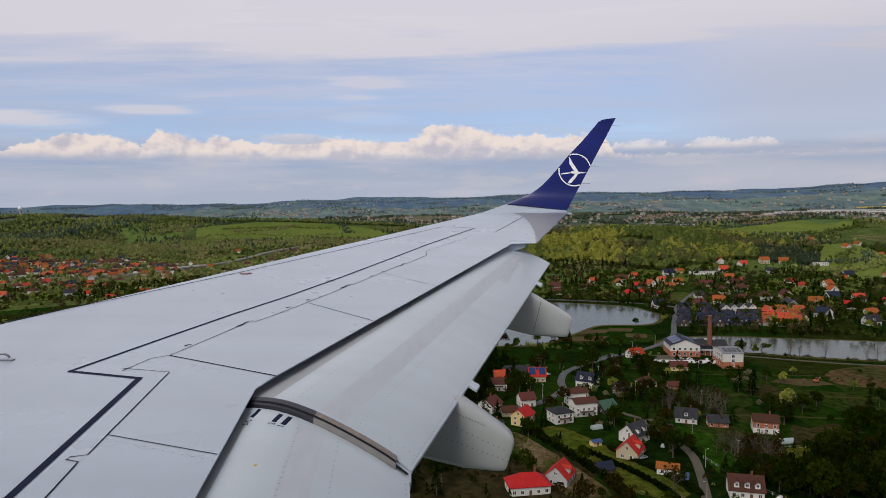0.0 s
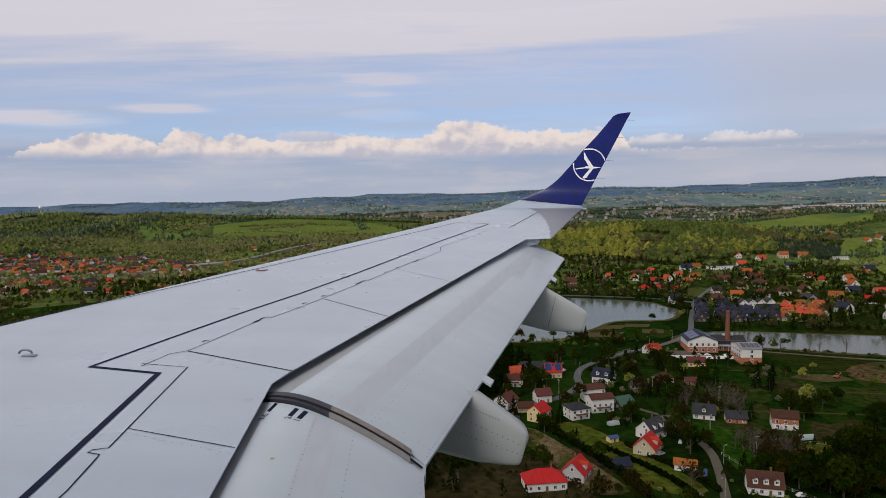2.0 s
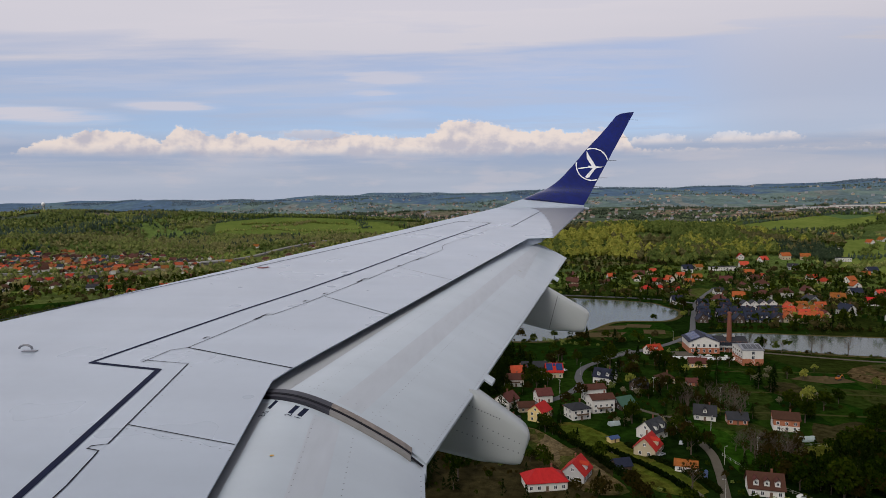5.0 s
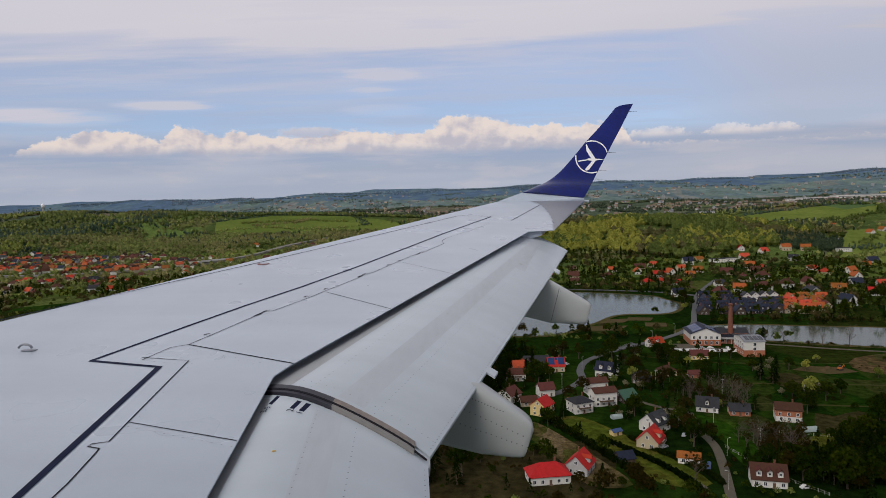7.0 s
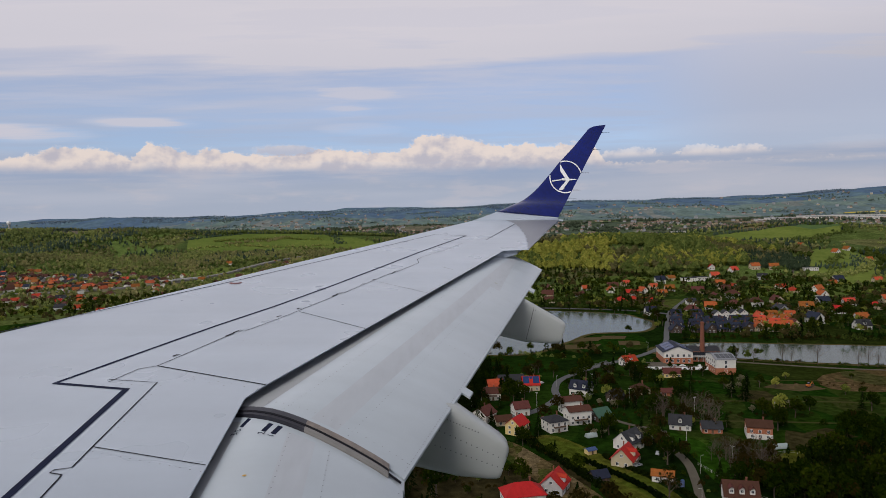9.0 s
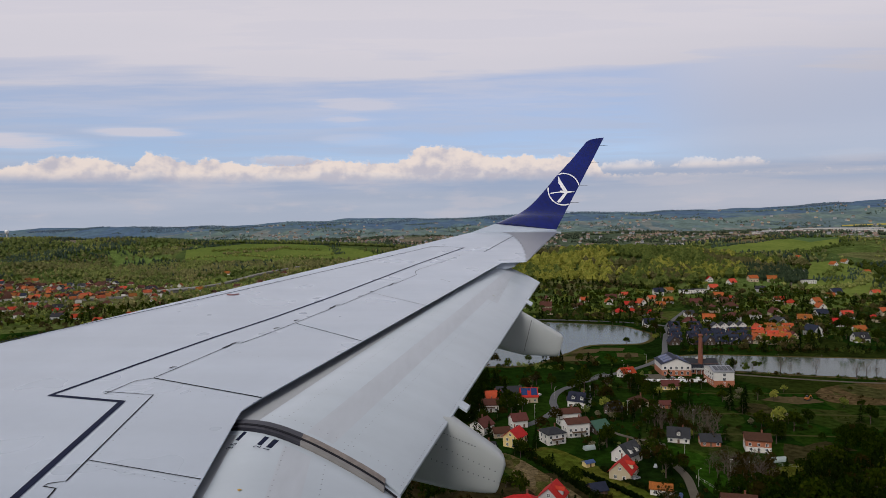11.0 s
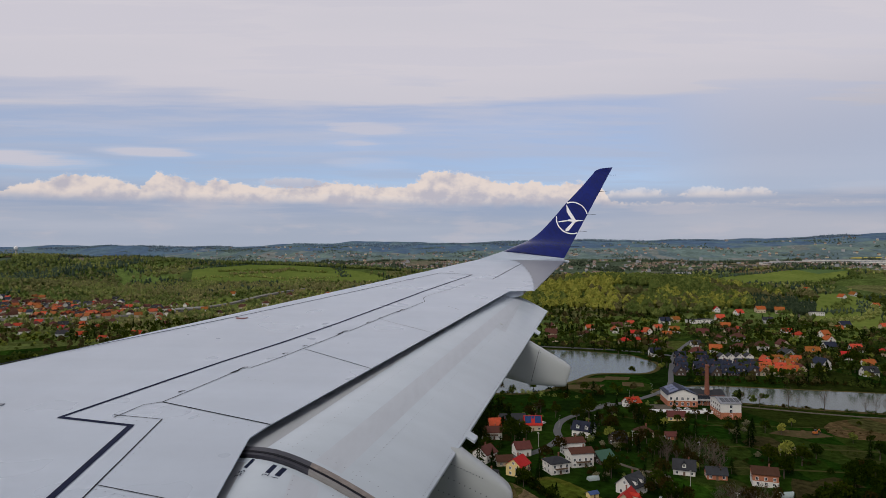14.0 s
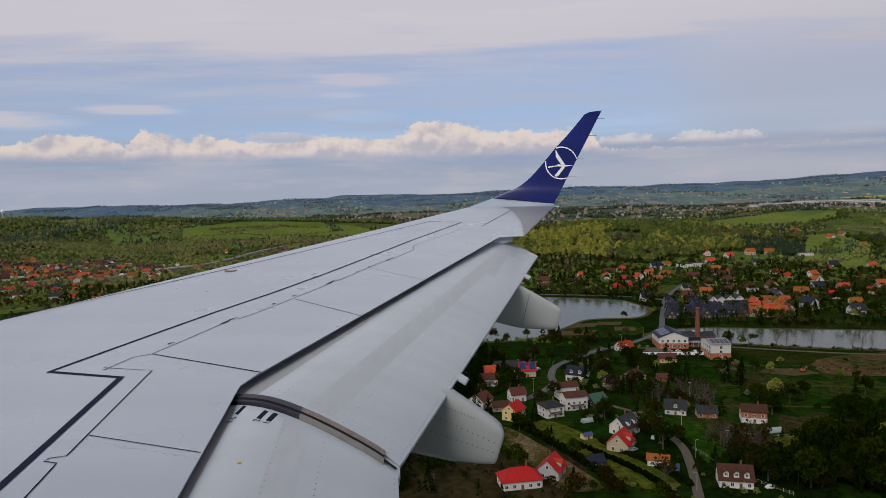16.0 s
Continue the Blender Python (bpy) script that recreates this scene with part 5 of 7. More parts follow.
place(95, 325, 40, 12, 10, 4.4, 4.6, "dark", "white", dormers=2, group=near)
place(87, 304, 58, 11, 10, 3.8, 4.8, "red", "cream", dormers=1, group=near, balcony=True)
place(98, 284, -20, 9, 6, 3.0, 1.6, "orange", "white", group=near, chimney=False, label="low white garage with orange gabled roof", name="garage", category="garage")
place(70, 285, 15, 7, 6, 2.8, 2.2, "blue", "wood", group=near, chimney=False, name="shed", label="small timber shed with blue-black roof", category="shed")
place(49, 277, 62, 11, 10, 3.6, 4.6, "red", "grey", dormers=1, group=near)
place(34, 268, 8, 17, 10, 3.6, 4.2, "red", "white", "hip", group=near, dormers=0)
place(24, 335, -20, 12, 9, 3.8, 4.2, "dark", "white", group=near)
place(122, 262, -14, 13, 9, 3.6, 4.6, "brown", "white", dormers=3, group=near)
storeys = place(166, 336, -18, 12, 10, 6.4, 2.4, "brown", "brick", group=near, label="two-storey brick and white house with low brown roof")
part("lower_wall", box(0, 0, 1.3, 12.12, 10.12, 3.2), WALLS["white"], storeys, "white rendered ground floor")
for wx in (-3.6, 0.2, 3.8):
    window(storeys, wx, -5.08, 1.7, 0, 1.2, 1.3)
place(145, 345, -10, 10, 7, 3.0, 2.8, "dark", "brick", group=near)
place(131, 352, -20, 11, 8, 3.4, 4.0, "dark", "white", dormers=1, group=near)
place(131, 422, 10, 10, 8, 3.4, 3.2, "brown", "cream", "hip", group=near)
place(146, 416, 0, 7, 6, 2.6, 1.8, "brown", "brick", group=near, chimney=False)
place(110, 405, 30, 9, 7, 4.0, 3.6, "dark", "wood", group=near, chimney=False)
place(146, 500, 20, 11, 9, 4.0, 3.4, "red", "white", group=near, dormers=1)
place(166, 462, -8, 12, 8, 3.4, 2.8, "brown", "yellow", group=near)

# ---- renovated brick works by the lake ----
works = thing("brickworks", pose(186, 512, 0, 0, 0, -6), "cream and brick office building with dark sheet roofs", "office building")
def turned(g):
    return [(-y, x, z) for x, y, z in g[0]], g[1]


part("wall", turned(gable_walls(24, 22, 9, 4.4)), WALLS["white"], works)
part("plinth", box(0, -0.05, 2.2, 22.2, 24.2, 4.4), WALLS["brick"], works, "orange brick ground floor")
part("roof", turned(gable_roof(24, 22, 9, 4.4, 0.7, 0.3)), ROOFS["blue"], works)
part("wing_wall", box(22, 3, 4.0, 22, 16, 8), WALLS["brick"], works)
WR = gable_roof(22, 16, 7.6, 3.0, 0.6, 0.3)
part("wing_roof", ([(p[0] + 22, p[1] + 3, p[2]) for p in WR[0]], WR[1]), ROOFS["dark"], works)
for k in range(5):
    window(works, -8.5 + 4.2 * k, -12.1, 6.2, 0, 1.6, 2.0)
    window(works, -8.5 + 4.2 * k, -12.2, 2.2, 0, 1.6, 2.2)
    window(works, 14 + 4.2 * k, -5.0, 5.6, 0, 2.4, 1.8)
    window(works, 14 + 4.2 * k, -5.0, 2.2, 0, 2.4, 2.2)
part("glazing", box(22, -5.12, 5.9, 20.5, 0.24, 2.6), GLASS, works, "dark glazed upper storey")
part("balcony", merge(box(22, -6.0, 4.1, 22, 2.2, 0.35), box(22, -7.0, 4.8, 22, 0.08, 0.9)), CONCRETE, works, "white balcony slab with rail")
for k in range(6):
    part("column", box(12.5 + 3.8 * k, -6.8, 2.0, 0.3, 0.3, 4.0), CONCRETE, works)
for sx in (-1, 1):
    for y0 in (-10.5, -3.0, 4.5):
        zz = lambda x: 9 + 4.4 * (1 - abs(x) / 11) + 0.50
        quad = [(sx * 9.2, y0, zz(9.2)), (sx * 9.2, y0 + 6.4, zz(9.2)), (sx * 2.6, y0 + 6.4, zz(2.6)), (sx * 2.6, y0, zz(2.6))]
        quad = quad if sx < 0 else quad[::-1]
        part("solar_panel", (quad + [(a, b, c - 0.06) for a, b, c in quad], [(3, 2, 1, 0), (4, 5, 6, 7), (0, 1, 5, 4), (1, 2, 6, 5), (2, 3, 7, 6), (3, 0, 4, 7)]), PANEL_BLUE, works, "dark blue solar panel")
part("roof_unit", box(22, 3, 11.0, 8, 2.5, 1.2), CONCRETE, works)
TAKEN.append((197, 512, 26))
stack = thing("brick_chimney", pose(206, 507, 0), "tall round tapering red brick factory chimney", "chimney")
part("shaft", loft([[(r * math.cos(k * math.pi / 7), r * math.sin(k * math.pi / 7), z) for k in range(14)] for r, z in ((2.6, -1), (2.6, 2), (2.1, 2.2), (1.35, 29), (1.6, 29.4), (1.6, 30.4), (1.3, 30.8))]), CHIMNEY, stack, smooth=False)
part("plinth", box(0, 0, 1.2, 6, 6, 3), CHIMNEY, stack)
b2 = thing("office_block", pose(206, 474, 0, 0, 0, -4), "cream and brick block with grey solar roof", "office building")
part("wall", gable_walls(14, 22, 11, 2.2), WALLS["white"], b2)
part("plinth", box(0, 0, 2.0, 14.2, 22.2, 5.6), WALLS["brick"], b2, "orange brick ground floor")
part("roof", gable_roof(14, 22, 11, 2.2, 0.5, 0.3), ROOFS["grey"], b2)
for k in range(3):
    window(b2, 0, -11.05, 2.6 + 3.2 * k, 0, 1.8, 2.0)
for k in range(5):
    for fl in range(3):
        window(b2, -7.05, -8 + 4 * k, 2.4 + 3.2 * fl, -90, 1.6, 1.6)
for k in range(4):
    part("solar_panel", ([(-5.5 + 3.2 * k, -9, 11.95), (-2.9 + 3.2 * k, -9, 11.95), (-2.9 + 3.2 * k, -2, 13.33), (-5.5 + 3.2 * k, -2, 13.33)], [(0, 1, 2, 3)]), GLASS, b2)
TAKEN.append((206, 474, 16))
single("forecourt", merge(box(184, 486, 0.25, 52, 10, 0.5, -6), box(168, 498, 0.2, 14, 16, 0.4, -6)), GRAVEL, "pale paved forecourt with walls", "forecourt", kind="structure")
single("retaining_wall", box(178, 481.5, 0.9, 50, 0.6, 2.4, -6), LOGO, "long white retaining wall before the works", "wall", kind="structure")
TAKEN.append((180, 490, 22))

# terraces of row houses beyond the river
rng0 = random.Random(3)
ROW_HOUSES = {}


def row_house(kind, x, y, turn):
    group = "terrace houses by the river"
    TAKEN.append((x, y, 7.5))
    if kind in ROW_HOUSES:
        return copy_thing(ROW_HOUSES[kind], pose(x, y, height1(x, y), 0, 0, turn))
    if kind == "gabled":
        ob = house(x, y, turn, 9.0, 8.5, 6.4, 3.4, "dark", "white", balcony=True, group=group, chimney=False, label="white gabled row house with dark roof and large windows")
    elif kind == "dark":
        ob = house(x, y, turn, 10.5, 9.5, 3.2, 5.8, "blue", "wood", dormers=2, group=group, label="dark timber row house with a steep blue-black roof and dormers")
    else:
        ob = house(x, y, turn, 10.5, 9.5, 4.2, 5.2, "orange", "cream", dormers=1, group=group, label="cream row house with a steep orange tiled roof")
    ROW_HOUSES[kind] = ob
    return ob


for kind, lo, hi, n, rows in (("dark", 0.366, 0.398, 2, (628, 647, 667, 688, 709)), ("dark", 0.416, 0.474, 4, (628, 646, 666)), ("gabled", 0.428, 0.470, 4, (695,)), ("orange", 0.493, 0.537, 3, (624, 642, 662, 686))):
    for j, y in enumerate(rows):
        for i in range(n):
            turn = 86 if kind == "gabled" else -4 + (90 if (i + j) % 3 == 0 else 0)
            row_house(kind, y * (lo + (hi - lo) * i / (n - 1)) + rng0.uniform(-1.5, 1.5), y + rng0.uniform(-3, 3), turn)

# gardens beyond the lakes, scattered by chance
rng = random.Random(7)
SCHEMES = [("orange", "white"), ("orange", "cream"), ("red", "white"), ("brown", "white"), ("dark", "white"), ("orange", "cream"), ("brown", "cream"), ("dark", "grey"), ("red", "cream"), ("blue", "white")]


def clear_of(x, y, r):
    return all((x - a) ** 2 + (y - b) ** 2 > (r + c) ** 2 for a, b, c in TAKEN)


def inside(x, y, pts):
    hit = False
    for (x0, y0), (x1, y1) in zip(pts, pts[1:] + pts[:1]):
        if (y0 > y) != (y1 > y) and x < (x1 - x0) * (y - y0) / (y1 - y0) + x0:
            hit = not hit
    return hit


def near_line(x, y, pts, r):
    return any((x - a) ** 2 + (y - b) ** 2 < r * r for a, b in pts)


def wet(x, y):
    return inside(x, y, LAKE_W) or inside(x, y, LAKE_E)


PROTO = {}


def scattered(x, y, turn, scheme, group, size=1.0, far=False):
    if (scheme, far) not in PROTO:
        roof, wall = SCHEMES[scheme]
        kind = scheme % 3
        PLAIN.append(mesh_of("window", merge(box(0, -0.02, 0, 1.3, 0.1, 1.4)), GLASS))
        PROTO[scheme, far] = house(x, y, turn, 11 + scheme % 4, 9 + scheme % 2, 3.6 + 1.4 * (scheme % 2), 4.4 - 0.3 * kind, roof, wall, "hip" if scheme in (3, 8) else "gable", dormers=1 if kind == 1 else 0, group=group, sparse=far)
        PLAIN.clear()
    else:
        copy_thing(PROTO[scheme, far], pose(x, y, height1(x, y), 0, 0, turn) @ Matrix.Scale(size, 4))


def sow(n, cx, cy, sx, sy, gap, schemes, group, turn=0):
    made = 0
    for _ in range(n * 12):
        x, y = cx + sx * rng.uniform(-1, 1), cy + sy * rng.uniform(-1, 1)
        if wet(x, y) or not clear_of(x, y, gap) or near_line(x, y, ROAD_LINE, 12) or near_line(x, y, HIGHWAY, 30):
            continue
        TAKEN.append((x, y, 8))
        scattered(x, y, turn + rng.choice((0, 90, 180, 15, -20)), rng.choice(schemes), group, far=cy > 1000)
        made += 1
        if made >= n:
            break


# houses above the lake, at the hill's foot, and east of the terraces
ABOVE_LAKE = [(215, 943, 0), (246, 922, 0), (282, 975, 5), (287, 911, 0), (304, 882, 1), (329, 924, 0), (264, 820, 2), (252, 838, 8), (232, 826, 8), (266, 890, 2), (145, 845, 6), (152, 895, 6), (163, 949, 6), (240, 734, 9), (257, 955, 6), (195, 880, 3), (100, 850, 0), (118, 905, 2)]
HILL_FOOT = [(456, 1090, 2), (437, 1027, 0), (416, 959, 0), (484, 1066, 0), (530, 1089, 5), (560, 1085, 5), (339, 993, 9), (516, 1181, 6), (785, 1284, 0), (831, 1322, 0), (327, 1079, 1), (593, 964, 9), (500, 1003, 7)]
EAST_BANK = [(360, 901, 6), (400, 907, 6), (313, 805, 4), (357, 837, 6), (386, 852, 3), (380, 778, 3), (417, 800, 6), (481, 882, 8), (521, 892, 0), (496, 839, 0), (417, 736, 1), (484, 766, 0), (443, 715, 2), (457, 772, 9), (497, 738, 8), (383, 660, 9), (346, 634, 6), (407, 623, 4), (285, 731, 3), (319, 761, 0), (347, 762, 3), (380, 721, 7), (430, 660, 0), (540, 780, 5), (560, 700, 2), (470, 640, 3)]
for spots, group in ((ABOVE_LAKE, "houses above the lake"), (HILL_FOOT, "houses on the hill foot"), (EAST_BANK, "houses beyond the river")):
    for x, y, scheme in spots:
        TAKEN.append((x, y, 9))
        scattered(x, y, rng.choice((0, 90, 8, 20, -20, -75)), scheme, group, 1.18)
sow(6, 480, 980, 200, 90, 14, (0, 2, 5, 1), "houses on the hill foot")
sow(75, -720, 1215, 230, 80, 1.5, (0, 3, 6, 4, 7, 1, 3, 9, 6, 2), "houses of the far village")
sow(42, -800, 1335, 190, 60, 1.5, (0, 3, 6, 4, 7, 1, 3, 9, 6, 2), "houses of the far village")
sow(34, -560, 960, 160, 130, 6, (0, 2, 4, 3, 7), "houses of the far village")
sow(10, -330, 1330, 130, 110, 14, (0, 3, 6), "houses of the far village")
sow(10, 900, 1250, 300, 130, 30, (0, 1, 5, 2), "houses on the hill slope")
sow(8, -230, 900, 120, 80, 14, (0, 3, 6), "houses beyond the lake")
for x, y in ((388, 1006), (408, 1010), (647, 1160), (616, 1076)):
    place(x, y, rng.uniform(-8, 8), 22, 10, 6.0, 1, "dark", "white", "flat", chimney=False, group="modern villas", label="modern white villa with flat dark roof")


# far towns and halls
def far_town(n, spots, wallname, roofname, reach=3050):
    body, tops = [], []
    for _ in range(n):
        cx, cy, sx, sy = rng.choice(spots)
        x, y = cx + rng.gauss(0, sx), cy + rng.gauss(0, sy)
        if math.hypot(x, y) > (reach if rng.random() < 0.75 else 3900):
            continue
        t, w, d = rng.uniform(0, 3.1), rng.uniform(9, 14), rng.uniform(7, 10)
        z = height1(x, y)
        c, s = math.cos(t), math.sin(t)
        put = lambda g: ([(x + a * c - b * s, y + a * s + b * c, z + e) for a, b, e in g[0]], g[1])
        body.append(put(box(0, 0, 2.5, w, d, 6)))
        tops.append(put(gable_roof(w, d, 5.4, 4.5, 0.5, 0.3)))
    town = thing("far_town", pose(0, 0, 0), "many small distant houses with tiled roofs", "town", kind="stuff")
    tagged(part("walls", merge(*body), WALLS[wallname], town), kind="stuff")
    tagged(part("roofs", merge(*tops), ROOFS[roofname], town), kind="stuff")


SPOTS = [(1000, 2000, 300, 200), (1500, 2300, 300, 200), (600, 2500, 350, 200), (100, 2700, 300, 150), (-900, 2700, 300, 120), (1700, 1900, 200, 250), (-300, 2850, 250, 120), (600, 2900, 700, 200), (1500, 2700, 400, 250), (1000, 2500, 400, 200), (200, 3000, 500, 150), (1500, 3200, 600, 200), (2200, 2900, 350, 250), (700, 3500, 500, 120), (-500, 3300, 300, 120)]
VILLAGE = [(-720, 1215, 120, 40), (-800, 1335, 100, 35), (-640, 1180, 80, 30)]
far_town(60, VILLAGE, "cream", "clay")
far_town(40, VILLAGE, "white", "brown")
RIDGE = [(-900, 3500, 300, 120), (-200, 3600, 400, 150), (500, 3550, 350, 150), (1200, 3500, 400, 200), (1900, 3300, 300, 200), (300, 4050, 700, 120), (1600, 3900, 500, 150), (-900, 4000, 400, 120)]
far_town(150, RIDGE, "grey", "hazed", 4400)
far_town(50, RIDGE, "cream", "grey", 4400)
far_town(480, SPOTS, "grey", "hazed")
far_town(330, SPOTS, "cream", "hazed")
far_town(160, SPOTS, "grey", "grey")
for x, y, w, d, h in ((1570, 2540, 300, 60, 12), (1400, 2620, 150, 50, 10), (1640, 2440, 160, 60, 11), (1300, 2580, 80, 36, 9), (760, 2050, 46, 20, 14), (640, 2080, 40, 18, 12), (520, 2100, 44, 20, 9), (1290, 1980, 60, 24, 10)):
    z = height1(x, y)
    hall = thing("hall", pose(x, y, z, 0, 0, -8), "long white distant factory hall with flat roof", "factory hall", "far halls")
    part("wall", box(0, 0, h / 2 - 4, w, d, h + 8), WALLS["white"], hall)
    part("roof", merge(box(0, 0, h + 0.4, w + 1, d + 1, 0.8), *[box(-w / 2 + w * (k + 0.5) / 6, 0, h + 1.2, w / 16, d * 0.5, 1.0) for k in range(6)]), ROOFS["grey"], hall)
    part("window_band", box(0, -d / 2 - 0.1, h * 0.6, w * 0.94, 0.3, 1.6), GLASS, hall)
radar = thing("radar_tower", pose(-1330, 2080, height1(-1330, 2080)), "slim tower with a white radar dome", "radar tower")
part("mast", merge(tube((0, 0, -2), (0, 0, 22), 2.6, 8, 2.0), box(0, 0, 22, 8, 8, 1)), CONCRETE, radar)
part("dome", loft([[(r * math.cos(k * math.pi / 6), r * math.sin(k * math.pi / 6), 23 + z) for k in range(12)] for r, z in ((4, 0), (5.6, 2.5), (6.0, 5), (5.0, 8), (2.8, 10), (0.3, 10.8))]), LOGO, radar, smooth=True)
# motorway viaduct
via = thing("viaduct", pose(-470, 1252, 0, 0, 0, 48), "grey concrete motorway viaduct over a valley road", "viaduct")
zv = height1(-470, 1252)
part("deck", box(0, 0, zv + 3.6, 70, 17, 1.2), CONCRETE, via)
for k in range(-2, 3):
    part("pier", box(k * 16, 0, zv, 1.6, 12, 7), CONCRETE, via)
for sy in (-8.4, 8.4):
    part("railing", box(0, sy, zv + 4.7, 70, 0.25, 1.0), CONCRETE, via)

# ---- trees ----
def leaf_material(name, a, b, per_object=0.3):
    """Leaves: matt, and letting some light through."""
    m = material(name, a, 0.9, scale=0.3, fine=6, second=b, per_object=per_object, per_island=0.30, spec=0.0)
    nt = m.node_tree
    pr = nt.nodes["Principled BSDF"]
    tr, mx = nt.nodes.new("ShaderNodeBsdfTranslucent"), nt.nodes.new("ShaderNodeMixShader")
    nt.links.new(pr.inputs["Base Color"].links[0].from_socket, tr.inputs[0])
    mx.inputs[0].default_value = 0.5
    nt.links.new(pr.outputs[0], mx.inputs[1])
    nt.links.new(tr.outputs[0], mx.inputs[2])
    nt.links.new(mx.outputs[0], nt.nodes["Material Output"].inputs[0])
    return m


LEAF = {
    "spring": leaf_material("spring_leaves", (0.195, 0.225, 0.042), (0.285, 0.305, 0.062)),
    "green": leaf_material("green_leaves", (0.125, 0.170, 0.044), (0.200, 0.235, 0.060)),
    "brown": leaf_material("budding_twigs", (0.145, 0.138, 0.060), (0.200, 0.185, 0.074)),
    # near kinds: cloud shade painted in as very dark leaf colour
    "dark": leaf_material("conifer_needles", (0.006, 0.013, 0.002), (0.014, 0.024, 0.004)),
    "deep": leaf_material("shaded_green_leaves", (0.014, 0.028, 0.002), (0.034, 0.050, 0.004)),
    "twig": leaf_material("shaded_twigs", (0.024, 0.018, 0.004), (0.042, 0.034, 0.007)),
    "blossom": leaf_material("blossom", (0.30, 0.26, 0.18), (0.14, 0.14, 0.06), 0.15),
    # lighter copy of the needles, haze put into the colour
    "fir": leaf_material("distant_firs", (0.040, 0.066, 0.036), (0.066, 0.092, 0.052)),
    "garden": leaf_material("garden_leaves", (0.040, 0.062, 0.012), (0.085, 0.112, 0.022)),
    "russet": leaf_material("russet_buds", (0.062, 0.052, 0.020), (0.098, 0.084, 0.030)),
    # valley and hill leaves lightened, ridge leaves blued, as painted haze
    "valley": leaf_material("haze_pale_leaves", (0.085, 0.115, 0.078), (0.135, 0.165, 0.105)),
    "hill": leaf_material("hill_leaves", (0.190, 0.235, 0.078), (0.310, 0.335, 0.105)),
    "bud": leaf_material("hill_buds", (0.205, 0.210, 0.086), (0.285, 0.275, 0.110)),
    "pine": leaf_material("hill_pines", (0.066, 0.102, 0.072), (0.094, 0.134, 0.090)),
    "dim": leaf_material("haze_dim_leaves", (0.120, 0.165, 0.150), (0.170, 0.215, 0.180)),
    "haze": leaf_material("haze_blue_leaves", (0.22, 0.30, 0.37), (0.27, 0.35, 0.40)),
}
BARK = material("bark", (0.075, 0.055, 0.04), 0.95, vary=0.3, scale=1.5)


def leaf_cloud(r, lobes, count, size):
    """Many small tilted leaf clumps round a few lobes."""
    v, f = [], []
    for _ in range(count):
        cx, cy, cz, rad = r.choice(lobes)
        d = Vector((r.gauss(0, 1), r.gauss(0, 1), r.gauss(0, 1))).normalized() * rad * r.uniform(0.55, 1.08)
        p = Vector((cx, cy, cz)) + Vector((d.x, d.y, d.z * 0.85))
        q = Euler((r.uniform(0, 6.3), r.uniform(0, 6.3), r.uniform(0, 6.3))).to_matrix()
        s = size * r.uniform(0.6, 1.3)
        o = len(v)
        for a, b, c in ((-1, -0.6, 0), (0.2, -0.9, 0.25), (1, 0.1, 0), (0.1, 0.9, 0.25), (-0.8, 0.5, 0)):
            v.append(tuple(p + q @ Vector((a * s, b * s, c * s))))
        f.append((o, o + 1, o + 2, o + 3, o + 4))
    return v, f


def broad_tree(seed, leaf, h, spread, count=190, bare=False):
    r = random.Random(seed)
    ob = thing("tree", pose(0, 0, 0), {"spring": "broad tree with fresh yellow-green spring leaves", "green": "leafy green garden tree", "brown": "half-bare budding tree with brown twigs", "deep": "leafy green garden tree, darkened for cloud shade", "twig": "half-bare tree with dark brown twigs", "blossom": "pale blossoming fruit tree"}[leaf], "tree", "garden trees")
    limbs = [tube((0, 0, -0.5), (0.1, 0.05, h * 0.45), 0.03 * h, 6, 0.016 * h)]
    lobes = []
    for k in range(7):
        a, e = k * 2.4 + r.uniform(-0.4, 0.4), r.uniform(0.5, 0.95)
        tip = (spread * 0.62 * math.cos(a), spread * 0.62 * math.sin(a), h * (0.42 + 0.42 * e * (k % 3 + 1) / 3))
        limbs.append(tube((0.05, 0.02, h * (0.25 + 0.03 * k)), tip, 0.012 * h, 5, 0.004 * h))
        lobes.append((*tip, spread * r.uniform(0.33, 0.55)))
        if bare:
            for _ in range(5):
                t2 = tuple(c + r.uniform(-1, 1) * spread * 0.5 for c in tip)
                limbs.append(tube(tip, t2, 0.005 * h, 4, 0.002 * h))
    lobes.append((0, 0, h * 0.82, spread * 0.5))
    part("trunk", merge(*limbs), BARK, ob)
    part("crown", leaf_cloud(r, lobes, count, 0.085 * spread + 0.16), LEAF[leaf], ob)
    return ob


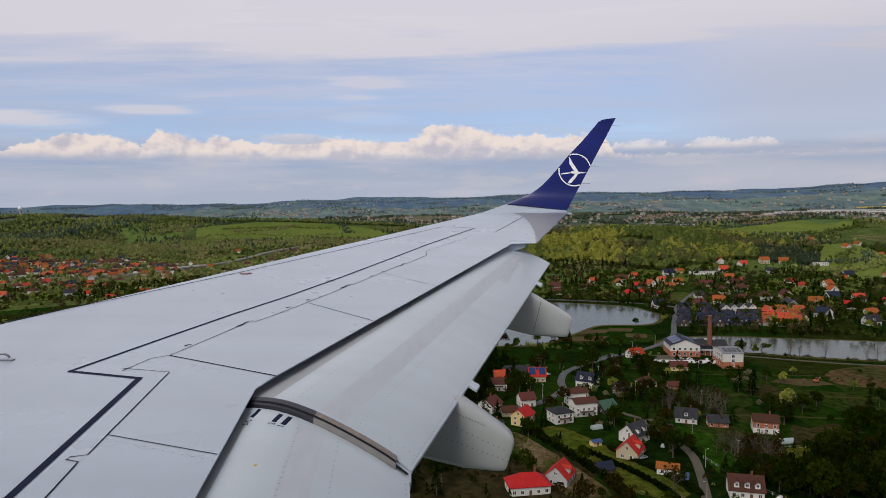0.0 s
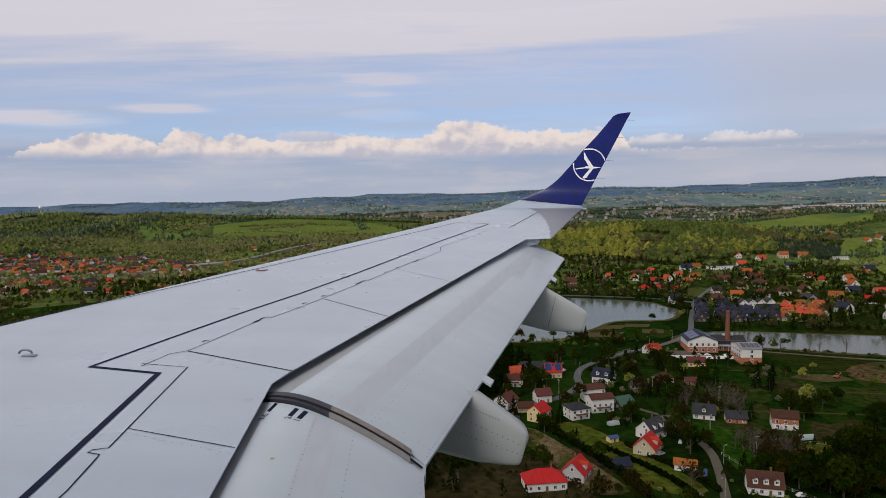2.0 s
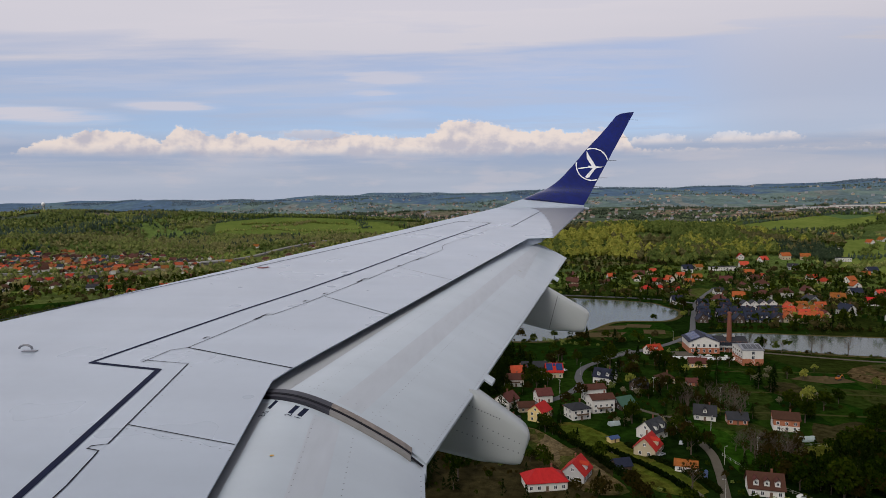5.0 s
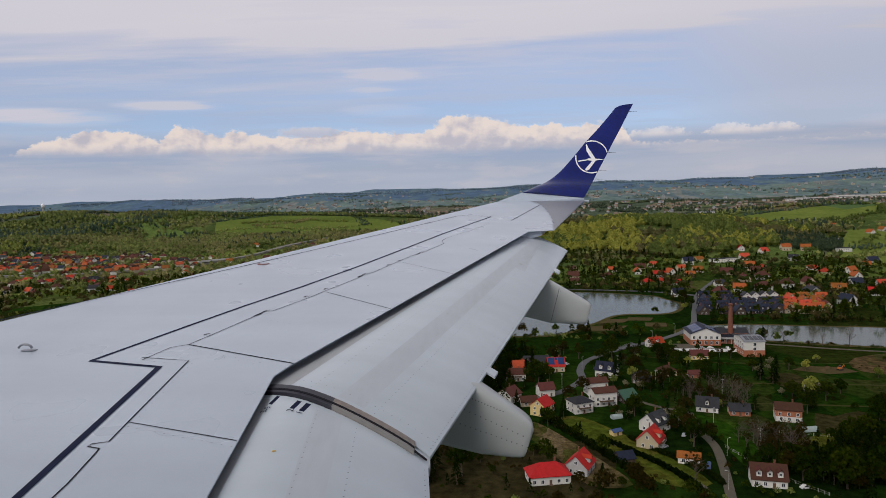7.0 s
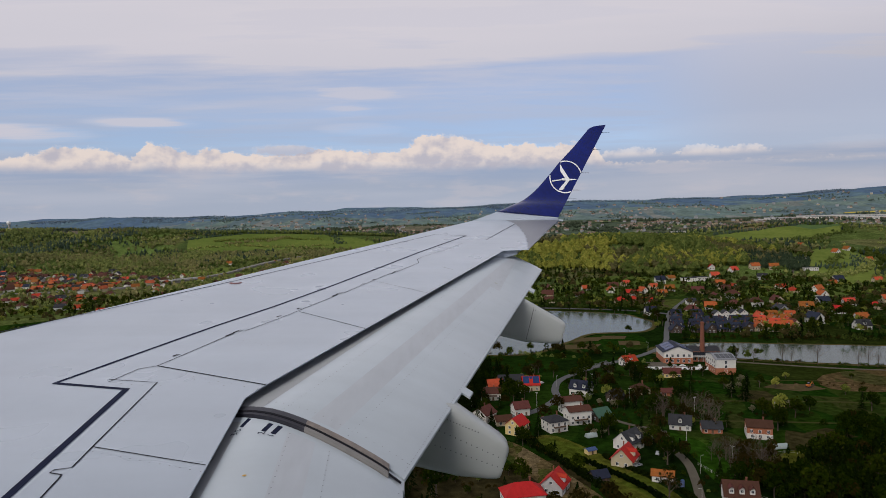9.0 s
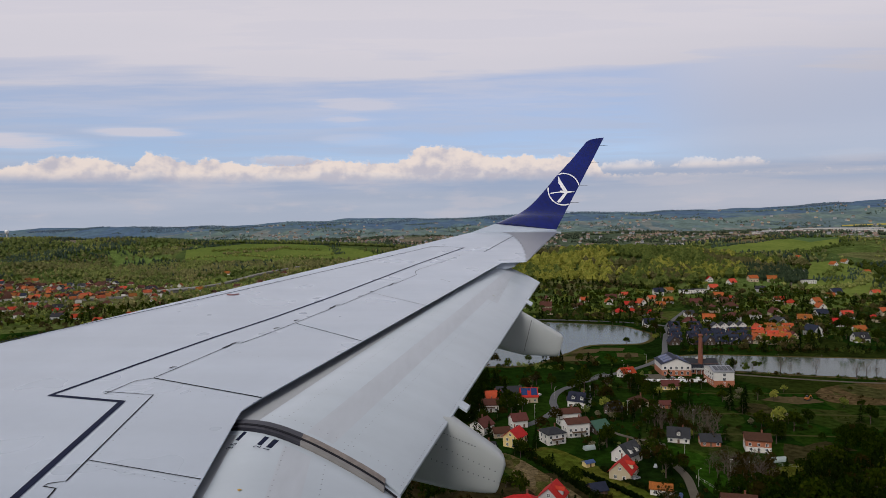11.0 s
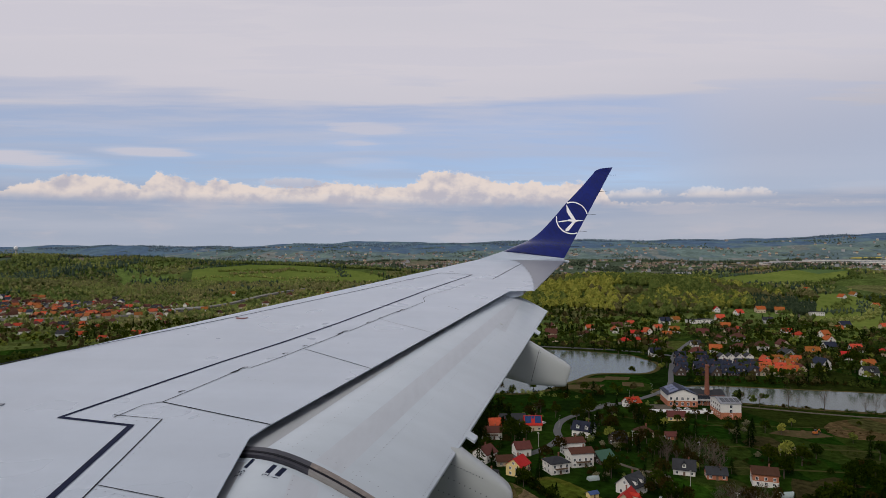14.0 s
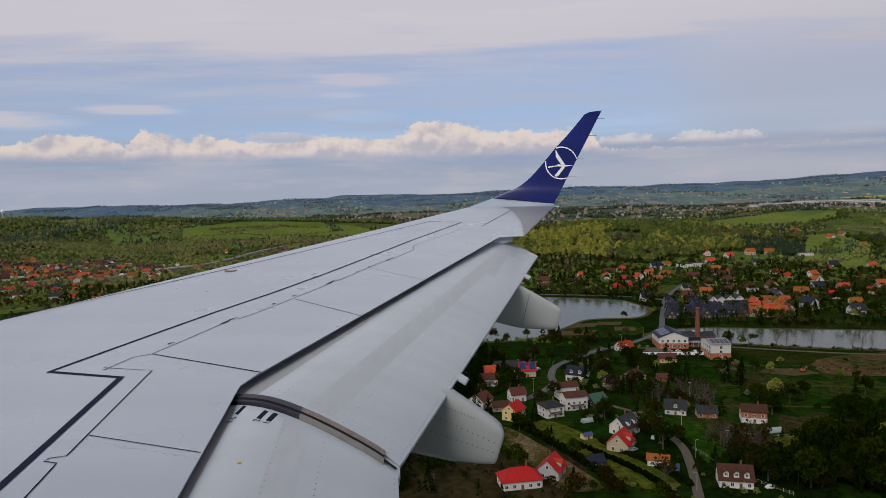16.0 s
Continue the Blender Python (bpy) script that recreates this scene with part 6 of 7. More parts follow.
def conifer(seed, h, spread):
    r = random.Random(seed)
    ob = thing("conifer", pose(0, 0, 0), "dark narrow garden conifer", "tree", "garden conifers")
    part("trunk", tube((0, 0, -0.5), (0, 0, h * 0.95), 0.02 * h, 6, 0.004 * h), BARK, ob)
    v, f = [], []
    for k in range(230):
        t = r.random() ** 0.75
        rad = spread * (1 - t) * r.uniform(0.5, 1.05) + 0.05
        a = r.uniform(0, 6.3)
        p = Vector((rad * math.cos(a), rad * math.sin(a), h * (0.08 + 0.92 * t) - rad * 0.25))
        s = 0.10 * h * (1 - 0.6 * t) * r.uniform(0.6, 1.2)
        o = len(v)
        out = Vector((math.cos(a), math.sin(a), -0.45)) * s
        side = Vector((-math.sin(a), math.cos(a), r.uniform(-0.3, 0.3))) * s * 0.6
        for q in (p - out * 0.5 - side * 0.6, p - out * 0.5 + side * 0.6, p + out * 0.6 + side * 0.4, p + out, p + out * 0.6 - side * 0.4):
            v.append(tuple(q))
        f.append((o, o + 1, o + 2, o + 3, o + 4))
    part("crown", (v, f), LEAF["dark"], ob)
    return ob


def bare_tree(seed, h, spread):
    r = random.Random(seed)
    ob = thing("bare_tree", pose(0, 0, 0), "tall leafless tree with fine dark branches", "tree", "bare trees")
    limbs, twigs = [tube((0, 0, -0.5), (0.1, 0.05, h * 0.7), 0.022 * h, 6, 0.008 * h)], []
    for k in range(11):
        a = k * 2.4 + r.uniform(-0.4, 0.4)
        z = h * (0.22 + 0.045 * k)
        tip = Vector((spread * 0.75 * math.cos(a), spread * 0.75 * math.sin(a), z + h * r.uniform(0.2, 0.34)))
        root = Vector((0.04, 0.02, z))
        limbs.append(tube(root, tip, 0.007 * h, 4, 0.003 * h))
        for q in range(6):
            p = root.lerp(tip, 0.4 + 0.12 * q)
            e = p + Vector((r.uniform(-1, 1), r.uniform(-1, 1), r.uniform(0.1, 1.1))) * spread * 0.38
            twigs.append(tube(p, e, 0.0032 * h, 3, 0.0016 * h))
            for _ in range(3):
                twigs.append(tube(p.lerp(e, r.uniform(0.4, 0.9)), e + Vector((r.uniform(-1, 1), r.uniform(-1, 1), r.uniform(-0.2, 1))) * spread * 0.2, 0.0022 * h, 3, 0.001 * h))
    part("trunk", merge(*limbs), BARK, ob)
    part("crown", merge(*twigs), BARK, ob)
    return ob


PROTO_TREES = [broad_tree(1, "spring", 9, 3.6, 300), broad_tree(2, "deep", 10, 4.2, 340), broad_tree(3, "deep", 7, 3.2, 300), broad_tree(4, "twig", 11, 3.8, 200, True), broad_tree(5, "green", 6, 2.6, 240),
               conifer(6, 11, 2.6), conifer(7, 8, 1.7), broad_tree(8, "blossom", 5, 2.4), broad_tree(9, "twig", 14, 4.5, 60, True), broad_tree(10, "deep", 13, 4.8, 420), conifer(11, 14, 3.2), bare_tree(12, 15, 4.6), bare_tree(13, 12, 3.2)]
used = [False] * len(PROTO_TREES)


def plant(kind, x, y, size=1.0):
    m = pose(x, y, height1(x, y), 0, 0, rng.uniform(0, 360)) @ Matrix.Diagonal((size, size, size * rng.uniform(0.9, 1.15), 1))
    if not used[kind]:
        used[kind] = True
        PROTO_TREES[kind].matrix_basis = m
        return
    copy_thing(PROTO_TREES[kind], m).matrix_basis = m


PLOT_CLEAR = [(60, 340), (76, 348), (90, 320), (104, 296), (112, 262), (96, 262), (84, 296)]
LAWN = [[(118, 330), (160, 304), (230, 296), (330, 320), (480, 350), (540, 410), (400, 448), (300, 476), (240, 498), (180, 455), (135, 395)], [(86, 556), (130, 540), (190, 556), (205, 630), (150, 630), (106, 588)], PLOT_EARTH, PLOT_LAWN, PLOT_MEADOW, PLOT_CLEAR]
BARE_PLOTS = LAWN[2:]


def open_ground(x, y, r=2.0):
    if any(inside(x, y, p) for p in BARE_PLOTS) or any(inside(x, y, p) for p in LAWN[:2]) and rng.random() < 0.85:
        return False
    return clear_of(x, y, r) and not wet(x, y) and not near_line(x, y, ROAD_LINE, 5 + r) and not near_line(x, y, LANE, 4 + r)


def grove(n, kinds, cx, cy, sx, sy, lo=0.7, hi=1.2):
    for _ in range(n):
        for _ in range(10):
            x, y = cx + sx * rng.uniform(-1, 1), cy + sy * rng.uniform(-1, 1)
            if open_ground(x, y):
                plant(rng.choice(kinds), x, y, rng.uniform(lo, hi))
                break


# row of bare trees on the lake bank
for x, y in ((222, 508), (232, 505), (243, 500), (262, 494), (268, 492), (285, 487), (310, 478), (316, 476), (322, 474), (345, 470), (360, 464)):
    plant(rng.choice((11, 12)), x, y, rng.uniform(0.8, 1.1))
for _ in range(16):
    plant(rng.choice((11, 12, 12, 8)), rng.uniform(124, 162), rng.uniform(356, 388), rng.uniform(0.75, 1.05))
for x, y, k in ((104, 338, 1.1), (109, 333, 0.9), (188, 418, 1.2), (205, 440, 1.1), (198, 428, 0.9), (82, 344, 0.8), (98, 396, 0.9)):
    plant(7, x, y, k)
for x, y, k in ((196, 372, 1.25), (106, 412, 0.9), (136, 352, 0.8), (210, 300, 1.1), (150, 440, 0.8)):
    plant(0, x, y, k)
grove(46, (1, 2, 3, 4, 5, 6, 7, 2, 1, 9), 75, 400, 90, 70)
grove(16, (2, 4, 6, 7, 2, 4), 60, 310, 60, 50, 0.4, 0.75)
grove(40, (3, 8, 9, 1, 10, 5, 3), 160, 300, 70, 45)
grove(16, (5, 10, 9, 1, 2, 7), 170, 385, 50, 45)
grove(20, (3, 8, 2, 1), 130, 465, 70, 24, 0.6, 1.0)
grove(20, (1, 9, 10, 5), 260, 330, 60, 50)
grove(36, (9, 10, 5, 1), -12, 330, 28, 70)
grove(14, (0, 1, 2, 7), 300, 430, 80, 25, 0.5, 0.9)
grove(60, (1, 2, 5, 0, 9, 3), 280, 690, 170, 60, 0.7, 1.1)
grove(40, (1, 2, 5, 0, 9, 10), 420, 640, 120, 90)


grove(60, (9, 10, 10, 5, 1, 9), 200, 285, 70, 30, 0.8, 1.3)
grove(16, (9, 10, 5, 1, 2), 80, 350, 60, 60, 0.5, 0.9)
grove(30, (9, 10, 5, 1), 25, 400, 30, 60)


# clipped hedges
def hedge(pts, w, h):
    r = random.Random(len(TAKEN) + int(pts[0][0]))
    line = spline(pts, 10)
    v, f = [], []
    for x, y in line:
        for _ in range(60):
            px, py, pz = x + r.uniform(-w, w) * 0.6 + r.uniform(-1, 1), y + r.uniform(-w, w) * 0.6 + r.uniform(-1.6, 1.6), height1(x, y) + r.uniform(0.1, h)
            s = r.uniform(0.3, 0.6)
            q = Euler((r.uniform(0, 6.3), r.uniform(0, 6.3), 0)).to_matrix()
            o = len(v)
            v += [tuple(Vector((px, py, pz)) + q @ Vector((a * s, b * s, 0))) for a, b in ((-1, -0.7), (0.8, -0.9), (1, 0.6), (-0.5, 1))]
            f.append((o, o + 1, o + 2, o + 3))
    single("hedge", (v, f), LEAF["dark"], "dense dark evergreen garden hedge", "hedge", group="garden hedges")


for x, y, k in ((184, 407, 1.1), (192, 404, 1.2), (113, 331, 0.9), (156, 351, 0.7), (188, 399, 0.9)):
    plant(10, x, y, k)
for _ in range(14):
    k = rng.random()
    plant(rng.choice((11, 12, 8, 3)), 121 + 24 * k + rng.uniform(-3, 3), 396 - 50 * k + rng.uniform(-4, 4), rng.uniform(0.7, 1.0))
for _ in range(30):
    plant(rng.choice((11, 12, 12, 8, 3)), 142 + rng.uniform(-14, 14), 294 + rng.uniform(-18, 18), rng.uniform(0.6, 0.95))
hedge([(42, 344), (50, 324), (60, 300), (68, 280), (74, 258)], 2.2, 3.4)
hedge([(66, 312), (76, 296), (87, 276), (93, 258)], 1.0, 1.8)
hedge([(80, 312), (88, 296), (100, 276), (104, 262)], 1.2, 1.6)


# ---- woods ----
def lumps(g, pts, z0, hs, pointed):
    """Uneven low cores for far crowns, under their clumps of leaves."""
    v = [(1, 0, 0), (-1, 0, 0), (0, 1, 0), (0, -1, 0), (0, 0, 1), (0, 0, -1)]
    f = [(0, 2, 4), (2, 1, 4), (1, 3, 4), (3, 0, 4), (2, 0, 5), (1, 2, 5), (3, 1, 5), (0, 3, 5)]
    shell = np.array(v)
    n, k = len(pts), len(shell)
    wide = g.uniform(0.34, 0.50, (n, 1, 1)) if not pointed else g.uniform(0.26, 0.36, (n, 1, 1))
    p = shell[None] * g.uniform(0.68, 1.28, (n, k, 1))
    if pointed:
        p[..., :2] *= (0.85 - 0.6 * shell[:, 2])[None, :, None]
    turn = g.uniform(0, 6.3, (n, 1))
    x, y = p[..., 0] * np.cos(turn) - p[..., 1] * np.sin(turn), p[..., 0] * np.sin(turn) + p[..., 1] * np.cos(turn)
    p = np.stack([x, y, p[..., 2]], 2) * np.concatenate([wide, wide, np.full((n, 1, 1), 0.5)], 2) * hs[:, None, None]
    p[..., 0] += pts[:, None, 0]
    p[..., 1] += pts[:, None, 1]
    p[..., 2] += (z0 + 0.46 * hs)[:, None]
    faces = np.array(f)[None] + (np.arange(n) * k)[:, None, None]
    return p.reshape(-1, 3).tolist(), faces.reshape(-1, 3).tolist()


def wood(name, count, sampler, leaf, size, clumps, label, seed):
    """Crowns of many tilted clumps, joined."""
    g = np.random.default_rng(seed)
    pts = sampler(g, count)
    n = len(pts)
    if n == 0:
        return
    hs = size * g.uniform(0.65, 1.35, n)
    z0 = height(pts[:, 0], pts[:, 1])
    k = clumps
    d = g.normal(size=(n, k, 3))
    d /= np.linalg.norm(d, axis=2, keepdims=True)
    d[..., 2] = np.abs(d[..., 2]) * 1.1 - 0.25
    rad = g.uniform(0.55, 1.05, (n, k, 1))
    cen = d * rad * np.array([0.36, 0.36, 0.42]) * hs[:, None, None]
    if leaf in ("dark", "fir", "pine"):
        up = g.random((n, k)) ** 0.8
        a = g.uniform(0, 6.3, (n, k))
        rr = (1.05 - up) * 0.26 * hs[:, None] * g.uniform(0.5, 1.1, (n, k))
        cen = np.stack([rr * np.cos(a), rr * np.sin(a), (up - 0.55) * 0.95 * hs[:, None]], 2)
    cen[..., 0] += pts[:, None, 0]
    cen[..., 1] += pts[:, None, 1]
    cen[..., 2] += (z0 + 0.58 * hs)[:, None]
    s = (0.17 if k < 12 else 0.15 if k < 20 else 0.14 if k < 36 else 0.112 if k < 45 else 0.10 if k < 60 else 0.065) * hs[:, None, None] * g.uniform(0.6, 1.2, (n, k, 1))
    if leaf in ("dark", "fir", "pine"):
        s = s * 0.75
    out = d if leaf not in ("dark", "fir", "pine") else np.stack([np.cos(a), np.sin(a), 0.5 + 0 * a], 2)
    face = out + 0.5 * g.normal(size=(n, k, 3))
    ax = np.cross(face, g.normal(size=(n, k, 3)))
    ax /= np.linalg.norm(ax, axis=2, keepdims=True)
    bx = np.cross(face, ax)
    bx /= np.linalg.norm(bx, axis=2, keepdims=True)
    quad = np.stack([cen - ax * s, cen - bx * s * 0.8, cen + ax * s, cen + bx * s * 0.8], 2).reshape(-1, 3)
    faces = np.arange(len(quad)).reshape(-1, 4)
    quad, faces = quad.tolist(), faces.tolist()
    if k <= 26 or k == 40:
        shells, skins = lumps(g, pts, z0, hs, leaf in ("dark", "fir", "pine"))
        if k >= 8:
            skins = skins + [[i + len(shells) for i in q] for q in faces]
            shells = shells + quad
        quad, faces = shells, skins
    me = bpy.data.meshes.new(name)
    me.from_pydata(quad, [], faces)
    me.materials.append(LEAF[leaf])
    tagged(new(name, me), label, "wood", kind="stuff")


OPEN = [[(600, 1490), (690, 1430), (800, 1470), (960, 1560), (1040, 1660), (930, 1690), (800, 1640), (700, 1630)], [(560, 980), (640, 960), (790, 1160), (830, 1330), (740, 1300), (640, 1120)],
        [(-640, 1700), (-400, 1660), (-260, 1820), (-330, 2000), (-560, 2010), (-700, 1880)], [(-420, 1720), (-200, 1700), (-150, 1850), (-300, 1960)]]
HOUSES = np.array([(a, b, c) for a, b, c in TAKEN])
ROADS = np.array(list(HIGHWAY) + list(ROAD_LINE))


def mask_poly(p, poly):
    hit = np.zeros(len(p), bool)
    for (x0, y0), (x1, y1) in zip(poly, poly[1:] + poly[:1]):
        if y0 == y1:
            continue
        c = ((y0 > p[:, 1]) != (y1 > p[:, 1])) & (p[:, 0] < (x1 - x0) * (p[:, 1] - y0) / (y1 - y0) + x0)
        hit ^= c
    return hit


def free(p, gap=1.0, road=14.0):
    keep = np.ones(len(p), bool)
    for poly in LAWN + OPEN + [LAKE_W, LAKE_E]:
        keep &= ~mask_poly(p, poly)
    for a, b, c in HOUSES:
        keep &= (p[:, 0] - a) ** 2 + (p[:, 1] - b) ** 2 > (c * 0.7 + gap) ** 2
    for a, b in ROADS:
        keep &= (p[:, 0] - a) ** 2 + (p[:, 1] - b) ** 2 > road ** 2
    return p[keep]


def blob(cx, cy, sx, sy, seed=0.0, stand=None):
    def take(g, n):
        p = np.stack([cx + sx * g.uniform(-1.3, 1.3, n * 2), cy + sy * g.uniform(-1.3, 1.3, n * 2)], 1)
        e = ((p[:, 0] - cx) / sx) ** 2 + ((p[:, 1] - cy) / sy) ** 2 + 0.35 * np_noise(p[:, 0], p[:, 1], 45, seed)
        if stand:
            e = e + 9 * (np_noise(p[:, 0], p[:, 1], *stand[:2]) < stand[2])
        return free(p[e < 1][:n])
    return take


def wedge(r0, r1, lo, hi, seed, cut, scale=60):
    def take(g, n):
        r = np.sqrt(g.uniform(r0 ** 2, r1 ** 2, n * 4))
        a = np.radians(g.uniform(lo, hi, n * 4))
        p = np.stack([r * np.sin(a), r * np.cos(a)], 1)
        m = np_noise(p[:, 0], p[:, 1], scale, seed) > cut
        return free(p[m][:n])
    return take


# wooded hill beyond the lake
wood("woodland", 2500, blob(300, 1260, 330, 190, 1, (60, 1, -0.05)), "spring", 14.0, 40, "hillside wood in fresh spring leaf", 1)
wood("woodland", 2500, blob(320, 1280, 350, 220, 3, (60, 4, -0.1)), "green", 14.5, 40, "hillside wood of green broadleaf trees", 2)
wood("woodland", 1500, blob(330, 1260, 360, 200, 5, (60, 7, 0.1)), "brown", 13.0, 40, "hillside wood of budding brown trees", 3)
wood("woodland", 507, blob(600, 1130, 60, 60, 6), "fir", 11.4, 8, "clump of dark conifers", 4)
wood("woodland", 725, blob(760, 900, 110, 180, 6), "fir", 10.6, 8, "dark wood beside gardens", 5)
wood("woodland", 870, blob(760, 900, 120, 200, 8), "green", 9.1, 8, "green wood beside gardens", 6)
wood("woodland", 700, blob(830, 1170, 240, 150, 3, (50, 9, -0.2)), "garden", 11.0, 16, "green trees among the hillside gardens", 49)
wood("woodland", 350, blob(850, 1120, 220, 160, 5, (50, 6, 0.0)), "fir", 12.0, 8, "dark conifers among the hillside gardens", 50)
# hills behind the far village
wood("woodland", 4350, blob(-1330, 1950, 420, 380, 2, (150, 2, -0.1)), "pine", 12.5, 8, "dark conifer wood on the far hill", 7)
wood("woodland", 3600, blob(-1250, 1850, 470, 420, 4, (110, 5, 0.15)), "hill", 10.6, 8, "green mixed wood on the far hill", 8)
wood("woodland", 1305, blob(-480, 2200, 520, 130, 4), "pine", 11.4, 8, "dark wood along the hilltop", 9)
wood("woodland", 2030, blob(-450, 2160, 520, 150, 9), "hill", 9.9, 8, "spring green wood along the hilltop", 10)
wood("woodland", 2175, blob(-700, 1560, 400, 130, 4, (50, 3, 0.0)), "hill", 9.1, 8, "spring green trees below the meadow", 11)
wood("woodland", 2175, blob(-600, 1560, 450, 150, 7, (50, 6, 0.1)), "bud", 9.1, 8, "budding trees below the meadow", 12)
wood("woodland", 1595, blob(-1150, 1380, 220, 120, 7), "green", 9.9, 8, "green wood behind the village", 13)
wood("woodland", 3770, blob(-1250, 1800, 470, 400, 6, (60, 8, 0.1)), "hill", 9.9, 8, "spring green wood on the far hill", 14)
wood("woodland", 2400, blob(-1150, 1800, 500, 400, 3, (110, 11, 0.2)), "bud", 9.9, 8, "budding wood on the far hill", 15)
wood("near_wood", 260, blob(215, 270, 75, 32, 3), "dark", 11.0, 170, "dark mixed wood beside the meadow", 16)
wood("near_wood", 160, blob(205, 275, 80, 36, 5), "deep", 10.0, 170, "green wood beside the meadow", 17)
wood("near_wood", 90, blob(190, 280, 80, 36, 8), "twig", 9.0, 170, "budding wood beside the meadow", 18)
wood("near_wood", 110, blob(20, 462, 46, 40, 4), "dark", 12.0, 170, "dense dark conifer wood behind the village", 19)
for seed, (leaf, k) in enumerate((("bud", 1300), ("hill", 1300), ("bud", 700), ("hill", 800))):
    wood("village_trees", k, wedge(1000, 1750, -42, -6, 13 + 5 * seed, 0.0, 28), leaf, 7, 8, "trees and scrub round the far village", 90 + seed)
# loose trees and hedgerows
wood("garden_trees", 1300, wedge(540, 1150, -42, 42, 3, -0.15, 30), "deep", 9.0, 30, "loose green garden trees", 20)
wood("garden_trees", 1500, wedge(540, 1150, -42, 42, 5, 0.0, 30), "garden", 8.0, 30, "loose spring green garden trees", 21)
wood("garden_trees", 500, wedge(540, 1150, -42, 42, 2, 0.1, 30), "spring", 8.0, 30, "loose spring green garden trees", 34)
wood("garden_trees", 800, wedge(540, 1150, -42, 42, 9, 0.0, 30), "dark", 10.0, 30, "loose dark garden conifers", 22)
wood("garden_trees", 1200, wedge(540, 1150, -42, 42, 7, 0.0, 30), "russet", 9.0, 30, "loose budding garden trees", 23)
wood("garden_trees", 900, wedge(760, 1120, -6, 42, 12, -0.2, 24), "garden", 8.0, 30, "green trees among the houses", 35)
wood("garden_trees", 420, wedge(760, 1120, -6, 42, 15, 0.1, 24), "dark", 10.0, 30, "dark conifers among the houses", 36)
wood("hedgerow_trees", 3380, wedge(1100, 2300, -42, 44, 3, 0.15, 50), "green", 8.0, 8, "loose green trees and hedgerows", 24)
wood("hedgerow_trees", 2600, wedge(1100, 2300, -42, 44, 6, 0.2, 50), "hill", 7.2, 8, "loose spring green trees", 25)
wood("hedgerow_trees", 2340, wedge(1100, 2300, -42, 44, 8, 0.25, 50), "bud", 8.0, 8, "loose budding trees", 26)
wood("hedgerow_trees", 1950, wedge(1500, 2300, -42, 44, 1, 0.3, 60), "pine", 9.6, 8, "dark groves between fields", 27)
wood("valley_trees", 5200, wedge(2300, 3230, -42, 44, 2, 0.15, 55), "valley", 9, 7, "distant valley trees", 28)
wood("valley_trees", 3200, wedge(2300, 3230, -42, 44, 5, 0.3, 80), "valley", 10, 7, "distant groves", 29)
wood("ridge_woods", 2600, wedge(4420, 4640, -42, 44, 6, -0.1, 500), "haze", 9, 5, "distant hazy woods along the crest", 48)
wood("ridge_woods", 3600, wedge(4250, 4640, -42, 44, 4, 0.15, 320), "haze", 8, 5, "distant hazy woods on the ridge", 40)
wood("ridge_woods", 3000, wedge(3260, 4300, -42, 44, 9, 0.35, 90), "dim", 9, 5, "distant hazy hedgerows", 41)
wood("near_bushes", 500, wedge(230, 560, -8, 36, 4, -0.05, 14), "deep", 3.6, 55, "bushes and scrub between gardens", 30)
wood("near_bushes", 300, wedge(230, 560, -8, 36, 7, 0.05, 14), "twig", 3.8, 55, "budding scrub between gardens", 31)
wood("near_bushes", 160, wedge(230, 560, -8, 36, 1, 0.3, 14), "green", 3.6, 55, "spring green bushes between gardens", 32)
wood("near_bushes", 160, wedge(230, 500, -8, 36, 9, 0.1, 14), "dark", 5.0, 55, "dark evergreen bushes between gardens", 33)


wood("near_trees", 130, wedge(240, 560, -8, 36, 6, -0.1, 18), "deep", 9.0, 170, "dense dark green garden trees", 42)
wood("near_trees", 100, wedge(240, 560, -8, 36, 3, 0.0, 18), "twig", 9.5, 170, "half-bare brown garden trees", 43)
wood("near_trees", 60, wedge(240, 560, -8, 36, 11, 0.0, 18), "dark", 10.0, 170, "dark garden conifers", 44)


# hedgerows along the ditches of the meadow
def along(pts, wide):
    line = np.array(spline(pts, 20))

    def take(g, n):
        p = line[g.integers(0, len(line), n)] + g.normal(0, wide, (n, 2))
        keep = np.ones(n, bool)
        for a, b, c in HOUSES:
            keep &= (p[:, 0] - a) ** 2 + (p[:, 1] - b) ** 2 > (c * 0.8) ** 2
        for poly in (LAKE_W, LAKE_E):
            keep &= ~mask_poly(p, poly)
        return p[keep]
    return take


wood("near_wood", 34, along([(134, 280), (143, 294), (150, 312)], 6), "twig", 7.0, 60, "half-bare brown wood beside the lane", 45)
wood("near_wood", 44, along([(124, 276), (140, 284), (160, 290)], 6), "dark", 6.5, 110, "dark thicket beside the lane", 46)
wood("near_wood", 70, along([(190, 296), (212, 316), (226, 345)], 7), "deep", 8.5, 170, "dark green trees along the meadow edge", 47)
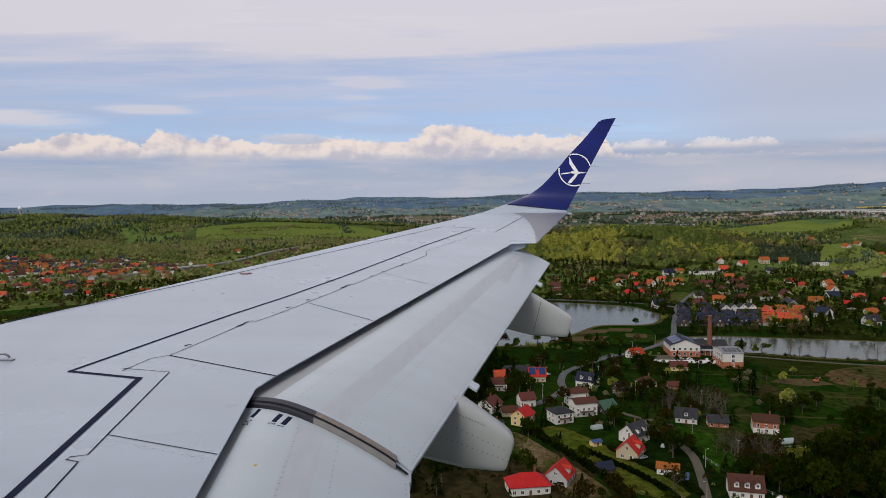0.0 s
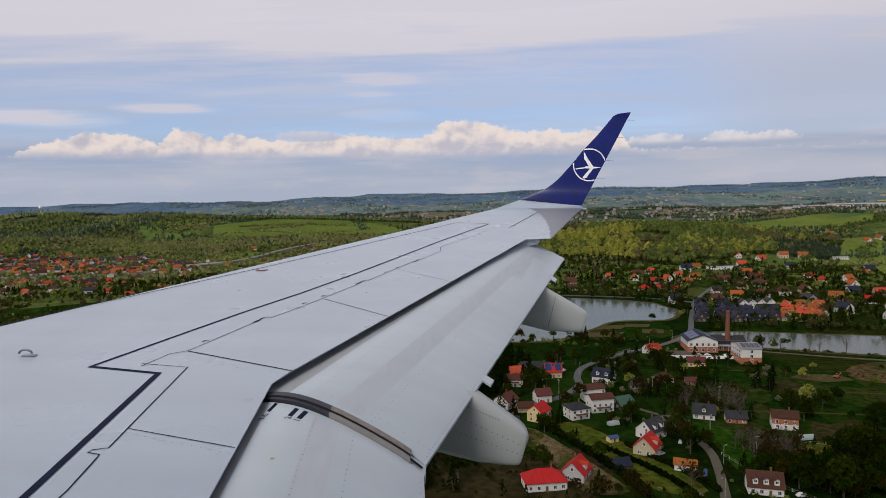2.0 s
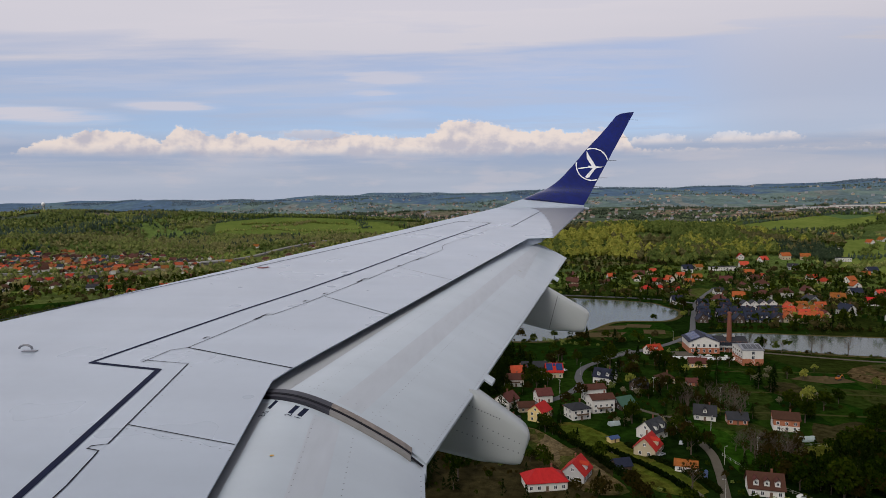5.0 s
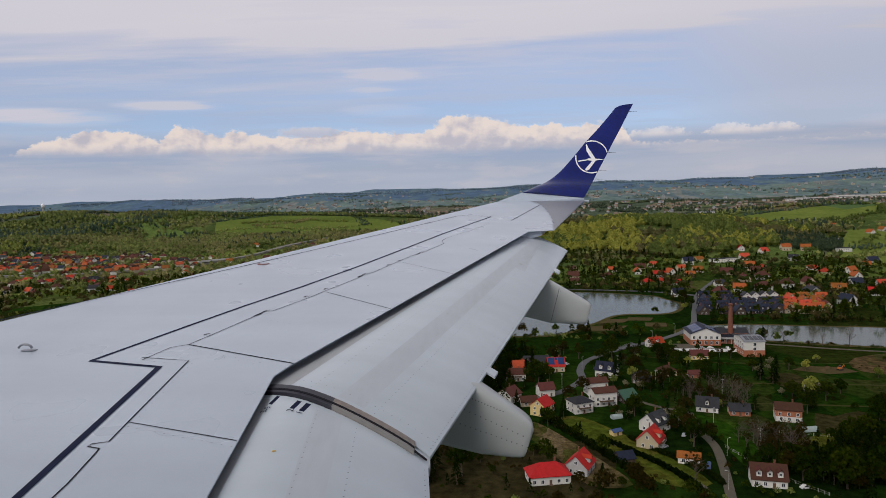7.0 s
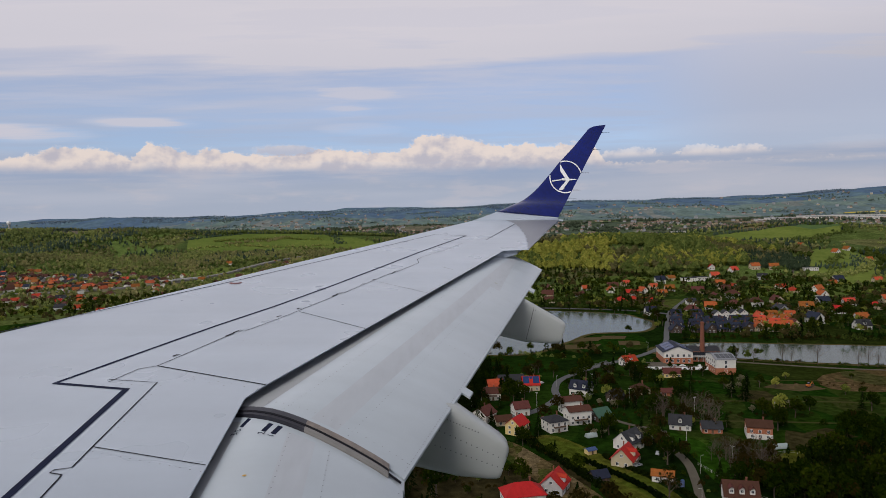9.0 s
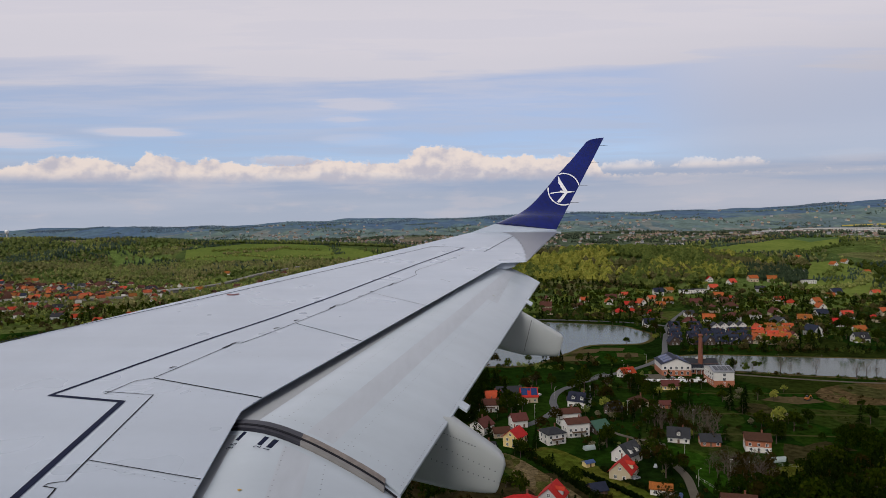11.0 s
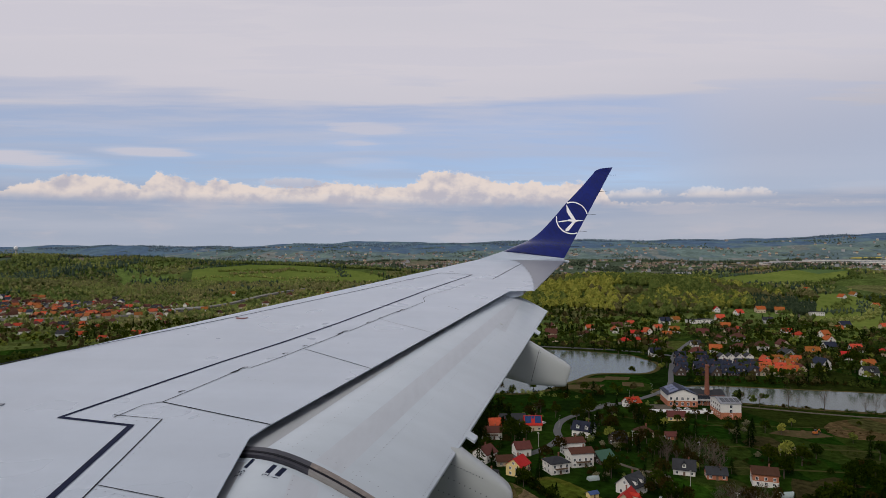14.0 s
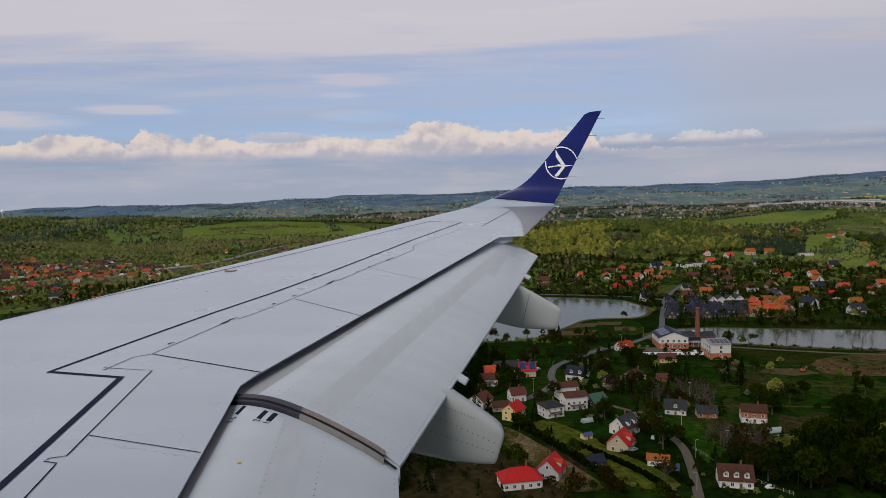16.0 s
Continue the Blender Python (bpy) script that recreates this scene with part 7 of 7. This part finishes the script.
for seed, (pts, n, leaf, size) in enumerate((
        ([(170, 440), (250, 428), (330, 405), (420, 380)], 60, "twig", 3.0), ([(150, 395), (220, 385), (300, 368), (400, 345)], 70, "deep", 3.0),
        ([(130, 372), (200, 362), (290, 345), (380, 325)], 60, "twig", 3.5), ([(215, 512), (300, 478), (400, 450), (520, 420)], 110, "deep", 3.2),
        ([(100, 470), (150, 462), (210, 450)], 60, "deep", 5.0), ([(60, 540), (80, 528), (100, 520)], 20, "green", 5.0), ([(-40, 420), (0, 405), (20, 392)], 50, "dark", 9.0),
        ([(200, 792), (240, 760), (280, 720)], 40, "deep", 6.0), ([(225, 590), (280, 582), (340, 575), (420, 560)], 120, "twig", 4.0), ([(225, 588), (330, 577), (430, 556)], 70, "dark", 7.0))):
    wood("hedgerow", n, along(pts, 2.0), leaf, size, 70, "uneven hedgerow and scrub along a ditch", 60 + seed)
for seed, (pts, n, leaf) in enumerate((([(575, 985), (640, 1050), (700, 1150), (780, 1260)], 50, "green"), ([(600, 1010), (690, 1060), (780, 1180)], 50, "hill"), ([(640, 1100), (720, 1120), (800, 1240)], 40, "pine"),
                                       ([(-640, 1740), (-520, 1760), (-400, 1730), (-280, 1800)], 50, "hill"), ([(700, 1432), (810, 1466), (965, 1556), (1045, 1660)], 90, "green"), ([(700, 1636), (800, 1646), (935, 1696)], 70, "pine"), ([(-700, 1880), (-560, 2012), (-330, 2004), (-262, 1830)], 120, "pine"), ([(-560, 1800), (-470, 1840), (-430, 1930)], 60, "bud"), ([(-620, 1850), (-480, 1880), (-330, 1900)], 60, "green"), ([(-1000, 1330), (-820, 1370), (-640, 1400)], 60, "hill"), ([(-860, 1180), (-700, 1230), (-520, 1300)], 50, "green"))):
    wood("field_trees", n * 2, along(pts, 7.0), leaf, 6.5, 16, "loose trees along a field edge", 80 + seed)
for pts in ([(150, 402), (240, 392), (330, 372), (430, 345)], [(118, 366), (200, 356), (300, 336), (390, 312)]):
    single("ditch", ribbon(spline(pts, 8), 2.2, 0.2), STRAW, "dry grass strip along a ditch", "ditch", kind="structure")
single("path", ribbon(spline([(128, 470), (180, 448), (260, 440), (360, 412), (480, 385)], 8), 1.0, 0.22), STRAW, "narrow pale footpath", "path", kind="structure")


# ---- vehicles and small things ----
CAR_PAINT = {c: material("car_" + c, v, 0.3, vary=0.05, coat=0.5) for c, v in (("white", (0.7, 0.7, 0.7)), ("silver", (0.35, 0.37, 0.4)), ("blue", (0.05, 0.08, 0.2)), ("red", (0.4, 0.02, 0.02)))}
TYRE = material("tyre", (0.02, 0.02, 0.02), 0.9, vary=0.2)


def car(x, y, z, turn, paint):
    ob = thing("car", pose(x, y, z, 0, 0, turn), f"{paint} parked passenger car", "car", "cars")
    prof = [(-2.1, 0.35), (-2.15, 0.8), (-1.5, 0.95), (-0.9, 1.45), (0.7, 1.45), (1.2, 0.95), (2.0, 0.85), (2.15, 0.45), (2.0, 0.3)]
    part("body", loft([[(a, s, b) for a, b in prof] for s in (-0.85, 0.85)]), CAR_PAINT[paint], ob)
    part("side_glass", merge(box(-0.1, -0.86, 1.18, 1.7, 0.03, 0.36), box(-0.1, 0.86, 1.18, 1.7, 0.03, 0.36)), GLASS, ob)
    for a in (-1.3, 1.35):
        for s in (-0.8, 0.8):
            part("wheel", tube((a, s - 0.1, 0.33), (a, s + 0.1, 0.33), 0.33, 10), TYRE, ob)
    return ob


for x, y, t, p in ((92, 300, 30, "silver"), (76, 402, 70, "white"), (60, 372, 10, "red"), (178, 490, -6, "silver"), (184, 489, -6, "white"), (196, 487, 84, "white"), (203, 487, 84, "silver"), (84, 378, 20, "silver"), (54, 428, 15, "white"), (58, 429, 15, "silver"), (66, 452, 40, "silver"), (71, 450, 40, "white"), (70, 360, 100, "red"), (98, 428, 60, "blue"), (106, 314, 60, "silver"), (134, 256, 10, "white")):
    car(x, y, height1(x, y) + (0.5 if 480 < y < 492 else 0.3), t, p)
for k, (x, y) in enumerate(HIGHWAY[8:40:4]):
    car(x + 3, y - 2, height1(x, y) + 3.25, 30, ("white", "silver", "blue", "red")[k % 4])


# small orange excavator on the sandy patch
digger = thing("excavator", pose(243, 425, height1(243, 425) + 0.25, 0, 0, 25), "small orange excavator on a sandy patch", "excavator")
ORANGE = material("digger_orange", (0.42, 0.12, 0.02), 0.5, vary=0.2, scale=1.0)
for sy in (-1.0, 1.0):
    part("track", box(0, sy, 0.4, 3.2, 0.6, 0.8, 0, 0.15), TYRE, digger)
part("body", box(-0.4, 0, 1.4, 2.4, 2.0, 1.1, 0, 0.1), ORANGE, digger)
part("cab", box(0.5, 0.4, 2.1, 1.3, 1.1, 1.7, 0, 0.08), GLASS, digger)
part("arm", merge(tube((0.9, -0.4, 1.6), (3.0, -0.4, 3.4), 0.22, 6, 0.18), tube((3.0, -0.4, 3.4), (4.3, -0.4, 1.5), 0.18, 6, 0.14)), ORANGE, digger)
part("bucket", box(4.2, -0.4, 1.1, 0.8, 0.9, 0.7, 0, 0.1), TYRE, digger)
for k, (x, y) in enumerate(((232, 424), (238, 430), (228, 431))):
    single("sand_heap", loft([[(r * (1 + 0.2 * math.sin(3 * a + k)) * math.cos(a), r * math.sin(a), z) for a in (j * math.pi / 6 for j in range(12))] for r, z in ((2.6, -0.2), (2.0, 0.6), (1.1, 1.1), (0.2, 1.4))]), SOIL, "heap of pale brown sand", "sand heap", m=pose(x, y, height1(x, y) + 0.2), group="sand heaps", smooth=True)


def street_lamp(x, y, turn=0):
    ob = thing("street_lamp", pose(x, y, height1(x, y), 0, 0, turn), "slim grey street lamp beside the lane", "street lamp", "street lamps")
    part("pole", merge(tube((0, 0, -0.5), (0, 0, 8), 0.10, 6, 0.06), tube((0, 0, 8), (1.2, 0, 8.3), 0.05, 5)), CONCRETE, ob)
    part("lamp_head", box(1.4, 0, 8.3, 0.7, 0.28, 0.14), CONCRETE, ob)


for x, y in ((117, 290), (108, 328), (88, 396), (104, 256), (150, 520), (176, 545), (80, 440)):
    street_lamp(x, y, rng.uniform(0, 360))

# low road bridge over the stream
RAIL = material("railing_grey", (0.20, 0.20, 0.20), 0.6, 0.3, vary=0.1)
br = thing("bridge", pose(118, 494, 0, 0, 0, 43), "low concrete road bridge with pale rails", "bridge")
part("deck", box(0, 0, 0.1, 44, 5.4, 0.7), ASPHALT, br, "grey asphalt deck")
for s in (-2.6, 2.6):
    part("railing", box(0, s, 1.35, 44, 0.10, 0.10), RAIL, br)
    part("railing", box(0, s, 0.85, 44, 0.06, 0.06), RAIL, br)
    for k in range(15):
        part("post", box(-21 + 3 * k, s, 0.85, 0.12, 0.14, 1.02), RAIL, br)
# garden fences
for pts in ([(150, 318), (190, 306), (240, 300)], [(120, 300), (128, 270), (140, 250)]):
    line = spline(pts, 8)
    fe = thing("fence", pose(0, 0, 0), "thin pale wire fence with posts", "fence", "garden fences")
    for x, y in line:
        part("post", box(x, y, 0.6, 0.14, 0.14, 1.6), CONCRETE, fe)
    for h in (0.5, 1.3):
        for a, b in zip(line, line[1:]):
            part("rail", tube((*a, h), (*b, h), 0.03, 4), CONCRETE, fe)


def utility_pole(x, y, turn=0):
    ob = thing("utility_pole", pose(x, y, height1(x, y), 0, 0, turn), "grey concrete utility pole with a crossarm", "utility pole", "utility poles")
    part("pole", tube((0, 0, -0.5), (0, 0, 9), 0.14, 6, 0.09), CONCRETE, ob)
    part("crossarm", box(0, 0, 8.5, 1.8, 0.12, 0.12), CONCRETE, ob)
    for a in (-0.8, 0, 0.8):
        part("insulator", tube((a, 0, 8.55), (a, 0, 8.8), 0.06, 6), LOGO, ob)


for x, y in ((118, 402), (104, 440), (150, 380), (190, 366), (126, 330), (60, 398), (20, 400), (136, 300)):
    utility_pole(x, y, rng.uniform(0, 180))
FOIL = material("greenhouse_foil", (0.30, 0.36, 0.36), 0.35, vary=0.15, scale=1.0)


def greenhouse(x, y, turn, w, length):
    ob = thing("greenhouse", pose(x, y, height1(x, y), 0, 0, turn), "small pale foil greenhouse in a garden", "greenhouse", "garden greenhouses")
    arc = [(w / 2 * math.cos(math.pi * k / 8), 2.2 * math.sin(math.pi * k / 8)) for k in range(9)]
    part("cover", loft([[(s, a, b) for a, b in arc] for s in (-length / 2, length / 2)]), FOIL, ob)
    for s in (-length / 2, 0, length / 2):
        part("hoop", merge(*[tube((s, a0 * 1.02, b0 * 1.02), (s, a1 * 1.02, b1 * 1.02), 0.05, 4) for (a0, b0), (a1, b1) in zip(arc, arc[1:])]), CONCRETE, ob)
    part("end_door", box(length / 2 + 0.03, 0, 0.95, 0.06, 0.9, 1.9), CONCRETE, ob)


greenhouse(168, 319, 8, 3.5, 8)
greenhouse(183, 311, -15, 3.0, 5)
greenhouse(80, 342, 20, 3.0, 6)
TARP = material("blue_tarp", (0.03, 0.06, 0.16), 0.5, vary=0.3, scale=1.5)
pile = thing("covered_stack", pose(104, 277, height1(104, 277), 0, 0, -22), "long stack under dark blue tarpaulin beside the garage", "covered stack")
for k in range(4):
    part("bale", loft([[(0.9 * math.cos(a * math.pi / 5) + s * 0.0, s, 0.75 + 0.75 * math.sin(a * math.pi / 5)) for a in range(10)] for s in (k * 2.2 - 4.2, k * 2.2 - 2.2)]), TARP, pile)
hut = thing("garden_hut", pose(74, 318, height1(74, 318), 0, 0, 25), "small garden hut with a blue tin roof", "hut", "garden huts")
part("wall", gable_walls(5, 3.5, 2.2, 0.8), WALLS["yellow"], hut)
part("roof", gable_roof(5, 3.5, 2.2, 0.8, 0.4, 0.12), TARP, hut)
part("door", box(0, -1.78, 1.0, 0.9, 0.08, 1.9), WOOD, hut)
# solar panels on the roof of the blue house
for k in range(4):
    sp = single("solar_panel", box(0, 0, 0, 1.6, 2.4, 0.06), GLASS, "dark roof-mounted solar panel", "solar panel", pose(95 - 1.4 + 1.8 * k * 0.77, 325 - 2.2 + 1.8 * k * 0.64, height1(95, 325) + 6.6, 42, 0, 40), group="roof solar panels")

# ---- building site ahead: hall with striped front, lined basin, sand ----
area("building_site", [(-472, 328), (-420, 320), (-350, 334), (-338, 380), (-342, 416), (-400, 430), (-465, 442)], EARTH, "bare sandy ground of a building site", up=0.12)
STRIPES = [material("panel_white", (0.62, 0.62, 0.62), 0.5, vary=0.05), material("panel_black", (0.02, 0.02, 0.022), 0.5, vary=0.1), material("panel_grey", (0.22, 0.23, 0.24), 0.5, vary=0.05), material("panel_red", (0.40, 0.02, 0.02), 0.5, vary=0.1)]
store = thing("striped_hall", pose(-429, 360, 0, 0, 0, 4), "flat grey hall with white, black and red striped front", "hall")
part("wall", box(0, 0, 4.0, 42, 50, 10), WALLS["grey"], store)
part("roof", merge(box(0, 0, 9.2, 42.4, 50.4, 0.5), box(0, -25.1, 9.6, 42.4, 0.4, 0.5), box(0, 25.1, 9.6, 42.4, 0.4, 0.5), box(-21.1, 0, 9.6, 0.4, 49.8, 0.5), box(21.1, 0, 9.6, 0.4, 49.8, 0.5)), ROOFS["grey"], store)
for k in range(12):
    part("skylight", box(-15 + 10 * (k % 4), -16 + 15 * (k // 4), 9.8, 2.2, 1.5, 0.8), LOGO, store)
rs = random.Random(5)
for row in range(2):
    for k in range(28):
        if 20 <= k <= 23:
            continue
        part("panel", box(-20.2 + 1.5 * k, -25.1, 2.2 + 4.4 * row, 1.44, 0.2, 4.3), STRIPES[rs.choice((0, 0, 0, 1, 1, 2, 2, 3))], store)
part("gate", box(11.9, -25.15, 4.4, 5.8, 0.3, 8.6), STRIPES[2], store, "tall grey sliding gate")
basin = thing("rain_basin", pose(-378, 390, 0, 0, 0, -6), "lined rectangular water basin with dark rim", "basin")
part("rim", merge(box(0, -14, 0.4, 44, 2.5, 0.9), box(0, 14, 0.4, 44, 2.5, 0.9), box(-21, 0, 0.4, 2.5, 25.5, 0.9), box(21, 0, 0.4, 2.5, 25.5, 0.9)), CONCRETE, basin)
part("water", box(0, 0, 0.15, 39.5, 25.5, 0.3), WATER, basin)
single("concrete_slab", box(-378, 356, 0.15, 40, 16, 0.5, -4), CONCRETE, "pale concrete slab beside the hall", "slab", kind="structure")
area("sand_pit", [(-341, 617), (-300, 700), (-180, 770), (-130, 700), (-150, 620), (-248, 576)], SOIL, "wide brown drained pond bed", up=0.16)
single("brook", ribbon(spline([(-330, 470), (-318, 430), (-322, 390), (-330, 350), (-318, 320)], 6), 2.0, 0.25), WATER, "narrow bright brook in the meadow", "brook", kind="structure")
wood("near_wood", 520, blob(-80, 470, 120, 120, 4), "dark", 13, 50, "dense dark conifer wood on a knoll", 101)
wood("near_wood", 420, blob(-250, 400, 70, 110, 7), "deep", 11, 50, "dark broadleaf wood beside the brook", 102)
wood("near_wood", 160, blob(-400, 470, 80, 16, 2), "green", 7, 50, "yellow-green willow scrub behind the building site", 103)
